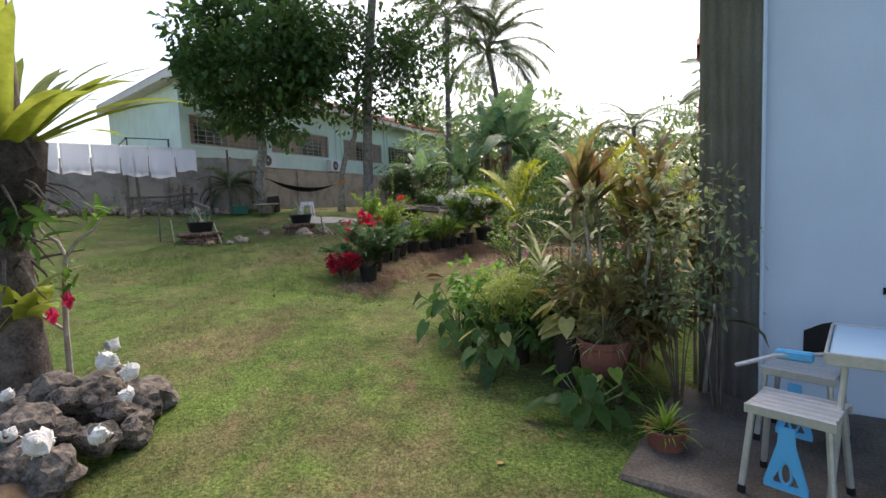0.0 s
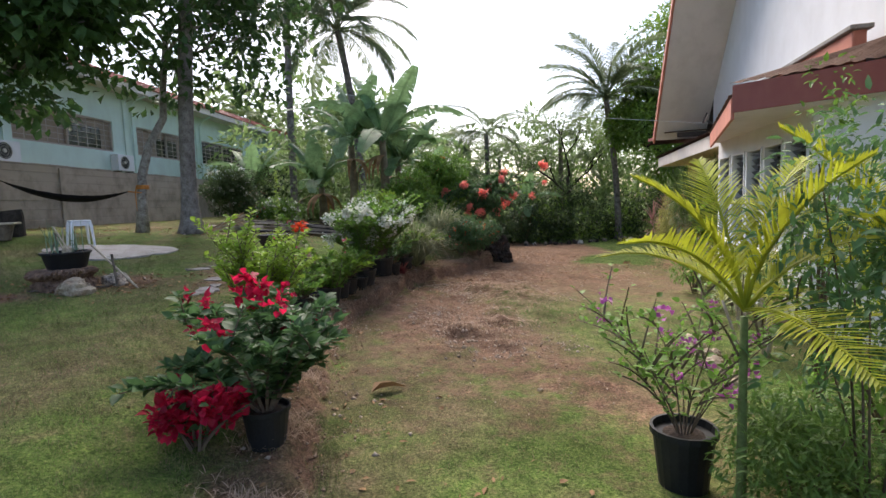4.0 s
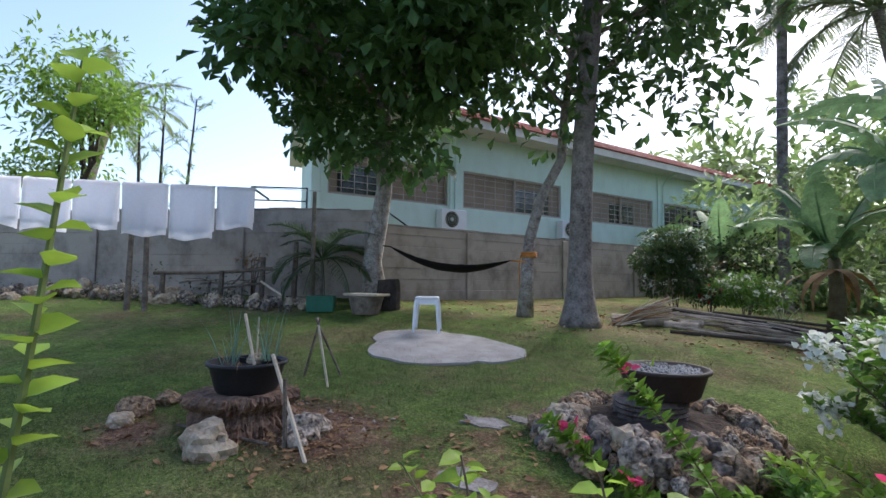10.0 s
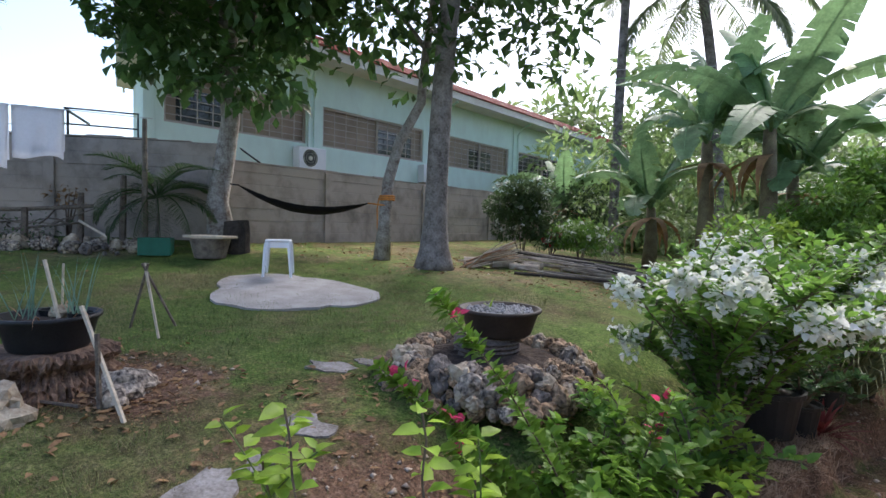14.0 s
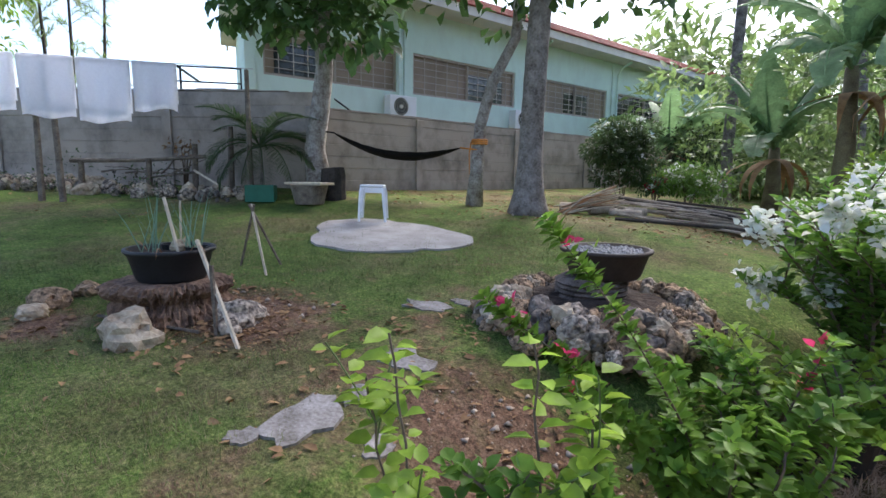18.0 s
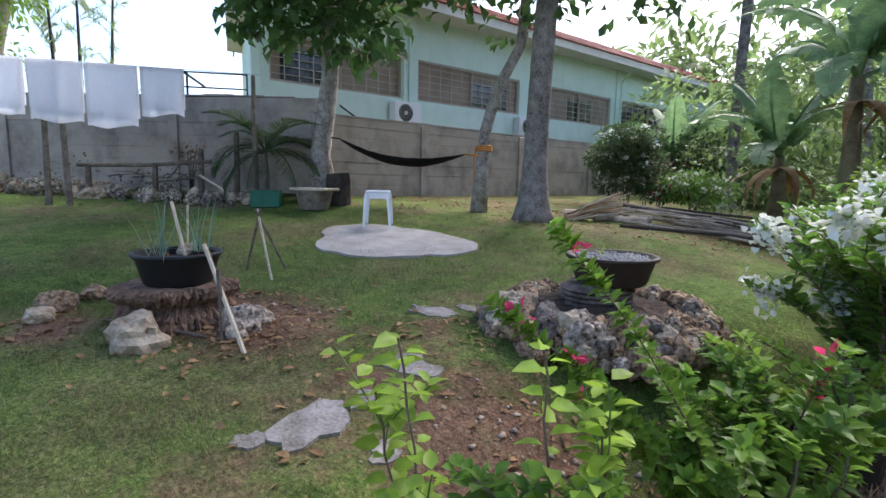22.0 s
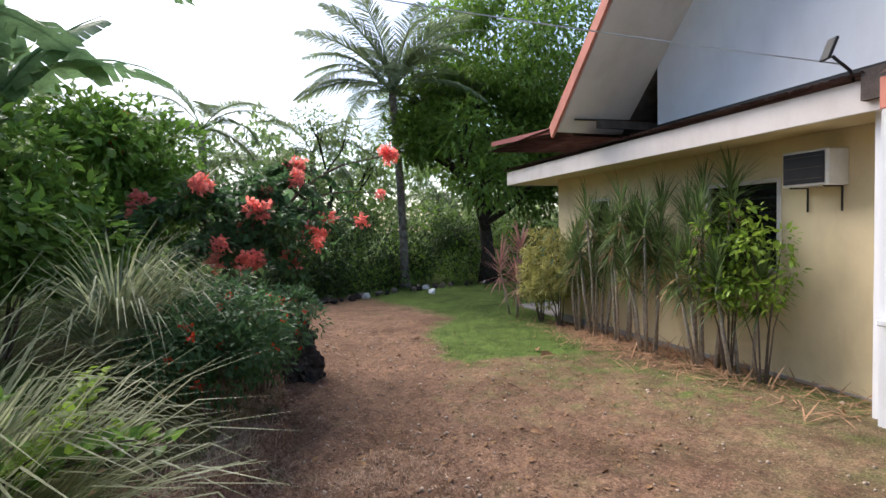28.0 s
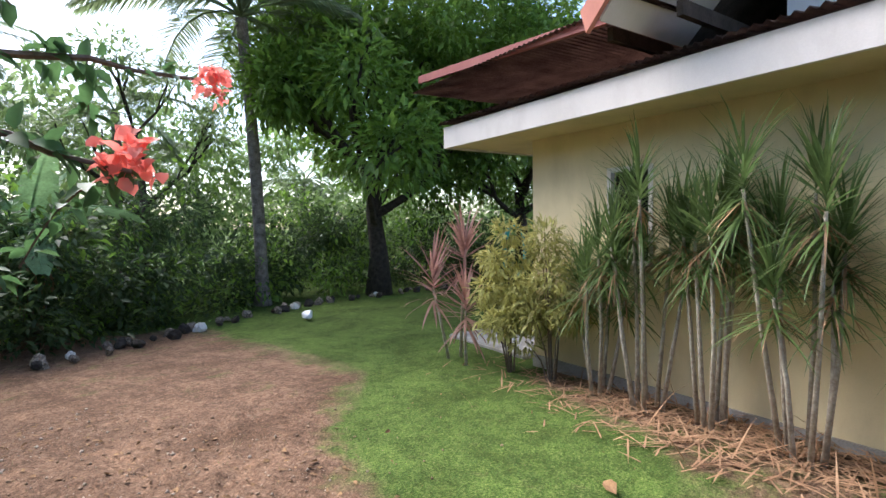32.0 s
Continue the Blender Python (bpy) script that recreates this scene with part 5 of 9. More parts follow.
def rosette(name, label, x, y, n, length, width, bend, material, z=None, height=0.0, cane=0.02, elev=(0.2, 1.4), heads=1, spread=0.3, seed=1, category="plant", group="", canemat=None, pot=None, dead=0, each=False):
    """Strap leaves in one or more heads, on canes where it has height."""
    rr = random.Random(seed)
    b = thing(name, label, category, group, at=(x, y, ground_z(x, y) if z is None else z))
    h0 = 0.0
    if pot:
        add_pot(b, pot[0], pot[1], pot[2])
        h0 = pot[1] * 0.85
    for k in range(heads):
        a = k * 2.4 + rr.uniform(-0.5, 0.5)
        hh = height * rr.uniform(0.55, 1.0) if heads > 1 else height
        foot = Vector((math.cos(a), math.sin(a), 0)) * spread * 0.3
        top = Vector((math.cos(a) * spread * rr.uniform(0.3, 1), math.sin(a) * spread * rr.uniform(0.3, 1), h0 + hh))
        if heads == 1:
            foot, top = Vector(), Vector((0, 0, h0 + hh))
        if height:
            part("cane", tube(bmesh.new(), [foot + Vector((0, 0, h0 - 0.03)), foot.lerp(top, 0.5) + Vector((rr.uniform(-0.03, 0.03), rr.uniform(-0.03, 0.03), 0)), top], [cane * 1.25, cane, cane * 0.7], 6), canemat or M_CANE, b, smooth=True)
        az = nr.uniform(0, math.tau, n)
        el = np.sort(nr.uniform(elev[0], elev[1], n))
        d = np.stack([np.cos(az) * np.cos(el), np.sin(az) * np.cos(el), np.sin(el)], 1)
        off = np.zeros((n, 3)) + np.array(top)
        off[:, 2] += (el - el.mean()) * (0.22 if height else 0.02)
        L_, B_ = length * nr.uniform(0.7, 1.15, n), bend * nr.uniform(0.4, 1.5, n)
        if each:
            for i in range(n):
                put("leaf", strips("leaf", off[i:i + 1], d[i:i + 1], L_[i], width, B_[i], material, 5, power=0.6), b)
        else:
            put("leaf_crown", strips("leaf_crown", off, d, L_, width, B_, material, 4), b, kind="stuff")
        if dead:
            az = nr.uniform(0, math.tau, dead)
            d = np.stack([np.cos(az) * 0.7, np.sin(az) * 0.7, np.full(dead, -0.6)], 1)
            put("dead_skirt", strips("dead_skirt", np.zeros((dead, 3)) + np.array(top) - [0, 0, 0.08], d, length * 0.8, width * 0.8, 0.7, M_STRAW, 3), b, kind="stuff")
    return b


def rock_mesh(name, r, seed, material, rough=0.35, sub=2, flat=0.7, cuts=8):
    bm = bmesh.new()
    bmesh.ops.create_icosphere(bm, subdivisions=sub, radius=r)
    for v in bm.verts:
        k = 1 + rough * noise.noise(v.co / r * 1.3 + Vector((seed * 7.3, 0, 0))) + rough * 0.6 * noise.noise(v.co / r * 3.3 + Vector((0, seed * 3.1, 0)))
        v.co *= k
    rs = random.Random(seed)
    for _ in range(cuts):
        c = Vector((rs.gauss(0, 1), rs.gauss(0, 1), rs.gauss(0, 1))).normalized()
        lim = r * rs.uniform(0.55, 0.85)
        for v in bm.verts:
            e = v.co.dot(c) - lim
            if e > 0:
                v.co -= c * e * 0.92
    for v in bm.verts:
        v.co.z *= flat
    me = bpy.data.meshes.new(name)
    bm.to_mesh(me)
    bm.free()
    me.materials.append(material)
    return me


def coral_mesh(name, r, seed, material, flat=0.75):
    """A knobbly, pitted lump of old coral stone."""
    bm = bmesh.new()
    bmesh.ops.create_icosphere(bm, subdivisions=3, radius=1)
    o = Vector((seed * 5.7, seed * 2.3, seed))
    for v in bm.verts:
        c = v.co.copy()
        k = 1 + 0.45 * noise.noise(c * 1.1 + o) + 0.42 * (0.4 - abs(noise.noise(c * 2.6 + o))) + 0.3 * (0.35 - abs(noise.noise(c * 6.0 + o))) + 0.1 * noise.noise(c * 14 + o)
        v.co = Vector((c.x * k, c.y * k * (0.75 + 0.4 * ((seed * 37) % 10) / 10), c.z * k * flat)) * r
    me = bpy.data.meshes.new(name)
    bm.to_mesh(me)
    bm.free()
    me.materials.append(material)
    return me


# ---- trees ----
def broad_tree(name, label, x, y, trunk, r, limbs, crown, material, leaf_len, aspect, per, seed, bark, z=None, length=1.6, depth=2, clump=0.6, kids=3, spread=0.8):
    rr = random.Random(seed)
    z0 = ground_z(x, y) if z is None else z
    t = thing(name, label, "tree", at=(x, y, z0))
    pts = [Vector(p) for p in trunk]
    bm = bmesh.new()
    n = len(pts)
    tube(bm, pts, [r * (1.35 if i == 0 else 1) * (1 - 0.45 * i / (n - 1)) for i in range(n)], 10)
    part("trunk", bm, bark, t, smooth=True)
    tips = []
    for at_, way in limbs:
        bm = bmesh.new()
        branch_tree(bm, at_, way, length * rr.uniform(0.85, 1.15), r * 0.45, depth, tips, spread, 0.12, kids, rr)
        part("limb", bm, bark, t)
    C = list(tips) + list(crown)
    R = [clump * rr.uniform(0.65, 1.2) for _ in C]
    P, D = clump_leaves(C, R, per, 0.3)
    sz = leaf_len * nr.uniform(0.6, 1.2, len(P))
    put("crown", leaf_mesh("crown", P, D, sz, sz * aspect, material, droop=0.2, coarse=True, mid=0.7 if aspect > 0.5 else 0.42), t)
    return t


# ---- trees and far vegetation ----
def gp(x, y, z=0.0):
    return Vector((x, y, ground_z(x, y) + z))


def crown_points(centre, radii, n, seed, low=-1.0):
    rr = random.Random(seed)
    out = []
    while len(out) < n:
        v = Vector((rr.uniform(-1, 1), rr.uniform(-1, 1), rr.uniform(low, 1)))
        if 0.3 < v.length < 1:
            out.append((centre[0] + v.x * radii[0], centre[1] + v.y * radii[1], centre[2] + v.z * radii[2]))
    return out


broad_tree("almond_tree", "broad-leaved sea almond tree with pale lichened trunk by the wall", -4.95, 14.6,
           [(0, 0, -0.05), (-0.12, 0.02, 0.7), (0.02, 0, 1.3), (0.12, 0.0, 1.9), (0.1, -0.05, 2.6), (0.15, 0, 3.6), (0.1, 0.05, 4.8)], 0.17,
           [((0.1, 0, 2.5), (0.6, -0.6, 0.35)), ((0.14, 0, 3.3), (-1, -0.2, 0.5)), ((0.14, 0, 3.4), (-0.3, -1, 0.5)), ((0.14, 0, 3.5), (0.9, 0.5, 0.6)), ((0.12, 0, 3.8), (-0.8, 0.5, 0.7)), ((0.12, 0, 4.2), (1, -0.6, 0.6)), ((0.1, 0, 4.6), (-1.0, -0.5, 0.8)), ((0.1, 0, 4.8), (0.2, 1, 0.6)), ((0.1, 0, 4.8), (0.1, 0, 1))],
           crown_points((0.45, -0.2, 4.9), (2.5, 2.5, 2.5), 90, 4, -0.9) + [(0.45, -0.4, 2.55), (0.8, -0.5, 2.3), (1.15, -0.6, 2.1), (1.0, -0.3, 2.6), (-0.6, -0.5, 3.0), (-1.1, -0.6, 2.8), (-0.2, -0.7, 2.9)], L_TALISAY, 0.26, 0.58, 190, 5, M_BARKW, length=1.0, clump=0.62)
broad_tree("almond_tree", "slender crooked sea almond tree with orange rope round its trunk", -2.67, 15.4,
           [(0, 0, -0.05), (0.04, 0, 0.7), (0.08, 0, 1.2), (0.24, 0.03, 1.8), (0.55, 0.1, 2.4), (0.6, 0.1, 3.1), (0.75, 0.2, 4.4)], 0.105,
           [((0.6, 0.1, 3.2), (-0.5, -0.5, 0.7)), ((0.62, 0.1, 3.4), (0.9, 0.3, 0.5)), ((0.65, 0.1, 3.7), (0.9, -0.7, 0.5)), ((0.7, 0.2, 4.0), (-0.6, 0.5, 0.9)), ((0.75, 0.2, 4.2), (0.5, 0.2, 1)), ((0.75, 0.2, 4.2), (1.2, -0.2, 0.5))],
           crown_points((1.6, -0.5, 4.4), (2.8, 2.4, 1.9), 92, 6, -0.9), L_TALISAY, 0.22, 0.58, 150, 9, M_BARKW, length=1.0, clump=0.48)
tie = thing("rope_tie", "frayed orange rope knotted round a tree trunk", "rope", at=gp(-2.6, 15.4, 0.92))
for k in range(3):
    part("coil", tube(bmesh.new(), [(0.115 * math.cos(i * math.tau / 14), 0.115 * math.sin(i * math.tau / 14), k * 0.028 + 0.006 * (i % 2)) for i in range(15)], 0.013, 5, False), M_ROPE, tie)
part("loose_end", tube(bmesh.new(), [(-0.11, -0.06, 0.03), (-0.13, -0.08, -0.15), (-0.12, -0.07, -0.5)], 0.01, 4), M_ROPE, tie)

palm("coconut_palm", "tall coconut palm with thick grey flared trunk on the lawn", -1.68, 14.95, 10.2, 0.15, 0.12, 16, 3.4, L_COCO, bend=(0.75, 0.1), flare=2.0, seed=2, group="coconut palms")
palm("coconut_palm", "slim coconut palm with straight grey trunk", 0.95, 22.5, 10.0, 0.13, 0.11, 22, 3.0, L_COCO, bend=(0.15, 0.0), seed=3, group="coconut palms")
palm("coconut_palm", "coconut palm with long feathery fronds behind the bananas", 3.7, 23.5, 8.6, 0.15, 0.12, 30, 3.6, L_COCO, bend=(-0.7, 0), seed=4, group="coconut palms", arch=1.3, rises=(1.15, 0.6, 0.05))
palm("coconut_palm", "coconut palm with leaning trunk and drooping fronds at the garden end", 16.3, 23.7, 6.3, 0.15, 0.12, 28, 3.7, L_COCO, bend=(-1.4, -0.9), seed=5, group="coconut palms", arch=1.25, rises=(1.2, 0.7, 0.15))
palm("coconut_palm", "distant coconut palm with bushy crown", -22.5, 17.5, 8.5, 0.2, 0.15, 16, 3.2, L_COCO, bend=(1.4, 0.5), seed=6, group="coconut palms", bark=M_BAMBOO)
palm("coconut_palm", "distant coconut palm low on the skyline", -15.5, 17.5, 3.6, 0.15, 0.12, 12, 1.6, L_COCO, seed=7, group="coconut palms")
palm("coconut_palm", "distant coconut palm low on the skyline", -24.0, 12.2, 4.4, 0.15, 0.12, 13, 2.2, L_COCO, seed=8, group="coconut palms")
for i, (x, y, h, ln) in enumerate(((8.5, 28.0, 2.6, 3.0), (6.0, 33.0, 4.2, 3.4), (12.5, 31.0, 3.4, 3.2), (0.5, 31.0, 2.5, 3.0), (18.5, 31, 3.8, 3.4), (15.5, 35.0, 5.0, 3.2), (10.5, 37.0, 5.2, 3.6), (24.5, 28.5, 3.6, 3.4), (4.5, 28.0, 1.9, 3.0), (14.2, 28.6, 1.6, 2.8), (12.0, 29.5, 5.6, 3.0), (16.5, 29.0, 5.2, 3.0), (9.3, 30.5, 4.6, 3.0))):
    palm("young_coconut_palm", "young coconut palm with arching fronds in the undergrowth", x, y, h, 0.16, 0.12, 15, ln, L_COCO, seed=20 + i, group="young coconut palms", arch=1.35)
palm("young_coconut_palm", "small dark palm seedling against the block wall", -5.75, 14.15, 2.3, 0.03, 0.02, 22, 1.15, L_DEEP, seed=41, arch=1.5, flare=1.0, group="young coconut palms")

banana(3.1, 17.4, 2.6, 9, 3, "tall banana plant with broad torn leaves", 2.5)
banana(2.35, 18.2, 2.5, 9, 13, "banana plant with drooping torn leaves", 2.3)
banana(3.9, 18.8, 2.0, 9, 23, "banana plant with broad torn leaves", 2.1)
banana(1.6, 19.6, 1.3, 8, 33, "young banana plant with low leaves", 1.8)
banana(11.6, 24.6, 1.7, 8, 43, "banana plant at the edge of the undergrowth", 1.9)
banana(-0.4, 24.0, 1.2, 8, 53, "young banana plant by the mint building", 1.9)
banana(6.8, 24.5, 1.6, 8, 63, "banana plant in the undergrowth", 2.0)

broad_tree("mango_tree", "large dark mango tree with dense rounded crown", 18.9, 21.8,
           [(0, 0, -0.1), (0.05, 0, 1.2), (-0.05, 0.1, 2.4), (0, 0, 3.6)], 0.3,
           [((0, 0, 2.0), (-1, -0.4, 0.5)), ((0, 0, 2.3), (0.2, -1, 0.5)), ((0, 0, 2.6), (1, 0.2, 0.6)), ((0, 0, 3.0), (-0.6, 0.8, 0.7)), ((0, 0, 3.4), (-0.7, -0.7, 0.9)), ((0, 0, 3.5), (0.6, -0.5, 1)), ((0, 0, 3.6), (0, 0.2, 1)), ((0, 0, 3.0), (-1.1, 0.2, 0.9))],
           crown_points((1.1, -0.6, 7.4), (3.8, 4.2, 4.6), 105, 8, -0.85), L_MANGO, 0.26, 0.42, 250, 15, M_DARKBARK, length=2.0, clump=1.05, spread=0.75)
broad_tree("mango_tree", "second mango tree behind the house", 22.8, 18.5,
           [(0, 0, -0.1), (0.05, 0, 1.6), (-0.05, 0.1, 3.0)], 0.26,
           [((0, 0, 2.0), (-1, 0.4, 0.6)), ((0, 0, 2.3), (0.2, -1, 0.6)), ((0, 0, 2.8), (-0.8, -0.5, 0.9)), ((0, 0, 3.0), (0.3, 0.5, 1)), ((0, 0, 3.0), (0, -0.4, 1))],
           crown_points((0, 0, 6.2), (3.6, 3.6, 3.6), 60, 9, -0.9), L_MANGO, 0.26, 0.42, 260, 16, M_DARKBARK, length=2.0, clump=1.05, spread=0.75)
broad_tree("leafy_tree", "broad green tree beyond the clothes line wall", -16.8, 15.2,
           [(0, 0, -0.1), (0.05, 0, 1.6), (-0.05, 0.1, 3.4)], 0.2,
           [((0, 0, 2.4), (-1, -0.4, 0.6)), ((0, 0, 2.8), (1, -0.3, 0.6)), ((0, 0, 3.4), (0, 0, 1))],
           crown_points((0, 0, 5.2), (1.8, 1.8, 2.2), 30, 10), L_MANGO, 0.26, 0.4, 130, 18, M_DARKBARK, length=1.2, clump=0.8)
broad_tree("mango_tree", "spreading tree with airy crown beside the mango", 15.4, 26.5,
           [(0, 0, -0.1), (0.05, 0, 1.6), (-0.05, 0.1, 3.2)], 0.16,
           [((0, 0, 2.2), (-1, -0.4, 0.6)), ((0, 0, 2.6), (1, -0.3, 0.6)), ((0, 0, 3.2), (0, 0, 1))],
           [], L_JUNGLE, 0.2, 0.4, 150, 17, M_DARKBARK, length=1.5, clump=0.8)
for i, (x, y, h) in enumerate(((-21.2, 19.0, 9.5), (-22.0, 20.2, 10.0), (-20.6, 20.4, 9.0))):
    rr = random.Random(60 + i)
    t = thing("slender_tree", "thin bare-stemmed casuarina against the sky", "tree", "thin trees beyond the wall", at=(x, y, 0.5))
    bm = tube(bmesh.new(), [(0, 0, 0), (0.2 + 0.2 * i, 0, h * 0.5), (0.6 * (i - 0.4), 0.1, h)], [0.1, 0.07, 0.025], 6)
    part("trunk", bm, M_DARKBARK, t)
    bm = bmesh.new()
    P, D = [], []
    for k in range(22):
        zz = rr.uniform(0.45, 1.0) * h
        f = zz / h
        bx = (0.2 + 0.2 * i) * min(1, 2 * f) + (0.6 * (i - 0.4) - 0.2 - 0.2 * i) * max(0, 2 * f - 1)
        q = arching((bx, 0.05, zz), (rr.uniform(-1, 1), rr.uniform(-1, 1), 0.9), rr.uniform(0.5, 1.1), 5, 0.5, rr)
        tube(bm, q, 0.008, 3, False)
        p, d = along(q, 26, 0.2)
        P.append(p)
        D.append(d + nr.normal(0, 0.5, (26, 3)))
    part("twigs", bm, M_DARKBARK, t)
    P, D = np.concatenate(P), np.concatenate(D)
    put("needles", leaf_mesh("needles", P, D, 0.28, 0.03, L_JUNGLE), t)


def thicket(name, label, line, h, depth, per, leaf_len, material, seed, base=0.0, aspect=0.42, tiers=3, fat=1.0):
    """A band of undergrowth along a line, of countless leaves."""
    rr = random.Random(seed)
    C, R = [], []
    for (x0, y0), (x1, y1) in zip(line, line[1:]):
        n = max(2, int(math.hypot(x1 - x0, y1 - y0) / 0.8))
        for k in range(n):
            t = (k + rr.random()) / n
            for _ in range(tiers):
                x, y = x0 + (x1 - x0) * t + rr.uniform(-depth, depth) * 0.5, y0 + (y1 - y0) * t + rr.uniform(-depth, depth) * 0.5
                C.append((x, y, ground_z(x, y) + base + (h - base) * rr.random() ** 0.8 * (0.65 + 0.35 * math.sin(x * 1.7 + y * 1.1))))
                R.append(rr.uniform(0.45, 0.95) * min(1, h / 2.2 + 0.3) * fat)
    P, D = clump_leaves(C, R, per, 0.25)
    sz = leaf_len * nr.uniform(0.55, 1.35, len(P))
    o = new(name, leaf_mesh(name, P, D, sz, sz * aspect, material, coarse=True))
    return tagged(o, label, "undergrowth", kind="stuff")


thicket("far_woods", "dense green tropical woods beyond the garden", [(-2, 36), (5, 38), (12, 40)], 9.5, 5.0, 40, 0.7, L_JUNGLE, 1, tiers=10, fat=1.6)
thicket("far_woods", "open tropical woods behind the mango trees", [(12, 40), (20, 38), (28, 33), (34, 24), (36, 14), (34, 4)], 8.6, 5.0, 60, 0.5, L_JUNGLE, 7, tiers=9, fat=1.2)
thicket("undergrowth", "tall mixed tropical undergrowth", [(-1.5, 27), (3, 26), (7, 27.5), (11, 28.5)], 5.2, 3.2, 120, 0.36, L_JUNGLE, 2, tiers=8, fat=1.2)
thicket("undergrowth", "mixed tropical undergrowth at the garden end", [(11, 28.5), (16, 29.5), (21, 27.5), (25, 23), (27, 17)], 6.4, 3.2, 170, 0.28, L_JUNGLE, 8, tiers=9)
thicket("hedge_growth", "dark low growth along the garden end", [(7.5, 22.5), (9.5, 23.6), (12.5, 24.4), (16, 24.6), (19.5, 23.8), (22.0, 20.5), (22.0, 16.5)], 2.8, 1.6, 300, 0.17, L_DEEP, 3, tiers=7)
thicket("undergrowth", "leafy growth between the bananas and the path", [(1.2, 21.0), (3.2, 20.3), (5.0, 19.6), (6.6, 20.6), (7.6, 22.0)], 3.4, 2.0, 220, 0.17, L_JUNGLE, 4, tiers=6)
thicket("undergrowth", "mixed green growth under the mango tree", [(10.5, 24.6), (13.0, 24.6), (15.5, 24.4), (17.5, 24.0), (20.8, 21.2)], 3.4, 1.6, 140, 0.19, L_MANGO, 5, tiers=5)
thicket("undergrowth", "dark growth by the boundary wall", [(-0.6, 23.0), (0.6, 25.5)], 1.7, 1.2, 320, 0.16, L_DEEP, 6)

# ---- upper lawn: slab, stool, hammock, wall-side clutter ----
slab = bmesh.new()
rr = random.Random(4)
n = 36
top_, bot_ = [], []
for k in range(n):
    a = k * math.tau / n
    rad = 1 + 0.13 * math.sin(3 * a + 1) + rr.uniform(-0.06, 0.06)
    x, y = -2.72 + 0.98 * rad * math.cos(a) * 0.95 - 0.25 * math.sin(a), 13.0 + 0.72 * rad * math.sin(a) + 0.35 * math.cos(a) * 0.4
    top_.append(slab.verts.new((x, y, ground_z(x, y) + 0.022)))
    bot_.append(slab.verts.new((x * 1.002, y, ground_z(x, y) - 0.08)))
slab.faces.new(top_)
for k in range(n):
    slab.faces.new((top_[k], bot_[k], bot_[(k + 1) % n], top_[(k + 1) % n]))
o = part("pavement_slab", slab, M_SLAB)
tagged(o, "rough worn concrete slab set in the lawn", "pavement", kind="structure")


def flagstone(x, y, rx, ry, seed, label):
    rr = random.Random(seed)
    bm = bmesh.new()
    t, b = [], []
    for k in range(16):
        a = k * math.tau / 16
        q = rr.uniform(0.6, 1.2)
        px_, py_ = x + rx * q * math.cos(a), y + ry * q * math.sin(a)
        t.append(bm.verts.new((px_, py_, ground_z(px_, py_) + 0.012)))
        b.append(bm.verts.new((px_, py_, ground_z(px_, py_) - 0.06)))
    bm.faces.new(t)
    for k in range(16):
        bm.faces.new((t[k], b[k], b[(k + 1) % 16], t[(k + 1) % 16]))
    return tagged(part("flagstone", bm, M_FLAG), label, "paving stone", "broken paving across the lawn")


for i, (x, y, rx, ry) in enumerate(((-1.0, 9.72, 0.13, 0.22), (-0.92, 9.98, 0.07, 0.1), (-0.93, 10.38, 0.16, 0.12), (-1.2, 11.18, 0.2, 0.1), (-0.98, 11.35, 0.14, 0.07), (-1.12, 9.5, 0.06, 0.06), (-0.66, 9.75, 0.05, 0.09))):
    flagstone(x, y, rx, ry, i, "cracked grey concrete paving piece sunk in grass")

st = thing("plastic_stool", "white plastic stool with square seat and splayed legs", "stool", at=Matrix.Translation(gp(-3.3, 13.62)) @ pose(0, 0, 0, 0, 0, 28))
part("seat", boxed(-0.15, 0.15, -0.15, 0.15, 0.43, 0.46, 0.012), M_PLASTICW, st)
part("apron", slab_wall(-0.13, 0.13, 0.36, 0.43, -0.13, 0.13, []), M_PLASTICW, st)
for sx in (-1, 1):
    for sy in (-1, 1):
        bm = bmesh.new()
        tube(bm, [(sx * 0.125, sy * 0.125, 0.42), (sx * 0.14, sy * 0.14, 0.36), (sx * 0.165, sy * 0.165, -0.01)], [0.03, 0.026, 0.017], 6)
        part("leg", bm, M_PLASTICW, st)

hm = thing("hammock", "black net hammock slung between two trees", "hammock")
h0, h1 = Vector((-4.98, 14.6, 2.56)), Vector((-2.6, 15.32, 2.28))
bm = bmesh.new()
rows = []
for k in range(25):
    t = k / 24
    c = h0.lerp(h1, 0.1 + 0.8 * t) - Vector((0, 0, 0.3 * 4 * t * (1 - t)))
    wd = 0.62 * math.sin(math.pi * t) ** 0.8 + 0.015
    rows.append([bm.verts.new(c + Vector((0.36, -0.93, 0)) * wd * s * 0.5 + Vector((0, 0, 0.2 * s * s * wd + 0.012 * noise.noise((k * 0.7, s * 3, 1))))) for s in (-1, -0.6, -0.2, 0.2, 0.6, 1)])
for r, s in zip(rows, rows[1:]):
    for i in range(5):
        bm.faces.new((r[i], r[i + 1], s[i + 1], s[i]))
bmesh.ops.solidify(bm, geom=bm.faces[:], thickness=0.006)
part("netting", bm, M_NET, hm, smooth=True)
part("rope", tube(bmesh.new(), [h0, h0.lerp(h1, 0.11)], 0.01, 5), M_NET, hm)
part("rope", tube(bmesh.new(), [h0.lerp(h1, 0.895), h1], 0.012, 5), M_ROPE, hm, "orange rope")

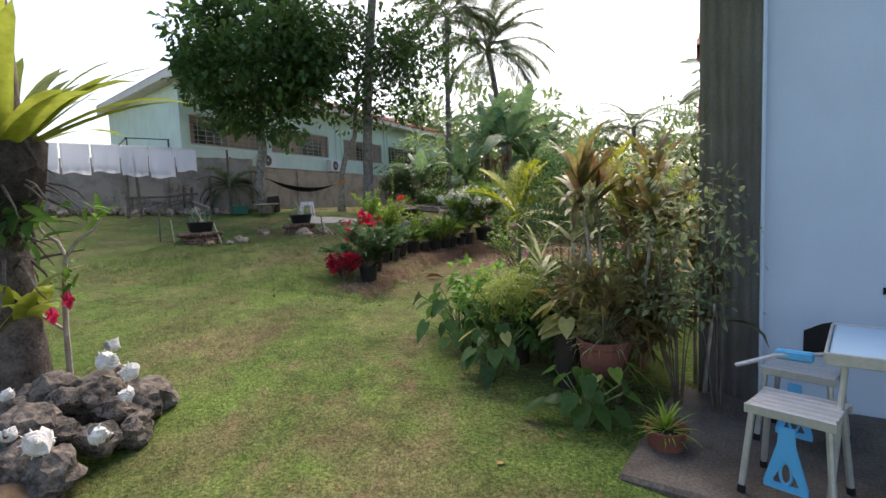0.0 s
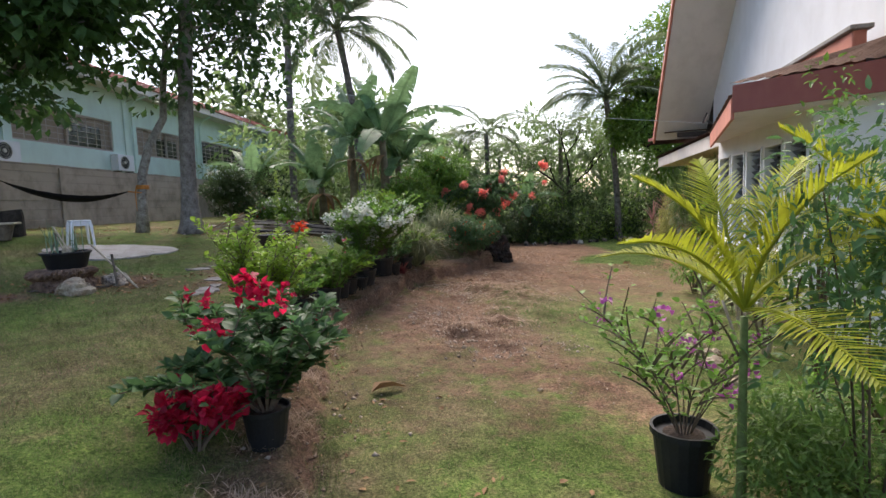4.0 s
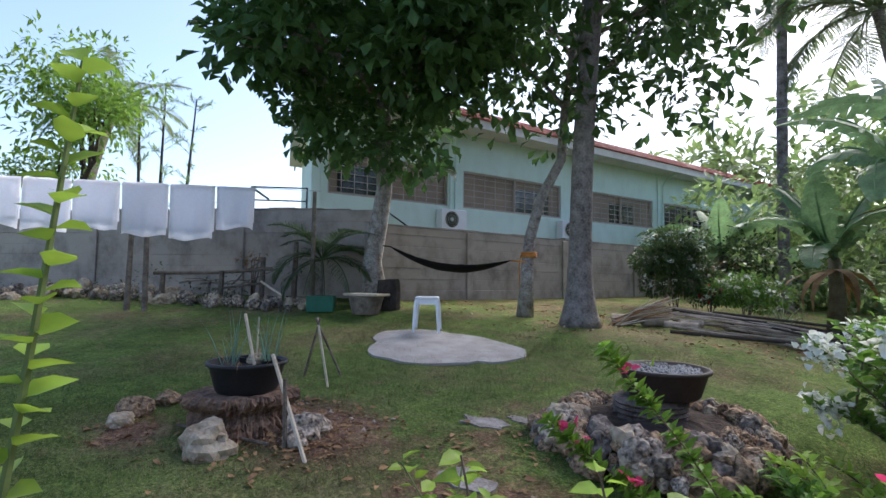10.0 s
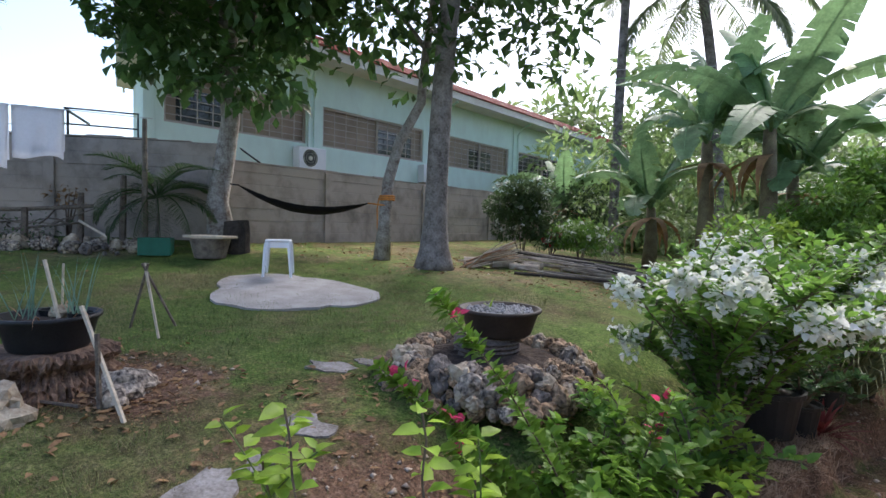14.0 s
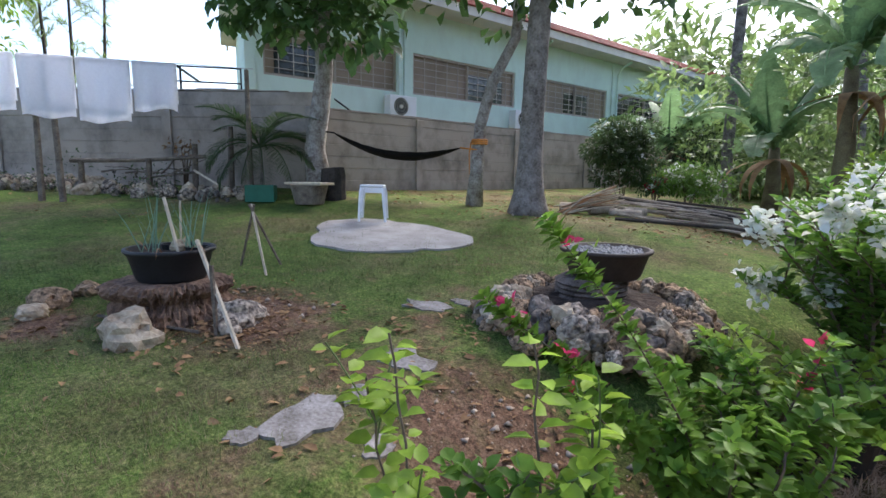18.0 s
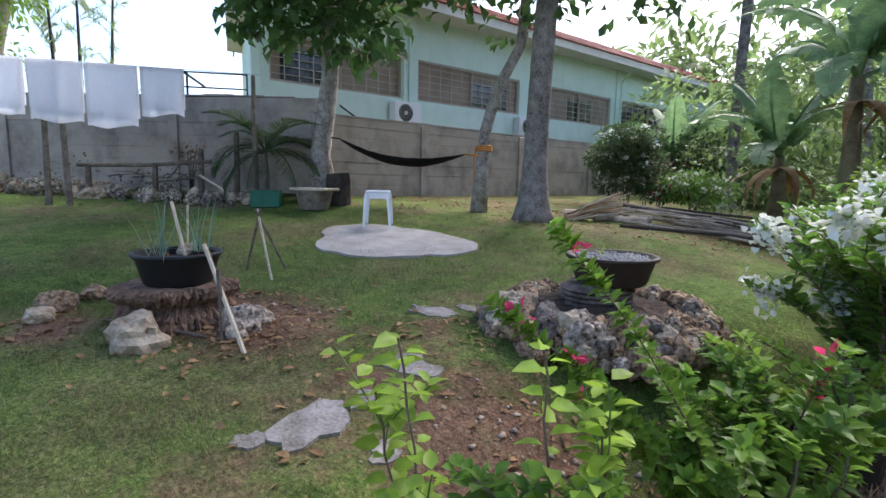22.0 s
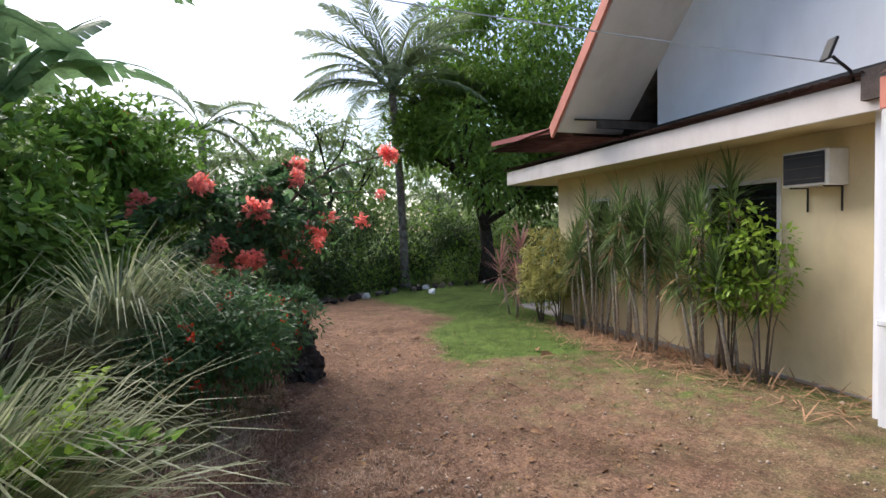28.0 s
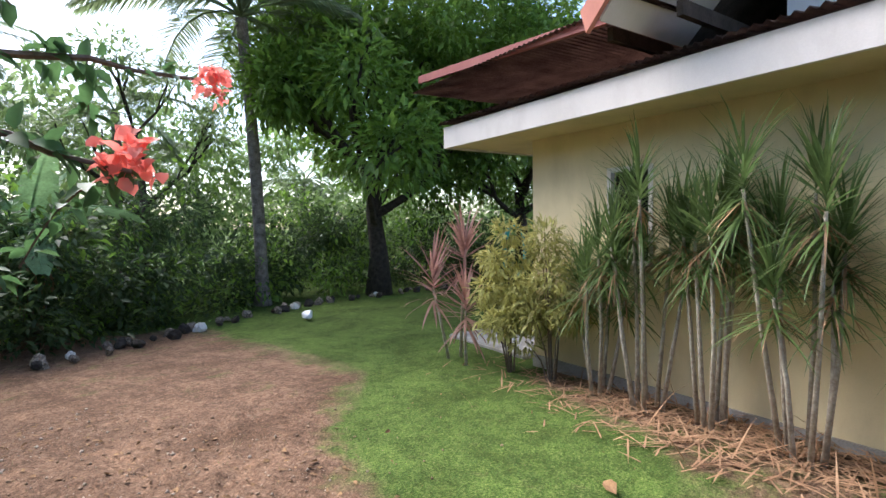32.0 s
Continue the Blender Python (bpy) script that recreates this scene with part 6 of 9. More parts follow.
# clothes line with towels
cl = thing("clothes_line", "clothes line strung between rough wooden poles", "clothes line")
c0, cd = Vector((-6.2, 13.12, 3.38)), Vector((-0.715, -0.699, 0.0))
part("cord", tube(bmesh.new(), [c0 - cd * 1.0, c0, c0 + cd * 2.2 - Vector((0, 0, 0.05)), c0 + cd * 5.5 + Vector((0, 0, 0.05))], 0.006, 4), M_ZINC, cl)
for s, lean in ((1.52, 0.05), (1.7, -0.08), (4.6, 0.1), (-0.9, 0.0)):
    p = c0 + cd * s - Vector((0.699, -0.715, 0)) * 0.09
    part("pole", tube(bmesh.new(), [(p.x + lean, p.y, ground_z(p.x, p.y) - 0.05), (p.x, p.y, 3.38)], [0.045, 0.03], 6), M_WOOD, cl)
s = 0.0
for i, (wd, dp) in enumerate(((0.54, 0.64), (0.62, 0.82), (0.62, 0.78), (0.6, 0.7), (0.6, 0.74), (0.58, 0.7))):
    tw = thing("towel", "plain white towel hung over the clothes line", "towel", "white towels on the line", at=c0 + cd * (s + wd / 2))
    bm = bmesh.new()
    rows = []
    side = Vector((-cd.y, cd.x, 0))
    for k in range(9):
        t = k / 8
        rows.append([bm.verts.new(cd * (wd * (j / 10 - 0.5)) * (1 - 0.03 * t) + Vector((0, 0, -dp * t + 0.03 * t * math.sin(j * 0.6 + i) - 0.02 * abs(j - 5) / 5 * (1 if j in (0, 10) else 0.3))) + side * (0.03 * t * math.sin(j * 1.3 + i * 2) + 0.012)) for j in range(11)])
    for r, q in zip(rows, rows[1:]):
        for j in range(10):
            bm.faces.new((r[j], r[j + 1], q[j + 1], q[j]))
    bmesh.ops.solidify(bm, geom=bm.faces[:], thickness=0.008)
    part("front_fall", bm, M_CLOTH, tw, smooth=True)
    bm = bmesh.new()
    v = [bm.verts.new(cd * a + Vector((0, 0, b)) - side * (0.012 + 0.02 * (b < -0.1))) for a, b in ((-wd / 2, 0.004), (wd / 2, 0.004), (wd / 2, -dp * 0.8), (-wd / 2, -dp * 0.85))]
    bm.faces.new(v)
    part("back_fall", bm, M_CLOTH, tw)
    s += wd + 0.03

# rough rack of branches and rubble by the left wall
rk = thing("branch_rack", "rickety rack of rough branches in front of the wall", "rack")
for x, y, h in ((-7.15, 13.25, 0.55), (-6.75, 13.75, 0.75), (-6.35, 14.1, 1.0), (-7.9, 12.7, 0.5)):
    part("post", tube(bmesh.new(), [gp(x, y, -0.05), gp(x + 0.03, y, h)], [0.05, 0.04], 6), M_WOOD, rk)
part("rail", tube(bmesh.new(), [gp(-8.0, 12.62, 0.48), gp(-7.2, 13.2, 0.52), gp(-6.6, 13.85, 0.55)], [0.035, 0.03, 0.03], 6), M_WOOD, rk)
part("rail", tube(bmesh.new(), [gp(-7.2, 13.15, 0.25), gp(-6.7, 13.7, 0.32)], 0.018, 5), M_WOOD, rk)
part("rail", tube(bmesh.new(), [gp(-6.7, 13.7, 0.35), gp(-5.9, 13.75, 0.04)], 0.02, 5), M_STICK, rk)
for k in range(9):
    rr = random.Random(k)
    x, y = -7.9 + k * 0.15, 13.0 + k * 0.09
    part("branch", tube(bmesh.new(), arching(gp(x, y, 0.3), (rr.uniform(-1, 1), rr.uniform(-0.3, 0.6), rr.uniform(0, 0.5)), 0.7, 5, 0.3, rr, 0.3), [0.02, 0.015, 0.012, 0.01, 0.008, 0.005], 4, False), M_WOOD, rk)
bush("dead_shrub", "withered dark shrub in front of the wall", -7.0, 13.75, 0.25, 0.25, 1.0, M_DEADLEAF, per=60, leaf_len=0.08, clumps=7, base=0.5, seed=9)

RUB = [coral_mesh("stone", 0.06 + 0.015 * k, k, (M_DARKROCK, M_CORALROCK, M_TANROCK)[k % 3]) for k in range(3)]
rb = thing("rubble_heap", "heap of broken coral rubble along the wall foot", "rubble")
rr = random.Random(21)
for k in range(280):
    t = rr.random()
    x, y = -12.0 + t * 6.2 + rr.uniform(-0.2, 0.2), 11.2 + t * 2.6 + rr.uniform(-0.35, 0.3)
    piece("stone", RUB[k % 3], rb, Matrix.Translation(gp(x, y, 0.02 + rr.random() * 0.2 * (1 - t * 0.7))) @ pose(0, 0, 0, rr.uniform(0, 90), rr.uniform(0, 90), rr.uniform(0, 360)) @ Matrix.Scale(0.45 + 1.1 * rr.random() ** 2, 4))
thicket("weeds", "grey-green weeds over the rubble", [(-11.5, 11.6), (-9.5, 12.2), (-8.2, 12.6), (-6.6, 13.5)], 0.42, 0.7, 420, 0.06, L_DEEP, 31)

cr = thing("crate", "dark green plastic crate on the ground", "crate", at=Matrix.Translation(gp(-5.35, 13.75)) @ pose(0, 0, 0, 0, 0, 35))
for x0, x1, y0, y1 in ((-0.2, 0.2, -0.15, -0.13), (-0.2, 0.2, 0.13, 0.15), (-0.2, -0.18, -0.13, 0.13), (0.18, 0.2, -0.13, 0.13)):
    part("side", slab_wall(x0, x1, 0.0, 0.24, y0, y1, []), M_GREENPL, cr)
part("base", boxed(-0.18, 0.18, -0.13, 0.13, 0, 0.02), M_GREENPL, cr)
bs = thing("basket", "old dark basket with a pale board on top", "basket", at=gp(-4.62, 13.95))
part("body", lathe(bmesh.new(), [(0.2, 0), (0.25, 0.2), (0.27, 0.27)], 18), M_WOOD, bs)
part("lid", boxed(-0.33, 0.33, -0.16, 0.16, 0.272, 0.31, 0.008), M_STICK, bs, "pale plank")
sp = thing("palm_stump", "short cut palm stump by the tree", "stump", at=gp(-4.55, 14.4))
part("log", tube(bmesh.new(), [(0, 0, -0.03), (0.01, 0, 0.12), (0, 0.01, 0.24), (0.01, 0, 0.36), (0, 0, 0.45)], [0.2, 0.185, 0.19, 0.18, 0.17], 12), M_DARKBARK, sp)
lp = thing("log_pile", "cut logs and dry palm midribs beside the palm trunk", "logs")
for k, (x, y, ang, ln, r) in enumerate(((-1.25, 15.7, 10, 0.35, 0.07), (-0.85, 15.75, 35, 0.35, 0.075), (-0.5, 15.7, -10, 0.45, 0.05), (-0.95, 16.0, 5, 0.6, 0.035), (-0.4, 15.95, 20, 0.3, 0.06))):
    d = Vector((math.cos(radians(ang)), math.sin(radians(ang)), 0))
    part("log", tube(bmesh.new(), [gp(x, y, r) - d * ln / 2, gp(x, y, r) + d * ln / 2], [r, r * 0.95], 10), M_BAMBOO, lp)
sb = thing("stick_bundle", "bundle of dry palm midribs leaning beside the palm trunk", "sticks", at=gp(-1.3, 15.45))
rr = random.Random(40)
for k in range(46):
    a0 = Vector((rr.gauss(0, 0.06), rr.gauss(0, 0.08), rr.uniform(0.0, 0.1)))
    a1 = Vector((0.62 + rr.gauss(0, 0.1), 0.32 + rr.gauss(0, 0.12), rr.uniform(0.1, 0.42)))
    part("stick", tube(bmesh.new(), [a0, a0.lerp(a1, 0.5) + Vector((0, 0, rr.uniform(0, 0.04))), a1], [0.011, 0.009, 0.006], 5), M_STICK if k % 3 else M_STRAW, sb)
bp_ = thing("bamboo_pile", "long heap of old grey bamboo poles", "bamboo poles")
for k in range(44):
    rr = random.Random(k + 70)
    cxp, cyp, ang, ln = 0.9 + rr.gauss(0, 0.45), 15.95 + rr.gauss(0, 0.28), math.radians(-14 + rr.gauss(0, 12)), rr.uniform(1.2, 2.8)
    d = Vector((math.cos(ang), math.sin(ang), 0)) * ln / 2
    z0 = 0.03 + 0.24 * rr.random() * math.exp(-((cyp - 15.95) / 0.3) ** 2)
    a, b = gp(cxp - d.x, cyp - d.y, z0), gp(cxp + d.x, cyp + d.y, z0 + rr.uniform(-0.02, 0.08))
    part("pole", tube(bmesh.new(), [a, a.lerp(b, 0.5) + Vector((0, 0, 0.03)), b], rr.uniform(0.012, 0.026), 6), M_BAMBOO if k % 3 else M_DARKBARK, bp_)
bush("bougainvillea_shrub", "grey-green shrub with white bracts against the boundary wall", -1.0, 19.2, 0.8, 0.8, 1.7, L_DEEP, per=330, leaf_len=0.08, seed=12, flower=F_WHITE, flowers=26, clumps=22)
bush("bougainvillea_shrub", "spreading shrub with white and red bracts", 0.2, 18.7, 0.65, 0.5, 0.85, L_BOUG, per=300, leaf_len=0.07, seed=13, flower=F_WHITE, flowers=34, clumps=14)
bush("flowering_shrub", "small shrub with red flowers", -0.35, 18.6, 0.3, 0.3, 0.6, L_BOUGD, per=240, leaf_len=0.06, seed=14, flower=F_RED, flowers=7, clumps=7)
rosette("grass_clump", "clump of pale strap grass by the bamboo poles", 0.75, 18.0, 60, 0.6, 0.02, 1.5, L_GRASSW, elev=(0.4, 1.3), seed=4)

# ---- onion planters on stumps ----
def basin(name, label, x, y, z, r, h, material):
    b = thing(name, label, "planter", "round black planters", at=(x, y, z))
    part("tub", lathe(bmesh.new(), [(r * 0.74, 0), (r * 0.8, h * 0.1), (r * 0.95, h * 0.82), (r * 1.04, h * 0.9), (r * 1.04, h), (r * 0.95, h), (r * 0.9, h * 0.8)], 32), material, b, smooth=True)
    part("soil", lathe(bmesh.new(), [(r * 0.92, h * 0.8), (r * 0.5, h * 0.85), (0.01, h * 0.86)], 24), M_SOIL, b)
    return b


M_TUB = mat("black rubber tub", (0.016, 0.017, 0.02), rough=0.5, var=0.3, scale=8)


def root_stump(x, y, r, h, label):
    """A low palm root plate, bristling with cut roots."""
    sl = thing("stump", label, "stump", "stumps under the tubs", at=gp(x, y))
    bm = lathe(bmesh.new(), [(r * q, h * z) for q, z in ((1.1, -0.2), (1.12, 0.0), (1.04, 0.12), (1.06, 0.24), (0.98, 0.36), (0.93, 0.48), (1.02, 0.58), (1.1, 0.68), (1.13, 0.78), (1.08, 0.88), (0.98, 0.97), (0.6, 1.0), (0.2, 1.02))], 150)
    for v in bm.verts:
        a = math.atan2(v.co.y, v.co.x)
        q = v.co.copy()
        k = 1 + 0.2 * noise.noise(q * 4) + 0.1 * noise.noise(Vector((math.cos(a) * 14, math.sin(a) * 14, q.z * 10))) + 0.13 * noise.noise(Vector((math.cos(a) * 32, math.sin(a) * 32, q.z * 26)))
        v.co.x *= k
        v.co.y *= k
        v.co.z += 0.012 * noise.noise(q * 18)
    part("wood", bm, M_ROT, sl)
    return sl


def onion_tub(x, y, z, seed):
    rr = random.Random(seed)
    pl = basin("planter_tub", "black rubber tub planted with spring onions", x, y, z, 0.25, 0.2, M_TUB)
    for cx_, cy_, n in ((-0.12, -0.05, 13), (0.12, 0.04, 15)):
        for _ in range(n):
            b = np.array([[cx_ + rr.gauss(0, 0.03), cy_ + rr.gauss(0, 0.03), 0.16]])
            put("spring_onion", strips("spring_onion", b, np.array([[rr.gauss(0, 0.22), rr.gauss(0, 0.22), 1.0]]), rr.uniform(0.2, 0.46), 0.013, rr.uniform(0.1, 0.6), L_ONION, 4), pl)
    for _ in range(7):
        a = rr.uniform(0, 6.28)
        put("wilted_leaf", strips("wilted_leaf", np.array([[0.2 * math.cos(a), 0.2 * math.sin(a), 0.17]]), np.array([[math.cos(a), math.sin(a), 0.9]]), rr.uniform(0.14, 0.26), 0.01, 3.0, M_STRAW, 6), pl)
    for px_, py_, r in ((-0.1, 0.1, 0.08), (0.14, 0.08, 0.07)):
        part("small_pot", lathe(bmesh.new(), [(r * 0.8, 0.12), (r, 0.205), (r * 0.9, 0.205), (r * 0.8, 0.15)], 14, m=pose(px_, py_, 0)), M_TUB, pl)
    put("stone", coral_mesh("stone", 0.05, seed, M_TANROCK), pl, m=pose(0.0, 0.06, 0.2))
    part("cane", tube(bmesh.new(), [(0.05, 0.02, 0.15), (-0.12, 0.06, 0.5)], 0.011, 5), M_STICK, pl)
    part("cane", tube(bmesh.new(), [(-0.04, 0.1, 0.15), (-0.05, 0.12, 0.48)], 0.007, 5), M_STICK, pl)
    return pl


lx, ly = -2.55, 10.26
root_stump(lx, ly, 0.3, 0.23, "low rotting root stump used as a plant stand")
onion_tub(lx + 0.02, ly, ground_z(lx, ly) + 0.225, 5)
tx_, ty0 = -4.0, 8.6
root_stump(tx_, ty0, 0.34, 0.2, "mossy root stump under a tub in the lawn")
onion_tub(tx_ - 0.02, ty0, ground_z(tx_, ty0) + 0.195, 6)
for nm, a, b, r, mt, lab in (("stake", (-1.77, 10.08, -0.02), (-2.26, 10.24, 0.5), 0.013, M_STICK, "pale wooden stake leaning on the planter"), ("stake", (-2.0, 10.13, -0.03), (-2.04, 10.15, 0.4), 0.014, M_WOOD, "dark thin stake stuck in the soil"), ("stake", (-3.58, 8.5, -0.02), (-3.78, 8.62, 0.4), 0.013, M_STICK, "pale stake leaning on the second tub"), ("stake", (-4.5, 8.5, -0.03), (-4.56, 8.52, 0.42), 0.012, M_STICK, "thin pale stick beside the mossy stump"), ("stake", (-4.72, 8.4, -0.03), (-4.7, 8.4, 0.62), 0.02, M_WOOD, "dark post standing in the lawn"), ("stake", (-2.85, 9.98, 0.02), (-2.08, 10.08, 0.03), 0.01, M_WOOD, "thin stick lying on the grass")):
    s_ = thing(nm, lab, "stick", "sticks by the planters")
    part("shaft", tube(bmesh.new(), [gp(*a), gp(*b)], r, 5), mt, s_)
for k, (x, y, r, mt) in enumerate(((-2.36, 9.86, 0.15, M_TANROCK), (-2.08, 10.36, 0.13, M_CORALROCK), (-2.0, 10.2, 0.07, M_CORALROCK), (-3.3, 9.95, 0.11, M_RINGROCK), (-3.18, 9.8, 0.07, M_TANROCK), (-3.35, 10.2, 0.08, M_RINGROCK), (-3.3, 8.75, 0.11, M_TANROCK), (-3.42, 8.45, 0.07, M_CORALROCK), (-3.7, 8.25, 0.08, M_RINGROCK))):
    tagged(new("rock", coral_mesh("rock", r, 30 + k, mt)), "rough pitted coral limestone rock on the grass", "rock", "rocks round the tubs").matrix_world = Matrix.Translation(gp(x, y, r * 0.3))
tp = thing("stick_tripod", "tripod of three thin sticks tied at the top", "sticks")
for (x, y), mm in (((-2.7, 11.2), M_STICK), ((-2.82, 11.5), M_WOOD), ((-3.1, 11.3), M_WOOD)):
    part("stick", tube(bmesh.new(), [gp(x, y, -0.02), Vector((-2.93, 11.3, ground_z(-2.9, 11.3) + 0.54)) + (Vector((-2.93, 11.3, 0)) - Vector((x, y, 0))) * 0.12], 0.011, 5), mm, tp)
put("debris", leaf_mesh("debris", np.c_[nr.normal(-2.3, 0.4, 260), nr.normal(10.25, 0.35, 260), np.zeros(260)], np.c_[nr.normal(0, 1, (260, 2)), nr.normal(0, 0.25, 260)], nr.uniform(0.02, 0.07, 260), 0.03, M_DEADLEAF), None)
ob = bpy.data.objects["debris"]
for v in ob.data.vertices:
    v.co.z += ground_z(v.co.x, v.co.y) + 0.015
tagged(ob, "scattered wood chips and dry leaves", "leaf litter", kind="stuff")

# ---- stone ring with the gravel tub ----
rx_, ry_ = -0.19, 11.52
zr = ground_z(rx_, ry_)
rg = thing("stone_ring", "raised ring of rough coral stones filled with dark soil", "stone planter", at=(rx_, ry_, zr))
STN = [coral_mesh("stone", 0.06, 50 + k, (M_RINGROCK, M_RINGROCK, M_DARKROCK, M_RINGROCK, M_TANROCK, M_CORALROCK, M_RINGROCK)[k]) for k in range(7)]
rr = random.Random(33)
for layer, (rad, zz, cnt) in enumerate(((0.7, -0.01, 50), (0.68, 0.03, 50), (0.64, 0.07, 50), (0.59, 0.11, 48), (0.54, 0.135, 48), (0.49, 0.12, 46))):
    for k in range(cnt):
        a = k * math.tau / cnt + rr.uniform(-0.06, 0.06)
        q = rad + rr.uniform(-0.035, 0.035)
        piece("stone", STN[(k + layer) % 7], rg, pose(q * math.cos(a), q * 1.02 * math.sin(a), zz + rr.uniform(-0.02, 0.02), rr.uniform(0, 360), rr.uniform(0, 360), rr.uniform(0, 360)) @ Matrix.Scale(rr.choice((0.4, 0.5, 0.65, 0.8, 1.0, 1.25)), 4))
bm = lathe(bmesh.new(), [(0.55, 0.07), (0.5, 0.1), (0.44, 0.13), (0.38, 0.145), (0.3, 0.155), (0.15, 0.16), (0.01, 0.17)], 60)
for v in bm.verts:
    v.co.z += 0.025 * noise.noise(v.co * 9) + 0.015 * noise.noise(v.co * 26)
part("soil", bm, M_SOIL, rg)
ty = thing("palm_trunk_stand", "ribbed dark trunk section standing in the soil", "stand", at=(rx_ - 0.02, ry_ + 0.02, zr + 0.14))
bm = bmesh.new()
prof = [(0.2, -0.03)]
for k in range(4):
    prof += [(0.235, 0.01 + k * 0.03), (0.215, 0.022 + k * 0.03)]
lathe(bm, prof + [(0.18, 0.135)], 30)
for v in bm.verts:
    v.co.x *= 1 + 0.02 * math.sin(math.atan2(v.co.y, v.co.x) * 26)
    v.co.y *= 1 + 0.02 * math.sin(math.atan2(v.co.y, v.co.x) * 26)
part("trunk", bm, M_ROOTBARK, ty)
pt = basin("planter_tub", "brown rubber tub filled with grey pebbles", rx_ + 0.06, ry_ + 0.03, zr + 0.277, 0.275, 0.18, M_BASIN)
bmv = bmesh.new()
for k in range(420):
    a, q = nr.random() * math.tau, math.sqrt(nr.random()) * 0.235
    bmesh.ops.create_icosphere(bmv, subdivisions=1, radius=nr.uniform(0.008, 0.016), matrix=Matrix.Translation((q * math.cos(a), q * math.sin(a), 0.155 + 0.012 * nr.random())))
tagged(part("gravel", bmv, M_GRAVEL, pt), kind="stuff")
rosette("seedling", "tiny seedling in the pebble tub", rx_, ry_, 6, 0.07, 0.02, 0.6, L_LIME, z=zr + 0.46, elev=(0.4, 1.2))


# ---- large-leaved and strappy plants ----
def heart_mesh(name, pos, direction, normal, size, material):
    """Heart-shaped leaves with a folded midrib, as one mesh."""
    n = len(pos)
    d = unit(np.asarray(direction, float))
    s = unit(np.cross(d, np.asarray(normal, float)))
    u_ = np.cross(s, d)
    T = np.array([(0, 0, 0), (-0.16, 0.2, 0.02), (0.02, 0.4, 0.03), (0.38, 0.38, 0.02), (0.72, 0.2, -0.04), (1, 0, -0.14), (0.72, -0.2, -0.04), (0.38, -0.38, 0.02), (0.02, -0.4, 0.03), (-0.16, -0.2, 0.02), (0.4, 0, -0.06)])
    S = np.asarray(size)[:, None, None] * np.ones((n, 1, 1))
    co = np.asarray(pos, float)[:, None, :] + S * (T[None, :, 0:1] * d[:, None] + T[None, :, 1:2] * s[:, None] + T[None, :, 2:3] * u_[:, None])
    q = np.array([(10, i, (i + 1) % 10) for i in range(10)])
    f = (np.arange(n)[:, None, None] * 11 + q[None]).reshape(-1, 3)
    return tri_mesh(name, co.reshape(-1, 3), f, material)


def heart_plant(name, label, x, y, n, h, size, material, seed=1, spread=0.25, z=None, pot=None, group="", old=0):
    rr = random.Random(seed)
    b = thing(name, label, "plant", group, at=(x, y, ground_z(x, y) if z is None else z))
    h0 = 0.0
    if pot:
        add_pot(b, pot[0], pot[1], pot[2])
        h0 = pot[1] * 0.85
    P, D, N = [], [], []
    for k in range(n):
        a = rr.uniform(0, 6.28)
        hh = h * rr.uniform(0.35, 1.0)
        out = spread * rr.uniform(0.4, 1.2)
        tip = Vector((out * math.cos(a), out * math.sin(a), h0 + hh))
        bm = tube(bmesh.new(), [(0.02 * math.cos(a), 0.02 * math.sin(a), h0), (tip.x * 0.45, tip.y * 0.45, h0 + hh * 0.65), tip], [0.007, 0.005, 0.004], 4, False)
        part("leaf_stalk", bm, M_GSTEM, b)
        P.append(tuple(tip))
        D.append((math.cos(a) * 0.7, math.sin(a) * 0.7, rr.uniform(-1.1, -0.2)))
        N.append((math.cos(a) * 0.8 + rr.uniform(-0.3, 0.3), math.sin(a) * 0.8 + rr.uniform(-0.3, 0.3), 0.9))
    sz = [size * rr.uniform(0.7, 1.25) for _ in P]
    for i in range(n):
        put("leaf", heart_mesh("leaf", P[i:i + 1], D[i:i + 1], N[i:i + 1], sz[i:i + 1], L_YELLOW if i < old else material), b, "yellowed old leaf" if i < old else "")
    return b


def fern(name, label, x, y, n, length, material, z=None, pot=None, seed=1, rise=1.0, arch=1.7, pairs=20, leaflet=0.16, group="", width=0.16):
    rr = random.Random(seed)
    b = thing(name, label, "fern", group, at=(x, y, ground_z(x, y) if z is None else z))
    h0 = 0.0
    if pot:
        add_pot(b, pot[0], pot[1], pot[2])
        h0 = pot[1] * 0.85
    kinds = [frond_mesh("frond", length * q, material, pairs, length * leaflet, length * width * 0.16, arch * w, rise * r_, 0.4, 0.05) for q, w, r_ in ((1, 1, 1), (0.85, 1.1, 0.7), (0.95, 0.8, 1.25))]
    for k in range(n):
        piece("frond", kinds[k % 3], b, pose(0, 0, h0, rr.uniform(-25, 25), rr.uniform(-15, 15), k * 137.5) @ Matrix.Scale(rr.uniform(0.75, 1.1), 4))
    return b


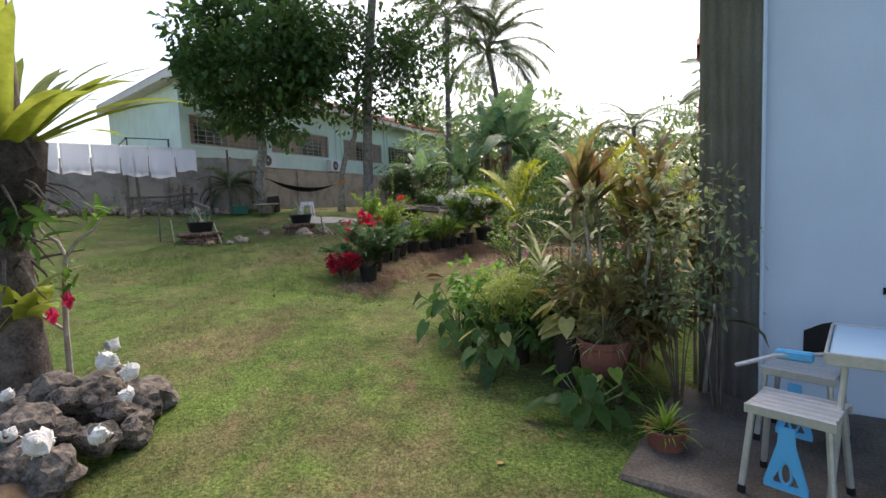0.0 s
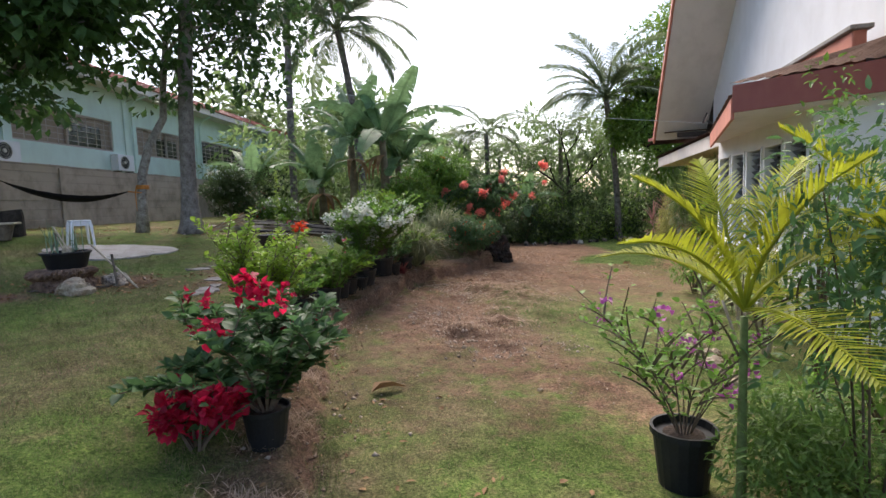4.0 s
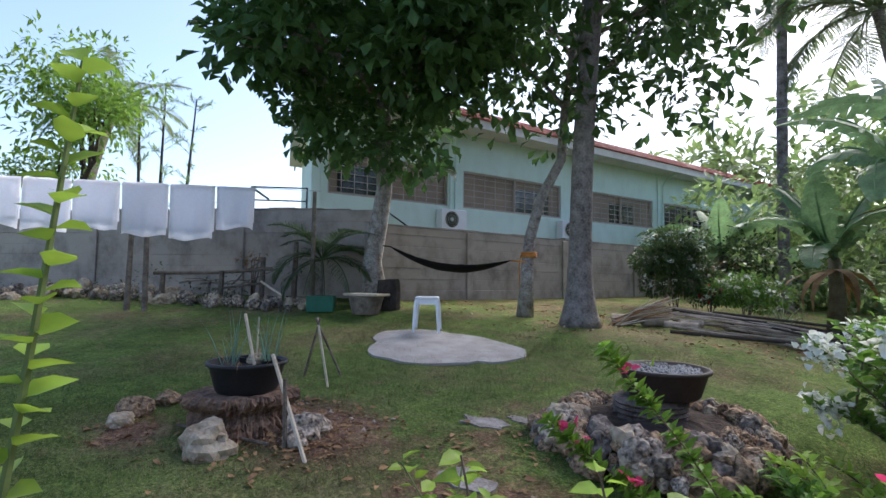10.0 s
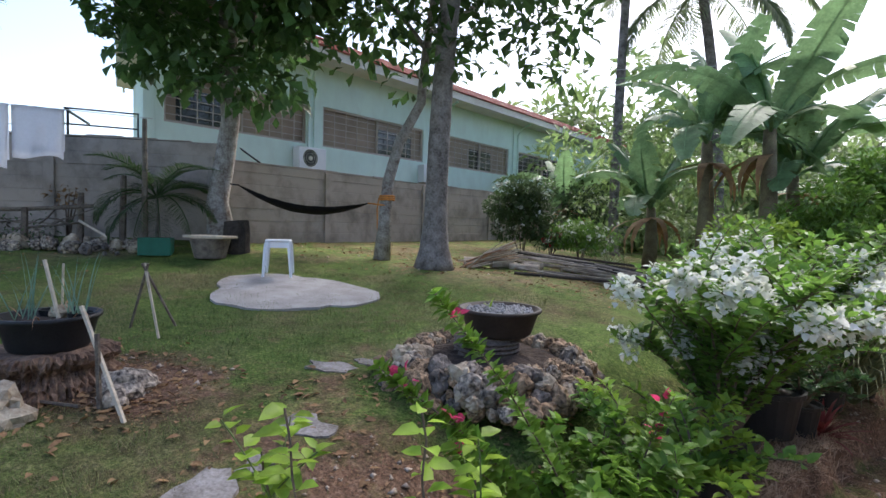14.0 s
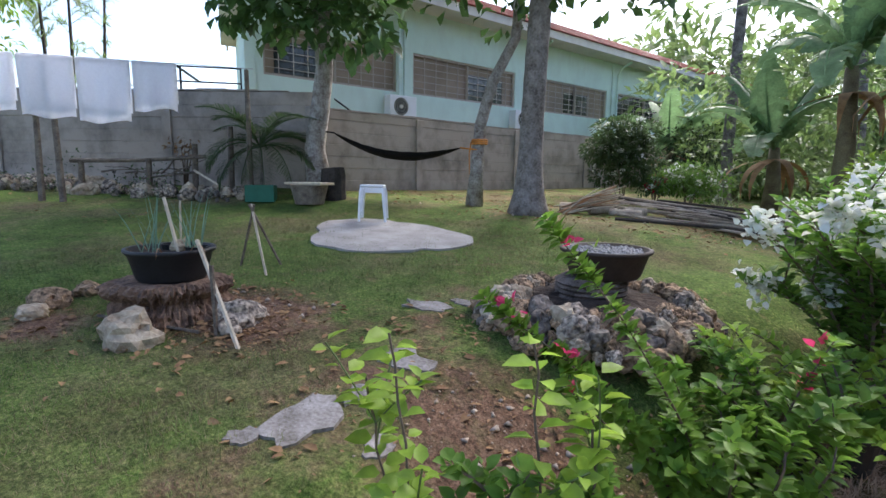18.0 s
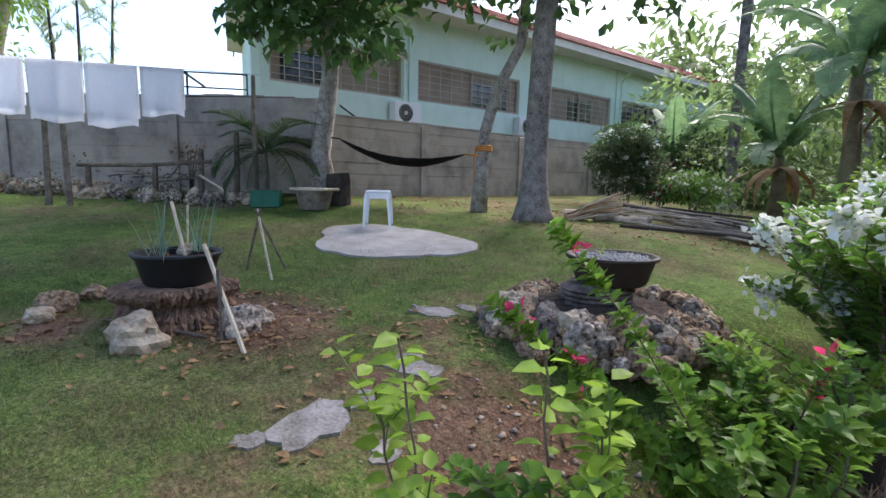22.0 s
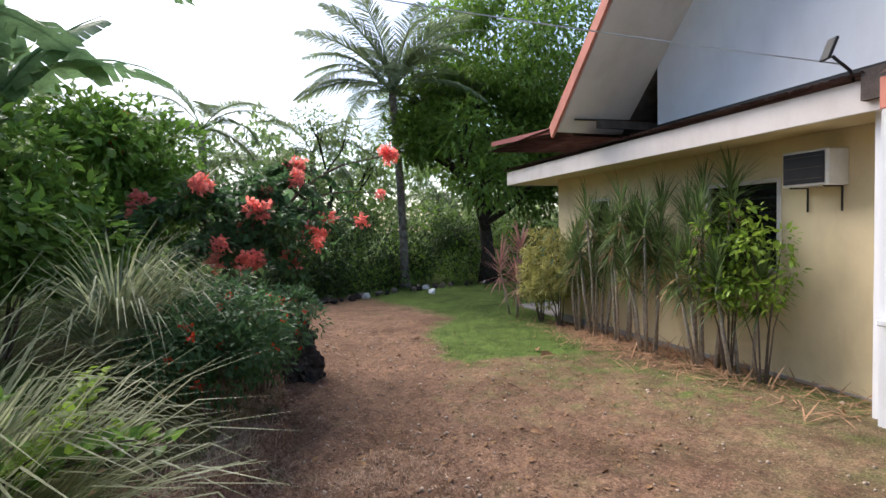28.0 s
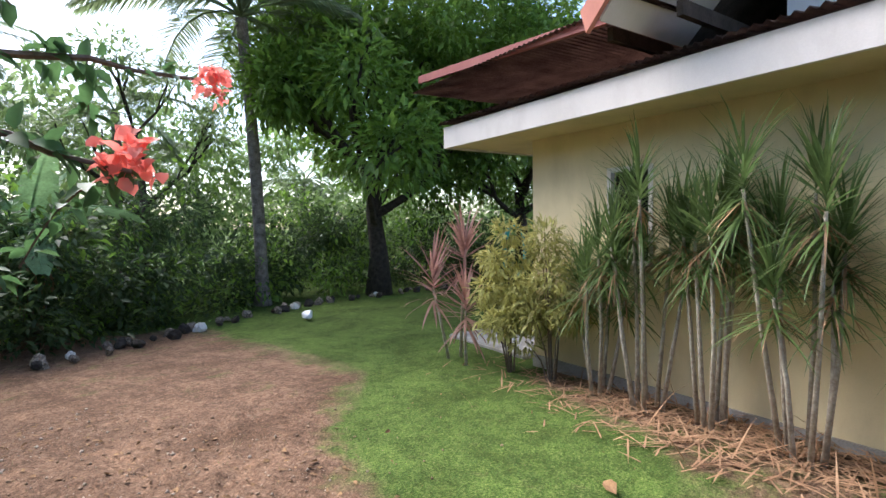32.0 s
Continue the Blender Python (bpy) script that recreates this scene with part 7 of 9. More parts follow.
# ---- the corner by the patio ----
tr = thing("nest_fern_tree", "rough tree trunk with a bird's nest fern growing on it", "tree", at=(-1.88, 1.75, ground_z(-1.88, 1.75)))
bm = tube(bmesh.new(), [(0, 0, -0.1), (0.02, 0, 0.5), (-0.03, 0.02, 1.1), (0.02, 0, 1.7), (0, 0, 2.4), (-0.1, 0.1, 3.6), (-0.15, 0.1, 5.2)], [0.2, 0.14, 0.13, 0.14, 0.15, 0.12, 0.1], 12)
part("trunk", bm, M_ROOTBARK, tr, smooth=True)
rr = random.Random(3)
bm = bmesh.new()
for k in range(44):
    a = rr.uniform(0, 6.28)
    z0 = rr.uniform(0.8, 1.6)
    tube(bm, arching((0.1 * math.cos(a), 0.1 * math.sin(a), z0), (math.cos(a), math.sin(a), rr.uniform(-1.2, 0.6)), rr.uniform(0.2, 0.45), 5, 0.9, rr, 0.25), [0.016, 0.013, 0.01, 0.008, 0.005, 0.003], 4, False)
tagged(part("root_mat", bm, M_ROOTBARK, tr), kind="stuff")
bm = lathe(bmesh.new(), [(0.13, 1.25), (0.24, 1.45), (0.27, 1.68), (0.15, 1.78)], 14)
for v in bm.verts:
    v.co *= 1 + 0.12 * noise.noise(v.co * 6)
part("root_ball", bm, M_DARKBARK, tr)
n = 34
az, el = nr.uniform(0, math.tau, n), nr.uniform(0.45, 1.3, n)
for k in range(n):
    put("nest_leaf", strips("nest_leaf", np.array([(math.cos(az[k]) * 0.1, math.sin(az[k]) * 0.1, 1.66)]), np.array([(math.cos(az[k]) * math.cos(el[k]), math.sin(az[k]) * math.cos(el[k]), math.sin(el[k]))]), nr.uniform(0.7, 1.1), 0.16, nr.uniform(0.5, 1.2), L_NEST, 7, power=0.55), tr)
broadl = strips("low_leaves", np.tile((0.1, 0.0, 0.65), (9, 1)) + nr.normal(0, 0.07, (9, 3)), np.c_[nr.normal(0.5, 0.5, 9), nr.normal(-0.2, 0.5, 9), nr.uniform(0.4, 1.2, 9)], nr.uniform(0.35, 0.5, 9), 0.13, 1.0, L_NEST, 6, power=0.5)
put("low_leaves", broadl, tr, kind="stuff")
put("sprout_growth", leaf_mesh("sprout_growth", nr.normal(0, 0.08, (26, 3)) * [1, 1, 1.2] + [0.16, -0.06, 1.3], sphere_dirs(26), 0.17, 0.07, L_POTHOS), tr, kind="stuff")

ad = thing("adenium", "bare-stemmed adenium with bright pink flowers", "shrub", at=(-1.72, 1.95, ground_z(-1.72, 1.95)))
bm = tube(bmesh.new(), [(0, 0, -0.02), (0.01, 0, 0.5), (0.03, 0, 0.82), (0.06, 0, 1.0)], [0.022, 0.018, 0.015, 0.014], 7)
tube(bm, [(0.06, 0, 0.98), (0.0, 0.02, 1.08), (-0.1, 0.03, 1.14), (-0.13, 0.03, 1.2)], [0.013, 0.012, 0.01, 0.009], 6)
tube(bm, [(0.06, 0, 0.98), (0.14, 0, 1.08), (0.26, 0.0, 1.15), (0.33, 0.0, 1.24)], [0.013, 0.012, 0.01, 0.009], 6)
tube(bm, [(0, 0, 0.5), (-0.12, -0.05, 0.62), (-0.28, -0.1, 0.66)], [0.012, 0.01, 0.007], 5)
tube(bm, [(0.01, 0, 0.66), (0.1, -0.05, 0.78)], [0.01, 0.006], 5)
part("stem", bm, M_CANE, ad)
FL = [(0.02, -0.1, 0.62), (0.1, -0.06, 0.71), (-0.2, 0.0, 0.95), (-0.2, -0.2, 0.16), (-0.32, -0.1, 0.5)]
az = np.arange(10) * math.tau / 5
fmesh = leaf_mesh("flower", nr.normal(0, 0.006, (10, 3)), np.c_[np.cos(az), -0.6 + 0 * az, np.sin(az)], 0.06, 0.045, F_PINK, normal=np.tile((0, -1.0, 0), (10, 1)))
for p in FL:
    piece("flower", fmesh, ad, Matrix.Translation(p))
pp = np.concatenate([nr.normal(0, 0.04, (12, 3)) + c for c in ((-0.3, -0.1, 0.68), (-0.13, 0.03, 1.22), (0.33, 0, 1.25), (-0.25, -0.2, 0.3), (0.12, -0.05, 0.82))])
put("foliage", leaf_mesh("foliage", pp, sphere_dirs(len(pp), 0.5), 0.11, 0.045, L_BOUG), ad)

cx, cy = -1.38, 1.5
RK = [coral_mesh("rock", 0.17, 80 + k, M_DARKROCK) for k in range(4)]
rr = random.Random(12)
for k in range(26):
    a, q = k * 2.4, 0.5 * math.sqrt((k + 0.5) / 26)
    x, y = cx + q * math.cos(a) * 0.85, cy - 0.12 + q * math.sin(a) * 1.25
    zz = 0.28 * max(0, 1 - q / 0.5) + 0.05
    o = new("rock", RK[k % 4])
    o.matrix_world = Matrix.Translation(gp(x, y, zz)) @ pose(0, 0, 0, rr.uniform(-40, 40), rr.uniform(-40, 40), rr.uniform(0, 360)) @ Matrix.Scale(rr.uniform(0.45, 0.95), 4)
    tagged(o, "pitted dark grey coral rock in a garden heap", "rock", "coral rock heap")
for x, y, r, fl_, s in ((-1.22, 0.74, 0.27, 0.5, 5), (-1.72, 0.8, 0.24, 0.5, 6), (-1.55, 0.45, 0.22, 0.5, 7)):
    o = new("flat_stone", rock_mesh("flat_stone", r, s, M_BROWNROCK, 0.25, 3, fl_))
    o.matrix_world = Matrix.Translation(gp(x, y, 0.06))
    tagged(o, "smooth brown flat stone at the rock heap", "rock", "brown stones")


def shell_mesh(seed):
    """A spired sea shell: whorls that grow along a cone, with spines on the last one."""
    bm = bmesh.new()
    rr = random.Random(seed)
    prev = None
    for k in range(36):
        t = k / 35
        a = t * 4.2 * math.tau
        r = 0.008 + 0.055 * t ** 1.3
        c = Vector((r * 0.9 * math.cos(a), r * 0.9 * math.sin(a), 0.16 * (1 - t)))
        ring = [bm.verts.new(c + Vector((math.cos(a) * math.cos(w), math.sin(a) * math.cos(w), math.sin(w) * 1.25)) * r * (1 + (0.7 if w < 0.9 and k % 4 == 0 and k > 14 and i == 1 else 0))) for i, w in enumerate([j * math.tau / 8 for j in range(8)])]
        if prev:
            for i in range(8):
                bm.faces.new((prev[i], prev[(i + 1) % 8], ring[(i + 1) % 8], ring[i]))
        else:
            bm.faces.new(ring)
        prev = ring
    for k in range(9):
        a = k * 0.62
        tube(bm, [(0.05 * math.cos(a), 0.05 * math.sin(a), 0.02), (0.12 * math.cos(a), 0.12 * math.sin(a), 0.045)], [0.018, 0.002], 5)
    me = bpy.data.meshes.new("shell")
    bm.to_mesh(me)
    bm.free()
    me.materials.append(M_SHELL)
    return me


SH = [shell_mesh(1), shell_mesh(2)]
for k, (x, y, z, s, a, b_) in enumerate(((-1.15, 0.98, 0.28, 1.25, 70, 40), (-0.95, 1.08, 0.26, 0.95, 100, 120), (-1.3, 1.0, 0.3, 0.7, 60, 200), (-1.42, 1.05, 0.28, 0.6, 80, 10), (-1.2, 1.55, 0.44, 1.2, 60, 80), (-1.08, 1.62, 0.36, 1.0, 90, 300), (-1.28, 1.75, 0.46, 0.8, 40, 150), (-1.02, 1.45, 0.3, 0.8, 110, 20), (-1.55, 1.3, 0.36, 0.7, 70, 250))):
    o = new("sea_shell", SH[k % 2])
    o.matrix_world = Matrix.Translation(gp(x, y, z)) @ pose(0, 0, 0, a, 0, b_) @ Matrix.Scale(s * 0.5, 4)
    tagged(o, "bleached white spiny sea shell on the rocks", "shell", "shells on the rock heap")

# folding stools and table
def folding_stool(x, y, rz, label, z=0.15):
    s = thing("folding_stool", label, "stool", "folding aluminium stools", at=Matrix.Translation((x, y, z)) @ pose(0, 0, 0, 0, 0, rz))
    for k in range(5):
        part("slat", boxed(-0.17, 0.17, -0.13 + k * 0.053, -0.13 + k * 0.053 + 0.047, 0.405, 0.425, 0.004), M_ALU, s)
    for sy in (-0.14, 0.135):
        part("apron", boxed(-0.175, 0.175, sy, sy + 0.012, 0.38, 0.424, 0.003), M_ALU, s)
    for sx in (-1, 1):
        for sy in (-1, 1):
            lg = part("leg", tube(bmesh.new(), [(sx * 0.145, sy * 0.12, 0.4), (sx * 0.175, sy * 0.155, 0.03)], 0.015, 8), M_ALU, s)
            part("rubber_foot", tube(bmesh.new(), [(sx * 0.174, sy * 0.153, 0.035), (sx * 0.177, sy * 0.157, 0.0)], 0.018, 8), M_BLACK, lg)
    bm = bmesh.new()
    o_ = [(-0.03, 0.36), (0.03, 0.36), (0.035, 0.28), (0.085, 0.1), (0.085, 0.07), (-0.085, 0.07), (-0.085, 0.1), (-0.035, 0.28)]
    i_ = [(-0.008, 0.2), (0.008, 0.2), (0.012, 0.19), (0.05, 0.11), (0.045, 0.1), (-0.045, 0.1), (-0.05, 0.11), (-0.012, 0.19)]
    for yy in (-0.006, 0.006):
        a = [bm.verts.new((p[0], yy - 0.15, p[1])) for p in o_]
        b = [bm.verts.new((p[0], yy - 0.15, p[1])) for p in i_]
        for k in range(8):
            bm.faces.new((a[k], a[(k + 1) % 8], b[(k + 1) % 8], b[k]))
    tube(bm, [(0.022 * math.cos(k * math.tau / 14), -0.15, 0.15 + 0.05 * math.sin(k * math.tau / 14)) for k in range(15)], 0.007, 5, False)
    part("brace", bm, M_BLUEPL, s, "sky blue plastic folding brace")
    return s


folding_stool(2.38, 0.95, -48, "folding aluminium stool with slatted seat and blue brace", 0.15)
folding_stool(2.75, 1.45, -48, "second folding aluminium stool beside the table", 0.15)
tb = thing("folding_table", "pale blue folding picnic table with aluminium rim", "table", at=Matrix.Translation((2.96, 0.86, 0.23)) @ pose(0, 0, 0, 0, 0, -39))
part("tabletop", boxed(-0.4, 0.4, -0.3, 0.3, 0.56, 0.6, 0.012), M_TABLE, tb)
for q in ((-0.41, 0.41, -0.315, -0.302), (-0.41, 0.41, 0.302, 0.315), (-0.415, -0.402, -0.3, 0.3), (0.402, 0.415, -0.3, 0.3)):
    part("rim", boxed(q[0], q[1], q[2], q[3], 0.55, 0.605, 0.004), M_ALU, tb)
for sx in (-1, 1):
    for sy in (-1, 1):
        part("leg", tube(bmesh.new(), [(sx * 0.34, sy * 0.25, 0.56), (sx * 0.38, sy * 0.28, -0.08)], 0.014, 8), M_ALU, tb)
part("arm", tube(bmesh.new(), [(-0.4, -0.02, 0.52), (-0.62, -0.1, 0.5), (-0.78, -0.16, 0.44)], 0.012, 6), M_ALU, tb)
part("hinge_handle", boxed(-0.62, -0.46, -0.09, -0.05, 0.48, 0.53, 0.01), M_BLUEPL, tb, "sky blue plastic hinge handle")

# ---- potted plants beside the patio ----
rosette("succulent", "bushy bright green succulent in a terracotta pot", 1.99, 1.43, 70, 0.2, 0.018, 1.0, L_LIME, pot=(0.11, 0.14, M_TERRA), elev=(0.0, 1.3), seed=2)
heart_plant("elephant_ear", "glossy green heart-leaved plant at the patio edge", 1.62, 1.72, 24, 0.34, 0.13, L_POTHOS, 4, 0.22, old=1)
heart_plant("elephant_ear", "low heart-leaved plant with fresh green leaves", 1.85, 1.95, 16, 0.32, 0.12, L_LIME, 5, 0.18)
heart_plant("elephant_ear", "glossy heart-leaved plant with a yellowed leaf", 1.15, 2.45, 28, 0.42, 0.13, L_POTHOS, 6, 0.24, old=2)
heart_plant("elephant_ear", "dark green leafy plant on the lawn edge", 0.92, 2.95, 22, 0.5, 0.15, L_POTHOS, 7, 0.3)
heart_plant("elephant_ear", "dark green leafy plant on the lawn edge", 0.88, 3.4, 22, 0.5, 0.14, L_POTHOS, 8, 0.3)
bush("leafy_shrub", "dense dark green foliage behind the potted plants", 1.25, 3.45, 0.45, 0.4, 0.75, L_BOUG, per=260, leaf_len=0.08, clumps=14, seed=31)
q = thing("flower_pot", "grey pot holding a fluffy fern", "pot", "pots by the patio", at=gp(1.34, 2.77))
add_pot(q, 0.14, 0.36, M_BASIN)
bush("potted_fern", "fluffy yellow-green fern with fine leaves", 1.34, 2.77, 0.3, 0.3, 0.45, L_FERN, per=420, leaf_len=0.045, aspect=0.28, clumps=34, z=ground_z(1.34, 2.77) + 0.33, category="fern", stems=14, stem_r=0.003, seed=4, base=0.02, stemmat=M_GSTEM)
heart_plant("croton", "yellow variegated croton in a pot", 1.66, 2.3, 12, 0.26, 0.17, L_YELLOW, 9, 0.16, pot=(0.11, 0.42, M_BASIN))
rosette("spider_plant", "white-striped spider plant in a terracotta pot", 1.85, 2.1, 80, 0.36, 0.016, 1.9, L_GRASSW, pot=(0.17, 0.42, M_TERRA), elev=(0.3, 1.4), seed=5)
rosette("ti_plant", "tall bronze ti plant with long drooping leaves", 2.2, 2.63, 26, 0.5, 0.075, 1.5, L_TI, height=1.25, heads=6, spread=0.4, cane=0.014, seed=6, pot=(0.17, 0.3, M_TERRA), group="ti plants", elev=(0.1, 1.35), each=True)
rosette("ti_plant", "ti plant with yellow-striped leaves", 2.35, 2.8, 22, 0.5, 0.07, 1.2, L_TIY, height=1.5, heads=2, spread=0.25, cane=0.014, seed=7, group="ti plants", elev=(0.4, 1.4), each=True)
rosette("ti_plant", "ti plant with green and cream leaves", 1.85, 2.95, 18, 0.42, 0.06, 1.3, L_GRASSW, height=1.1, heads=4, spread=0.35, cane=0.013, seed=8, group="ti plants", elev=(0.2, 1.35), each=True)
rosette("ti_plant", "dark bronze ti plant behind the pots", 2.55, 2.3, 24, 0.42, 0.06, 1.6, L_TI, height=0.85, heads=4, spread=0.35, cane=0.013, seed=9, group="ti plants", each=True)
bush("leafy_shrub", "shaded mixed leaves filling the pot cluster", 2.05, 2.45, 0.5, 0.45, 0.95, L_TI, per=170, leaf_len=0.14, aspect=0.25, clumps=18, seed=61, base=0.2)
bush("leafy_shrub", "shaded green leaves behind the pots", 1.6, 2.75, 0.4, 0.4, 0.6, L_POTHOS, per=200, leaf_len=0.1, clumps=12, seed=62)
bush("variegated_shrub", "tall airy shrub with grey-green variegated leaves", 2.32, 2.0, 0.3, 0.32, 1.95, L_VARIEG, per=80, leaf_len=0.055, clumps=42, stems=6, seed=32, base=0.25, stem_r=0.006)
bush("variegated_shrub", "drooping variegated shrub against the corrugated sheet", 2.5, 1.85, 0.22, 0.22, 1.9, L_VARIEG, per=60, leaf_len=0.055, clumps=26, stems=4, seed=33, base=0.6, stem_r=0.006)
bush("bamboo_shrub", "screen of slender fine-leaved dark green shrub", 2.1, 4.45, 0.5, 0.45, 2.1, L_BOUGD, per=130, leaf_len=0.06, clumps=46, stems=14, seed=34, base=0.4, aspect=0.35, stem_r=0.007)
bush("bamboo_shrub", "fine-leaved green shrub behind the ti plants", 2.6, 3.5, 0.5, 0.45, 1.9, L_BOUGD, per=110, leaf_len=0.07, clumps=40, stems=14, seed=35, base=0.4, aspect=0.35, stem_r=0.007)
for i, (x, y, top, ln) in enumerate(((1.66, 4.74, 1.33, 0.82), (2.75, 4.75, 1.3, 1.1), (3.0, 4.3, 1.0, 1.0))):
    palm("areca_palm", "bright yellow-green areca palm with arching fronds", x, y, top, 0.022, 0.016, (9, 10, 8)[i], ln, L_ARECA, seed=50 + i, flare=1.2, bark=M_GSTEM, arch=0.95, group="areca palms", droop=0.35, rises=(1.25, 0.85, 0.35))
for i, (x, y) in enumerate(((1.9, 4.62), (2.32, 4.9))):
    bush("fern", "soft bushy yellow-green fern at the path edge", x, y, 0.34, 0.34, 0.62, L_FERNG, per=420, leaf_len=0.05, aspect=0.26, clumps=34, category="fern", group="soft ferns", stems=12, stem_r=0.004, seed=60 + i, base=0.05)
bougainvillea(1.74, 5.16, "sparse shrub with small purple flowers in a black pot", 13, 0.88, L_BOUG, F_PURPLE, 14, thick=0.003, pot=(0.165, 0.34), bract=0.028, seed=14, leaf_len=0.045, leaves=20, sag=0.7, up=1.9, name="flowering_shrub", group="", sub=4)
bush("tall_shrub", "tall slender green shrub by the white wall", 3.84, 5.85, 0.32, 0.32, 2.75, L_BOUG, per=105, leaf_len=0.06, clumps=40, stems=10, seed=36, base=0.3)
bush("tall_shrub", "leafy green shrub by the house wall", 3.1, 4.9, 0.4, 0.4, 1.5, L_BOUG, per=120, leaf_len=0.07, clumps=24, stems=10, seed=37, base=0.1)
rosette("dracaena", "yellow-edged dracaena under the louvred bay", 4.45, 6.9, 26, 0.45, 0.035, 1.2, L_TIY, height=0.8, heads=4, spread=0.4, seed=41, group="bay dracaenas")
rosette("dracaena", "yellow-edged dracaena under the louvred bay", 5.3, 7.6, 26, 0.45, 0.035, 1.2, L_TIY, height=1.0, heads=4, spread=0.4, seed=42, group="bay dracaenas")
bush("variegated_shrub", "low variegated bush under the louvred bay", 5.8, 7.9, 0.5, 0.45, 0.9, L_VARIEG, per=200, leaf_len=0.07, clumps=16, seed=38)
bush("variegated_shrub", "variegated bush in front of the bay window", 6.5, 9.0, 0.5, 0.5, 1.1, L_TIY, per=200, leaf_len=0.09, clumps=16, seed=39)
bush("bamboo_shrub", "small bamboo-leaved shrub near the bay corner", 7.1, 10.2, 0.45, 0.45, 1.0, L_BOUG, per=150, leaf_len=0.09, clumps=18, seed=40, aspect=0.25)
BS = [coral_mesh("edging_stone", 0.12, 90 + k, M_TANROCK) for k in range(3)]
for k in range(11):
    t = k / 10
    x, y = 4.2 - 0.75 * t + rng.uniform(-0.06, 0.06), 7.5 - 1.2 * t + rng.uniform(-0.06, 0.06)
    o = new("edging_stone", BS[k % 3])
    o.matrix_world = Matrix.Translation(gp(x, y, 0.03)) @ pose(0, 0, 0, rng.uniform(0, 40), 0, rng.uniform(0, 360)) @ Matrix.Scale(rng.uniform(0.5, 1.1), 4)
    tagged(o, "rough tan coral stone edging the bed", "rock", "bed edging stones")

# ---- the row of pots along the bank ----
red = bougainvillea(-0.4, 6.25, "dark-leaved bougainvillea bush with crimson bracts on top", 15, 0.66, L_BOUGD, pot=(0.14, 0.24), seed=3, leaf_len=0.085, leaves=50, lean=(-0.05, 0.25))
for k, (x, y, z) in enumerate(((-0.46, 6.35, 1.42), (-0.5, 6.4, 1.36), (-0.42, 6.3, 1.34), (-0.38, 6.33, 1.4), (-0.48, 6.3, 1.45), (-0.68, 6.2, 1.2), (-0.65, 6.25, 1.14), (-0.7, 6.5, 1.3), (-0.3, 6.2, 1.3))):
    flower_head(red, Vector((x, y, z)) - gp(-0.4, 6.25), F_RED, 0.055, rng, 14, 0.035)
bougainvillea(-0.78, 6.2, "low crimson bougainvillea at the bank end", 7, 0.42, L_BOUGD, F_RED, 77, pot=None, seed=2, leaves=8, bract=0.05, up=1.9, fl_zone=(0.3, 1))
bougainvillea(-0.42, 6.95, "dark-leaved bougainvillea spilling over its black pot", 13, 0.7, L_BOUGD, F_RED, 6, pot=(0.15, 0.24), seed=4, leaf_len=0.085, leaves=46, fl_zone=(0.8, 1.0))
bougainvillea(-0.4, 7.92, "bright green bougainvillea bush in a black pot", 22, 0.9, L_LIME, pot=(0.15, 0.24), seed=5, leaves=84, up=2.7, sag=0.35, leaf_len=0.054)
ofl = thing("bougainvillea", "slender bougainvillea shoot tipped with orange bracts", "shrub", "potted bougainvilleas", at=gp(-0.2, 7.75))
pts = [Vector((0.18 * t * t, 0.1 * t, (1.69 - gp(-0.2, 7.75).z) * t)) for t in (0, 0.3, 0.6, 0.8, 1)]
part("stem", tube(bmesh.new(), pts, 0.006, 4), M_GSTEM, ofl)
for k in range(4):
    flower_head(ofl, pts[-1] + Vector((rng.uniform(-0.02, 0.02), rng.uniform(-0.02, 0.02), rng.uniform(-0.03, 0.02))), F_ORANGE, 0.04, rng, 8, 0.01)
bougainvillea(-0.16, 8.72, "small leafy bougainvillea with lime shoots in a pot", 8, 0.5, L_BOUG, seed=6, leaves=40, up=1.2)
tl = thing("bougainvillea", "single tall leafy bougainvillea shoot rising from the row", "shrub", "potted bougainvilleas", at=gp(-0.24, 8.16))
pts = [Vector((0, 0, 0.1)), Vector((0.01, -0.02, 0.5)), Vector((0.03, 0.0, 0.95)), Vector((0.05, 0.04, 1.35)), Vector((0.06, 0.07, 1.68))]
part("stem", tube(bmesh.new(), pts, [0.008, 0.006, 0.005, 0.004, 0.002], 5), M_GSTEM, tl)
p, v = shoot_leaves(pts, 96, 0.12)
put("foliage", leaf_mesh("foliage", p, v, nr.uniform(0.03, 0.046, 96), 0.03, L_LIME), tl, kind="stuff")
add_pot(tl, 0.14, 0.22, M_POT)
bougainvillea(0.06, 9.3, "low bougainvillea with pale green shoots in a pot", 7, 0.36, L_BOUG, seed=7, leaves=46)
rr = random.Random(64)
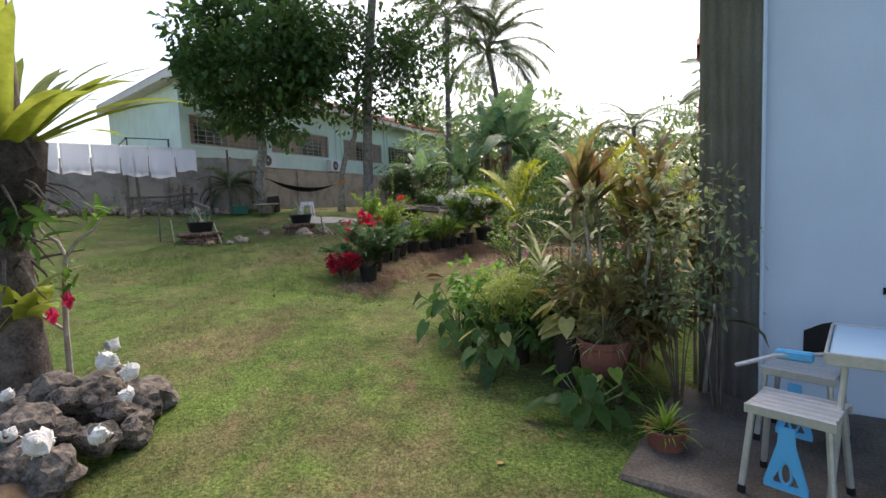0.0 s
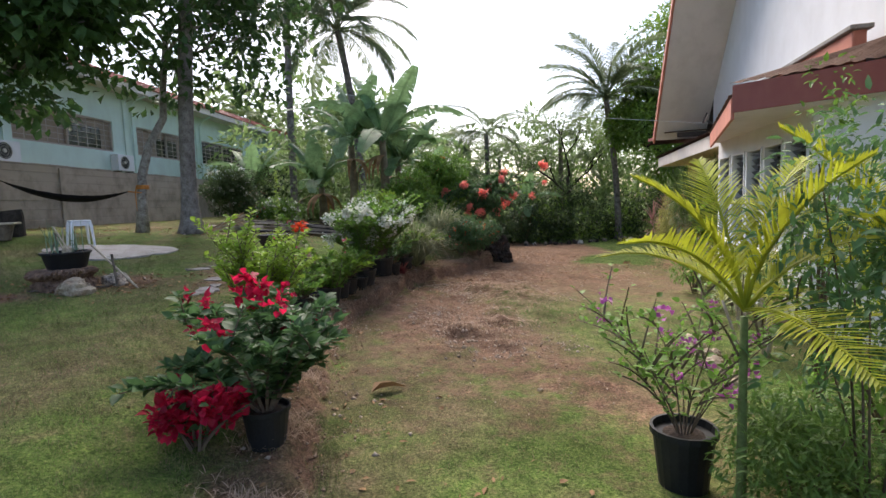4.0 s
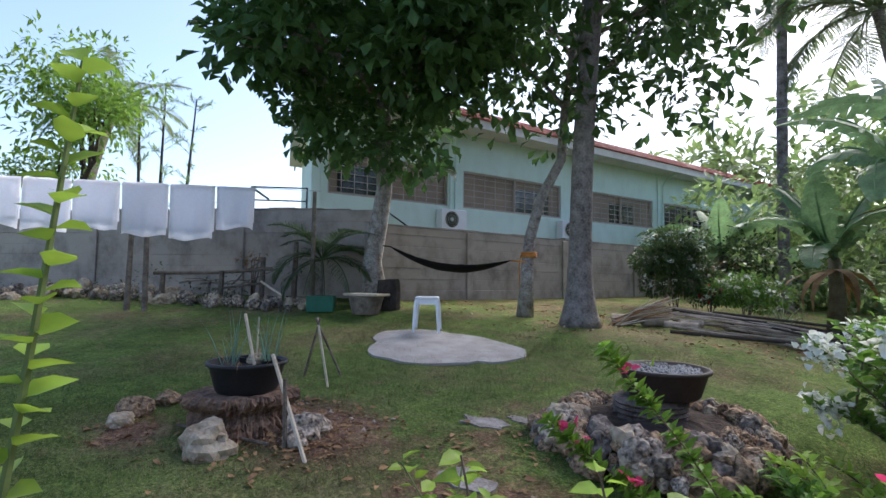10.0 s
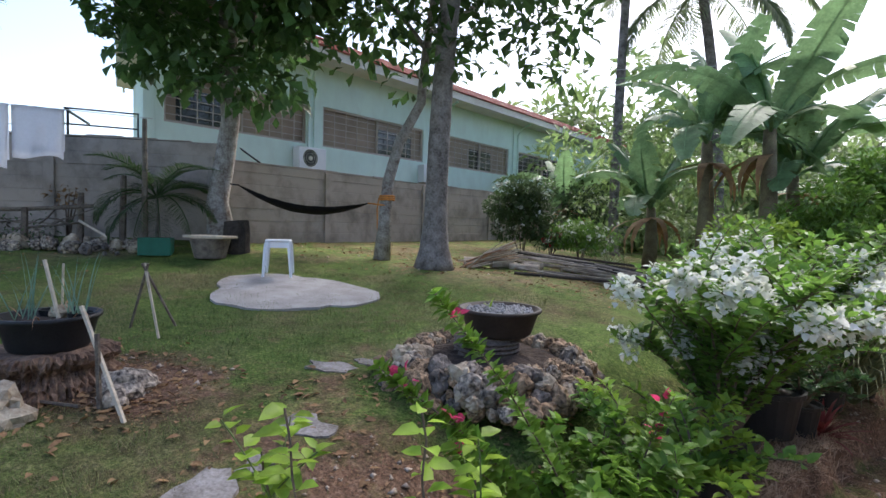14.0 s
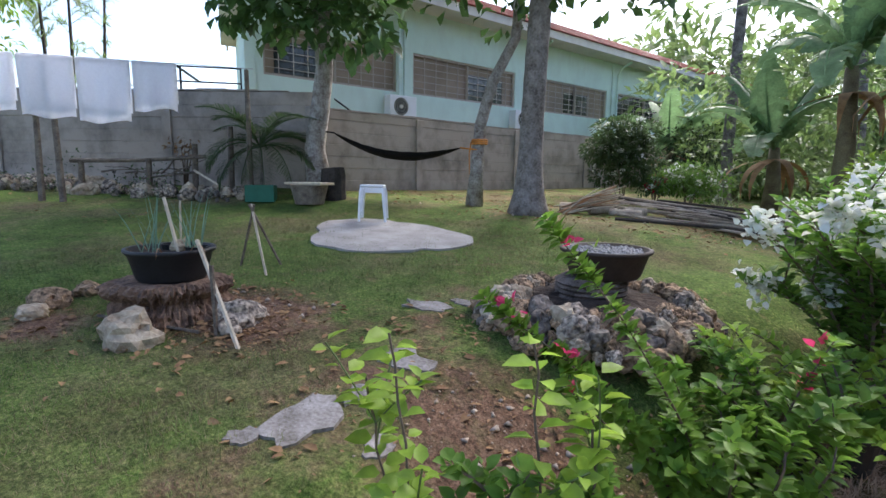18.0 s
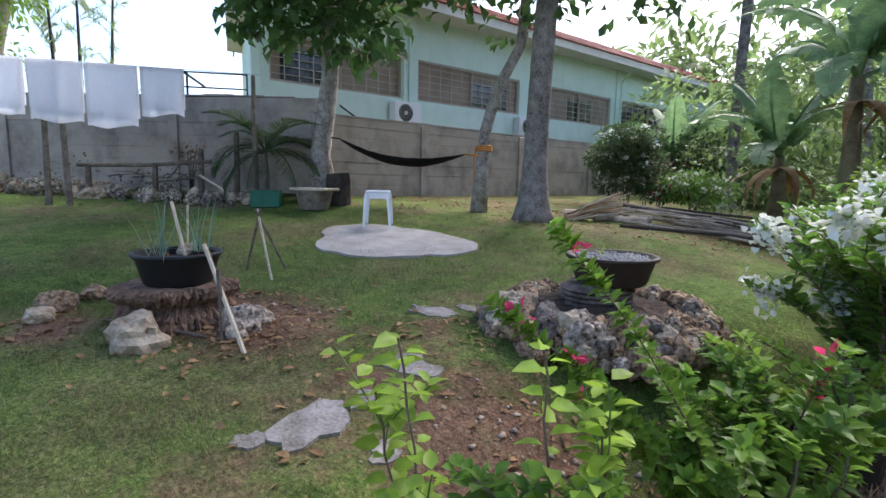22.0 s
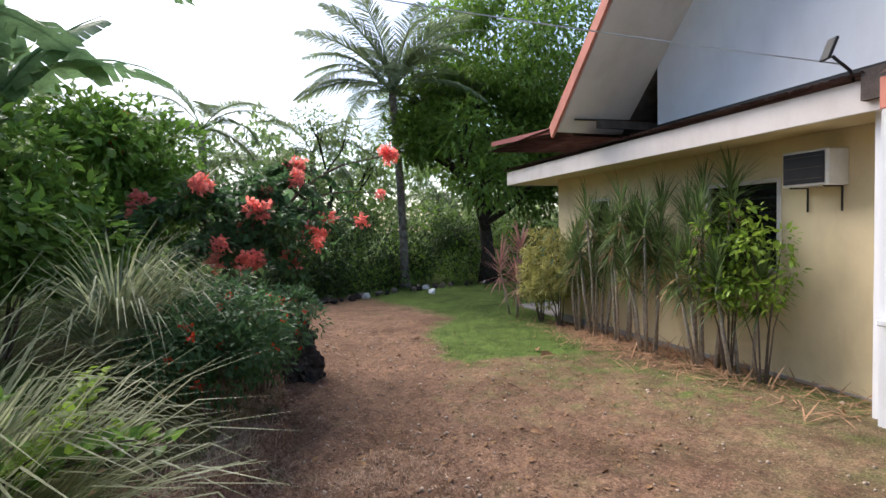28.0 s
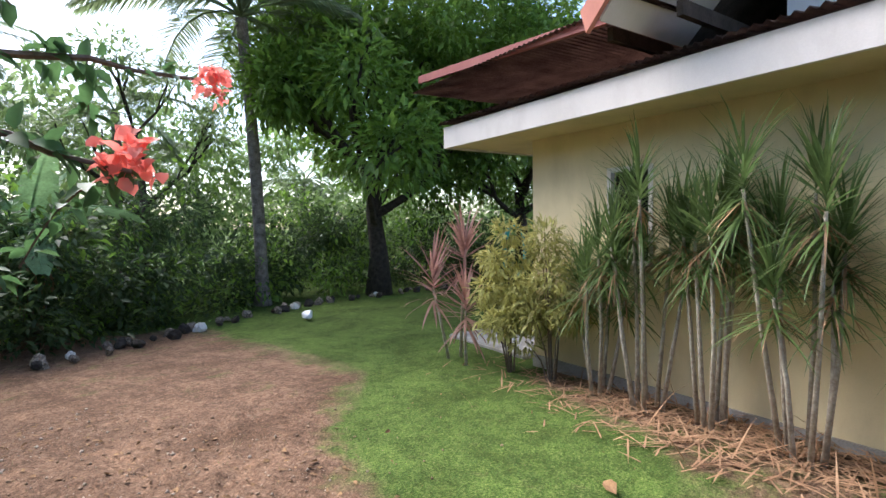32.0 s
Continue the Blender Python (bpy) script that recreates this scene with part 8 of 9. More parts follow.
for foot, top in (((-0.16, 9.2), (-0.4, 9.42, 1.44)), ((0.1, 9.32), (-0.02, 9.58, 1.44)), ((-0.3, 9.3), (-0.55, 9.5, 1.25)), ((0.2, 9.4), (0.16, 9.62, 1.22))):
    g = gp(*foot)
    sh = thing("bougainvillea", "fresh lime-green bougainvillea shoots above the bank", "shrub", "potted bougainvilleas", at=g)
    end = Vector(top) - g
    stem = [Vector((0, 0, -0.02)).lerp(end, i / 8) + Vector((rr.uniform(-0.012, 0.012), rr.uniform(-0.012, 0.012), 0.05 * math.sin(math.pi * i / 8))) for i in range(9)]
    LP, LD = [], []
    for k in range(4):
        if k == 0:
            line, m = stem, 26
        else:
            i = rr.randint(2, 6)
            line, m = arching(stem[i], (rr.uniform(-1, 1), rr.uniform(-1, 1), 1.3), rr.uniform(0.16, 0.34), 5, 0.3, rr), 11
        part("stem", tube(bmesh.new(), line, 0.004 if k == 0 else 0.003, 5, False), M_GSTEM if k else M_STEM, sh)
        p, v = shoot_leaves(line, m, 0.25 if k == 0 else 0.2)
        LP.append(p + v * 0.012)
        LD.append(v + [0, 0, -0.25])
    LP, LD = np.concatenate(LP), np.concatenate(LD)
    sz = nr.uniform(0.045, 0.098, len(LP))
    put("foliage", leaf_mesh("foliage", LP, LD, sz, sz * 0.66, L_LIME), sh, kind="stuff")


def paired_leaves(pts, pairs, t0=0.1):
    """Opposite pairs of leaves close together along a shoot, with their faces to its tip."""
    p, d = along(pts, pairs, t0)
    d = unit(d)
    e1 = unit(np.cross(d, np.array((0.25, 0.15, 1.0))))
    e2 = np.cross(d, e1)
    P, D, N = [], [], []
    a = np.arange(pairs) * 1.25 + nr.normal(0, 0.3, pairs)
    for sg in (-1, 1):
        v = sg * (e1 * np.cos(a)[:, None] + e2 * np.sin(a)[:, None] * 0.6)
        P.append(p + v * 0.01)
        D.append(v + d * 0.3 + nr.normal(0, 0.16, (pairs, 3)) + [0, 0, 0.1])
        N.append(d + [0, 0, 0.9] + nr.normal(0, 0.2, (pairs, 3)))
    return np.concatenate(P), np.concatenate(D), np.concatenate(N)


g = gp(0.5, 10.12)
ab = thing("bougainvillea", "dense bright bougainvillea with long arching branches and pink bracts", "shrub", "potted bougainvilleas", at=g)
add_pot(ab, 0.16, 0.24, M_POT)
rr = random.Random(65)
runs = [([(0.46, 10.08, 0.72), (0.4, 10.0, 1.05), (0.2, 9.94, 1.4), (-0.09, 9.89, 1.76)], 150, 1), ([(0.44, 10.05, 0.72), (0.28, 9.9, 1.05), (0.06, 9.74, 1.32), (-0.26, 9.76, 1.5)], 140, 2), ([(0.56, 10.14, 0.72), (0.64, 10.1, 1.0), (0.7, 10.1, 1.22), (0.78, 10.12, 1.4)], 56, 2), ([(0.42, 10.05, 0.72), (0.3, 9.95, 0.95), (0.14, 9.86, 1.1), (0.0, 9.84, 1.22)], 70, 1)]
for k in range(26):
    a_, q = k * 2.4, 0.34 * math.sqrt((k + 0.5) / 26)
    x, y = 0.56 + q * math.cos(a_), 10.12 + q * 1.1 * math.sin(a_)
    h = rr.uniform(1.0, 1.3) - 0.25 * q
    runs.append(([(0.5 + 0.2 * (x - 0.5), 10.12 + 0.2 * (y - 10.12), 0.7), (0.3 * 0.5 + 0.7 * x, 0.3 * 10.12 + 0.7 * y, 0.86), (x, y, (h + 0.9) / 2 + 0.05), (x + rr.uniform(-0.07, 0.07), y + rr.uniform(-0.07, 0.07), h)], rr.randint(34, 46), 0))
LP, LD, LN = [], [], []
for way, n, heads in runs:
    way = [Vector(p) - g for p in way]
    line = [way[min(2, int(3 * i / 10))].lerp(way[min(2, int(3 * i / 10)) + 1], 3 * i / 10 - min(2, int(3 * i / 10))) for i in range(11)]
    part("stem", tube(bmesh.new(), line, [0.007 - 0.0005 * i for i in range(11)], 4, False), M_STEM, ab)
    p, v, nn = paired_leaves(line, n, 0.16)
    LP.append(p)
    LD.append(v)
    LN.append(nn)
    for j in range(heads):
        flower_head(ab, line[9 - 2 * j] + Vector((rr.uniform(-0.02, 0.02), rr.uniform(-0.02, 0.02), 0.02)), F_PINK, 0.03, rr, 5, 0.008)
LP, LD, LN = np.concatenate(LP), np.concatenate(LD), np.concatenate(LN)
sz = 0.054 * nr.uniform(0.65, 1.25, len(LP))
put("foliage", leaf_mesh("foliage", LP, LD, sz, sz * 0.7, L_BOUGB, normal=LN), ab, kind="stuff")
for i, (x, y, r) in enumerate(((0.7, 10.55, 0.6), (0.86, 10.8, 0.55), (2.0, 12.5, 0.65), (2.45, 13.2, 0.75), (2.9, 13.7, 0.75))):
    bougainvillea(x, y, "leafy green bougainvillea in a black nursery pot", 9, r, (L_BOUG, L_LIME, L_BOUGD)[i % 3], seed=20 + i, leaves=48)
for x, y, s, r_, h_ in ((1.27, 11.48, 30, 0.18, 0.27), (1.74, 12.3, 31, 0.22, 0.34)):
    bougainvillea(x, y, "white bougainvillea covered in papery white bracts", 32, 1.08, L_BOUG, F_WHITE, 224, lean=(-0.04, 0.0), pot=(r_, h_), seed=s, leaves=66, sag=0.5, up=2.4, bare=0.25, fl_zone=(0.72, 1.0), bract=0.038, leaf_len=0.068, sub=4)
for x, y in ((1.1, 11.15), (0.25, 9.8)):
    q = thing("flower_pot", "black nursery pot with bare soil on the bank", "pot", "nursery pots", at=gp(x, y))
    add_pot(q, 0.14, 0.2, M_POT)
rosette("bromeliad", "dark red bromeliad rosette on the bank", 2.2, 12.6, 46, 0.32, 0.035, 1.0, L_RED, elev=(0.1, 1.3), seed=12, each=True)
rosette("striped_grass", "fountain of white-striped grass blades", 2.75, 13.45, 520, 1.3, 0.026, 2.4, L_GRASSW, elev=(0.8, 1.5), seed=13)
rosette("striped_grass", "clump of pale arching grass behind the bank", 3.95, 15.3, 420, 1.3, 0.026, 2.6, L_GRASSW, elev=(0.95, 1.5), seed=14)
bush("ixora", "dark green ixora bush with orange-red flower heads", 4.45, 14.95, 0.55, 0.5, 1.05, L_BOUGD, per=380, leaf_len=0.06, aspect=0.42, clumps=26, stems=14, stem_r=0.008, seed=41, flower=F_ORANGE, flowers=34, bract=0.024)
bush("ixora", "dark green ixora bush beside the mound", 5.1, 15.4, 0.6, 0.55, 1.2, L_BOUGD, per=300, leaf_len=0.06, aspect=0.42, clumps=22, stems=12, stem_r=0.008, seed=42, flower=F_ORANGE, flowers=22, bract=0.024)
md = bmesh.new()
bmesh.ops.create_icosphere(md, subdivisions=5, radius=0.45)
for v in md.verts:
    v.co *= 1 + 0.35 * noise.noise(v.co * 3.2) + 0.25 * noise.noise(v.co * 8) + 0.18 * noise.noise(v.co * 17) + 0.12 * noise.noise(v.co * 40)
    v.co.z *= 1.3
tagged(part("soil_mound", md, M_DARKBARK, None, m=Matrix.Translation(gp(6.25, 16.7, 0.15))), "dark rotting stump covered in roots and soil", "stump")

cb_ = thing("coral_bougainvillea", "large bougainvillea with clusters of coral pink bracts", "shrub", at=gp(6.0, 17.3))
rr = random.Random(77)
bm = bmesh.new()
LP, LD = [], []
tube(bm, [(0, 0, -0.05), (0.05, -0.05, 0.5), (-0.03, 0.05, 1.0)], [0.09, 0.07, 0.05], 8)
tube(bm, [(-0.12, 0.1, -0.05), (-0.2, 0.05, 0.6), (-0.1, 0.0, 1.1)], [0.05, 0.045, 0.03], 7)
part("trunk", bm, M_DARKBARK, cb_)
ends = [((0.55, -1.1, 1.95), 3), ((0.2, -1.3, 1.75), 3), ((-0.4, -1.2, 2.0), 3), ((-0.9, -1.0, 2.2), 2), ((0.3, -0.9, 2.4), 2), ((0.6, 0.2, 2.1), 1), ((-0.5, -1.3, 1.5), 3), ((-0.1, -1.2, 1.45), 2), ((-1.3, -0.6, 2.0), 2), ((0, 0.9, 2.4), 1), ((-1.0, 0.8, 2.3), 1), ((0.5, -0.5, 2.6), 2), ((0.0, -0.8, 2.2), 2), ((-0.9, -1.1, 1.6), 3), ((0.75, -0.3, 1.8), 2), ((1.45, -1.35, 2.75), 3), ((1.75, -0.75, 2.3), 1), ((1.2, -1.0, 1.85), 1)]
for tgt, k in ends:
    g = Vector(tgt) - Vector((0, 0, 0.3))
    pts = []
    for i in range(11):
        t = i / 10
        p = Vector((0, 0, 0.7)).lerp(g, t) + Vector((rr.uniform(-0.04, 0.04), rr.uniform(-0.04, 0.04), 0.55 * math.sin(math.pi * t ** 0.8)))
        pts.append(p)
    bm = tube(bmesh.new(), pts, [0.028 * (1 - 0.85 * i / 10) + 0.003 for i in range(11)], 5, False)
    slim = g.x > 1.0
    lines = [(pts, 70 if slim else 240)]
    for s in range(2 if slim else 7):
        i = rr.randint(3, 10)
        a2 = rr.uniform(0, 6.28)
        lines.append((arching(pts[i], (math.cos(a2), math.sin(a2), rr.uniform(-0.2, 0.8)), rr.uniform(0.3, 0.75), 5, 1.1, rr), 24 if slim else 70))
        tube(bm, lines[-1][0], 0.004, 3, False)
    part("branch", bm, M_STEM, cb_)
    for ln, m in lines:
        p, d = along(ln, m, 0.3 if ln is pts else 0.05)
        v = unit(sphere_dirs(m, -0.1) + d * 0.4)
        LP.append(p + v * 0.02)
        LD.append(v + [0, 0, -0.3])
    for j in range(k + (k > 1)):
        e = lines[rr.randrange(len(lines))][0][-1] if j == 3 else pts[-1]
        c = np.array(e) + nr.normal(0, 0.055, 3)
        flower_head(cb_, c, F_CORAL, 0.042, rr, 80, 0.055)
LP, LD = np.concatenate(LP), np.concatenate(LD)
sz = 0.085 * nr.uniform(0.6, 1.25, len(LP))
put("foliage", leaf_mesh("foliage", LP, LD, sz, sz * 0.62, L_BOUGD), cb_, kind="stuff")
bush("tall_shrub", "tall leafy shrub with a few orange flowers", 4.8, 17.6, 0.9, 0.8, 2.5, L_BOUG, per=200, leaf_len=0.1, clumps=34, seed=43, flower=F_ORANGE, flowers=9, bract=0.05, base=0.5)
bush("tall_shrub", "leafy lime shrub between bananas and flowers", 3.4, 15.9, 0.8, 0.7, 1.7, L_BOUG, per=200, leaf_len=0.1, clumps=26, seed=44, base=0.3)
bush("tall_shrub", "pale green leafy shrub behind the white bougainvillea", 2.3, 15.2, 0.6, 0.6, 1.2, L_LIME, per=160, leaf_len=0.09, clumps=18, seed=45, base=0.2)

# ---- plants along the cream wall ----
DR = [(1.35, 0.35, 1.6, 5, 0.4), (2.0, 0.4, 2.3, 7, 0.45), (2.65, 0.4, 2.1, 6, 0.4), (3.4, 0.5, 2.1, 8, 0.45), (4.45, 0.45, 2.25, 8, 0.45), (5.0, 0.45, 1.8, 4, 0.4)]
for i, (a, o_, h, n, sp_) in enumerate(DR):
    p = house_at(a, o_)
    rosette("dracaena", "dracaena with dark spiky heads on pale bare canes", p.x, p.y, 100, 0.57, 0.027, 0.7, L_DRAC, height=h, heads=n, spread=sp_, cane=0.02, seed=100 + i, group="dracaenas along the cream wall", elev=(-0.7, 1.45), dead=10)
bush("climbing_shrub", "yellow-green leafy shrub among the dracaena canes", 9.85, 12.4, 0.32, 0.42, 2.4, L_LIME, per=110, leaf_len=0.1, clumps=22, seed=51, base=0.2)
bush("climbing_shrub", "yellow-green leafy shrub among the dracaena canes", 9.55, 12.0, 0.28, 0.4, 2.2, L_LIME, per=100, leaf_len=0.1, clumps=14, seed=52, base=0.6)
bush("croton", "tall yellow-leaved croton at the house corner", *house_at(0.1, 0.5).xy, 0.45, 0.45, 2.05, L_YELLOW, per=240, leaf_len=0.12, clumps=34, seed=53, aspect=0.28, stems=9)
bush("croton", "pale narrow-leaved croton against the cream wall", *house_at(0.75, 0.45).xy, 0.5, 0.45, 2.0, L_YELLOW, per=240, leaf_len=0.12, clumps=22, seed=54, aspect=0.22, stems=8)
rosette("cordyline", "pink spiky cordyline at the house corner", 13.0, 17.3, 60, 0.7, 0.045, 0.5, L_PINKSPIKE, height=1.5, heads=2, spread=0.35, seed=55, elev=(-0.5, 1.4), each=True)
rosette("cordyline", "low dark pink cordyline at the house corner", 12.6, 17.0, 60, 0.65, 0.045, 0.6, L_PINKSPIKE, height=0.75, heads=1, seed=56, elev=(-0.5, 1.4), each=True)
ho = thing("hose", "teal garden hose hung on the house corner", "hose", at=(13.02, 16.42, 0))
for k in range(3):
    part("loop", tube(bmesh.new(), [(0.03 * k + 0.02 * math.cos(i * math.tau / 16), -0.16 * math.sin(i * math.tau / 16) * (1 - 0.1 * k), 1.35 + 0.36 * math.cos(i * math.tau / 16)) for i in range(17)], 0.013, 6, False), M_TEALPL, ho)
part("hook", tube(bmesh.new(), [(0.0, -0.2, 1.7), (0.04, 0.0, 1.7)], 0.01, 5), M_BLACK, ho)
EG = [coral_mesh("stone", 0.12, 130 + k, m_) for k, m_ in enumerate((M_CORALROCK, M_DARKBARK, M_SHELL))]
rr = random.Random(5)
for k in range(46):
    t = k / 45
    x, y = 10.3 + 10.5 * t + rr.uniform(-0.25, 0.25), 22.2 + 1.4 * math.sin(t * 3) - 2.0 * t + rr.uniform(-0.2, 0.2)
    o = new("edging_stone", EG[2 if k % 11 == 3 else k % 2])
    o.matrix_world = Matrix.Translation(gp(x, y, 0.06)) @ pose(0, 0, 0, rr.uniform(0, 60), rr.uniform(0, 60), rr.uniform(0, 360)) @ Matrix.Scale(rr.uniform(0.4, 1.0), 4)
    tagged(o, "pale painted stone at the garden end" if k % 11 == 3 else "dark mossy stone edging the garden end", "rock", "garden end stones")
sk = thing("sack", "white sack lying on the far edging stones", "sack", at=gp(14.9, 21.3, 0.12))
o = new("bag", rock_mesh("bag", 0.15, 9, M_PLASTICW, 0.3, 3, 0.6))
o.parent = sk


# ---- ground cover: blades, litter, chips ----
Zg = np.array([v[2] for v in vs[:nx * len(GY)]]).reshape(len(GY), nx)
Fg = [np.array(F_[:nx * len(GY)]).reshape(len(GY), nx) for F_ in (F1, F2, F3)]


def sample(grid, x, y):
    i = np.clip(np.searchsorted(GX, x) - 1, 0, nx - 2)
    j = np.clip(np.searchsorted(GY, y) - 1, 0, len(GY) - 2)
    a = (x - GX[i]) / (GX[i + 1] - GX[i])
    b = (y - GY[j]) / (GY[j + 1] - GY[j])
    return (grid[j, i] * (1 - a) + grid[j, i + 1] * a) * (1 - b) + (grid[j + 1, i] * (1 - a) + grid[j + 1, i + 1] * a) * b


def scatter(zones):
    X, Y = [], []
    for x0, x1, y0, y1, n in zones:
        X.append(nr.uniform(x0, x1, n))
        Y.append(nr.uniform(y0, y1, n))
    return np.concatenate(X), np.concatenate(Y)


def patchy(x, y, s, seed):
    r = np.random.default_rng(seed)
    v = np.zeros(len(x))
    for k in range(7):
        a, f, p = r.uniform(0, 6.28), s * r.uniform(0.5, 2.2), r.uniform(0, 6.28)
        v += np.sin((x * math.cos(a) + y * math.sin(a)) * f + p)
    return v / 3.7


x, y = scatter([(-2.2, 2.4, -0.8, 5, 56000), (-1.6, 5, 5, 12.5, 70000), (-4.5, 0, 5, 14, 190000), (2, 10.5, 10, 18, 55000), (8, 14, 13.5, 20, 60000), (-9, -2, 2, 13, 30000)])
fr_, dr_, ba_ = (sample(g, x, y) for g in Fg)
pn = patchy(x, y, 2.4, 3) * 0.35
keep = nr.random(len(x)) > np.clip((ba_ + pn) * 1.5 - 0.1, 0, 0.97)
x, y, fr_, dr_, pn = x[keep], y[keep], fr_[keep], dr_[keep], pn[keep]
z = sample(Zg, x, y)
tuft = 0.55 + 0.9 * np.clip(0.5 + 0.8 * patchy(x, y, 17.0, 14) + 0.5 * patchy(x, y, 6.0, 15), 0, 1)
cls = np.where(fr_ + pn + nr.normal(0, 0.25, len(x)) > 0.45, 0, np.where(dr_ - pn + nr.normal(0, 0.3, len(x)) > 0.35, 2, 1))
for c, m_, nm, lab, l0, l1 in ((0, L_LAWNF, "grass", "short fresh green lawn grass", 0.02, 0.06), (1, L_LAWN, "grass", "short yellowing lawn grass", 0.02, 0.055), (2, L_LAWND, "dry_grass", "dry straw-coloured grass stubble", 0.015, 0.05)):
    k = cls == c
    n = int(k.sum())
    o = new(nm, strips(nm, np.c_[x[k], y[k], z[k] - 0.004], np.c_[nr.normal(0, 0.6, (n, 2)), nr.uniform(0.25, 1.0, n)], nr.uniform(l0, l1, n) * tuft[k], 0.006, 0.6, m_, 1))
    tagged(o, lab, "grass", kind="stuff")

# coarse tufts along the bank and walls
tx, ty_ = [], []
for (x0, y0), (x1, y1) in zip(TOE[1:-2], TOE[2:-1]):
    n = int(1500 * math.hypot(x1 - x0, y1 - y0))
    t = nr.random(n)
    tx.append(x0 + (x1 - x0) * t + nr.normal(-0.2, 0.12, n))
    ty_.append(y0 + (y1 - y0) * t + nr.normal(0.14, 0.12, n))
x, y = np.concatenate(tx), np.concatenate(ty_)
k = patchy(x, y, 4.0, 8) > -0.1
x, y = x[k], y[k]
n = len(x)
o = new("dry_grass", strips("dry_grass", np.c_[x, y, sample(Zg, x, y) - 0.005], np.c_[nr.normal(0.3, 0.7, n), nr.normal(-0.2, 0.7, n), nr.uniform(0.2, 1.2, n)], nr.uniform(0.05, 0.14, n), 0.007, 2.0, M_DRYTUFT, 3))
tagged(o, "dry grass hanging over the soil bank", "grass", kind="stuff")

# matted roots of dead grass on the path
n = 34000
k = nr.integers(0, len(MOUNDS), n)
tcx, tcy, tr = (np.array(c)[k] for c in list(zip(*MOUNDS))[:3])
x, y = tcx + nr.normal(0, 0.95, n) * tr, tcy + nr.normal(0, 0.95, n) * tr
o = new("dry_grass", strips("dry_grass", np.c_[x, y, sample(Zg, x, y) - 0.004], np.c_[nr.normal(0, 0.7, (n, 2)), nr.uniform(0.1, 0.8, n)], nr.uniform(0.025, 0.065, n), 0.005, 1.3, M_DRYTUFT, 2))
tagged(o, "matted dead grass tufts on the worn path", "grass", kind="stuff")
# leaf litter and straw
x, y = scatter([(-1.2, 1.2, 5.2, 10.5, 800), (0.3, 5.5, 8, 15, 700), (3, 9.5, 12, 20, 4200), (-1.3, 0.6, 9, 11.5, 1100), (-2.7, -1.6, 10.0, 10.9, 420), (-3.3, -2.7, 9.5, 10.0, 120), (-4.8, -3.4, 8.2, 9.2, 260), (-2.2, 2.3, -0.5, 5, 260), (-4, 3, 14.5, 19, 1500), (-6, 1.5, 14.2, 16.6, 5200), (-12, -5, 11.5, 14.2, 900), (9, 13.5, 11.5, 17, 700)])
z = sample(Zg, x, y)
n = len(x)
w = np.clip(sample(Fg[2], x, y) + 0.35 + patchy(x, y, 1.7, 5) * 0.5, 0.05, 1) > nr.random(n)
x, y, z = x[w], y[w], z[w]
n = len(x)
sz = 0.015 + 0.06 * nr.random(n) ** 2.5
o = new("leaf_litter", leaf_mesh("leaf_litter", np.c_[x, y, z + 0.008], np.c_[nr.normal(0, 1, (n, 2)), nr.normal(0.05, 0.15, n)], sz, sz * nr.uniform(0.3, 0.65, n), M_DEADLEAF))
tagged(o, "small dry brown leaves littering the ground", "leaf litter", kind="stuff")
a_, o_ = np.clip(nr.normal(3.3, 1.5, 1500), -0.5, 6.5), np.abs(nr.normal(0.45, 0.4, 1500)) + 0.05
x, y = HC.x + HD.x * a_ + HN.x * o_, HC.y + HD.y * a_ + HN.y * o_
o = new("straw", strips("straw", np.c_[x, y, sample(Zg, x, y) + nr.uniform(0.005, 0.05, 1500)], np.c_[nr.normal(0, 1, (1500, 2)), nr.normal(0.05, 0.18, 1500)], nr.uniform(0.12, 0.48, 1500), 0.022, 0.25, M_STRAW, 3))
tagged(o, "fallen dry strap leaves along the wall foot", "leaf litter", kind="stuff")

# stone chips and clods on bare soil
x, y = scatter([(0.8, 5.0, 6.2, 12.5, 1500), (2.7, 4.8, 10.2, 12.8, 3200), (1.5, 3.0, 7.6, 10.2, 2200), (-0.7, 0.4, 9.5, 10.7, 260), (-2.6, -1.7, 10.0, 10.9, 300), (-5.5, 1.0, 14.4, 16.4, 900), (2.5, 9.5, 11, 20, 5200), (-0.6, 1.0, 6, 10.6, 1400)])
w = np.clip(sample(Fg[2], x, y) * 0.9 + patchy(x, y, 2.2, 9) * 0.6, 0, 1) > nr.random(len(x))
x, y = x[w], y[w]
n = len(x)
T = np.array([(1, 0, 0), (-0.4, 0.8, 0), (-0.5, -0.8, 0), (0.1, 0.1, 0.7), (0, 0, -0.5)])
r = (0.005 + 0.026 * nr.random(n) ** 6)[:, None, None]
a = nr.uniform(0, 6.28, n)
R = np.stack([np.stack([np.cos(a), -np.sin(a), 0 * a], 1), np.stack([np.sin(a), np.cos(a), 0 * a], 1), np.stack([0 * a, 0 * a, 1 + 0 * a], 1)], 1)
co = np.einsum('nij,kj->nki', R, T) * r * nr.uniform(0.6, 1.4, (n, 5, 1)) + np.c_[x, y, sample(Zg, x, y) + 0.004][:, None, :]
f = (np.arange(n)[:, None, None] * 5 + np.array([(0, 1, 3), (1, 2, 3), (2, 0, 3), (1, 0, 4), (2, 1, 4), (0, 2, 4)])[None]).reshape(-1, 3)
o = new("stone_chips", tri_mesh("stone_chips", co.reshape(-1, 3), f, M_CHIP))
tagged(o, "small pale stone chips and clods on bare soil", "gravel", kind="stuff")
n = 5350
tt = nr.uniform(1, len(TOE) - 2.01, n)
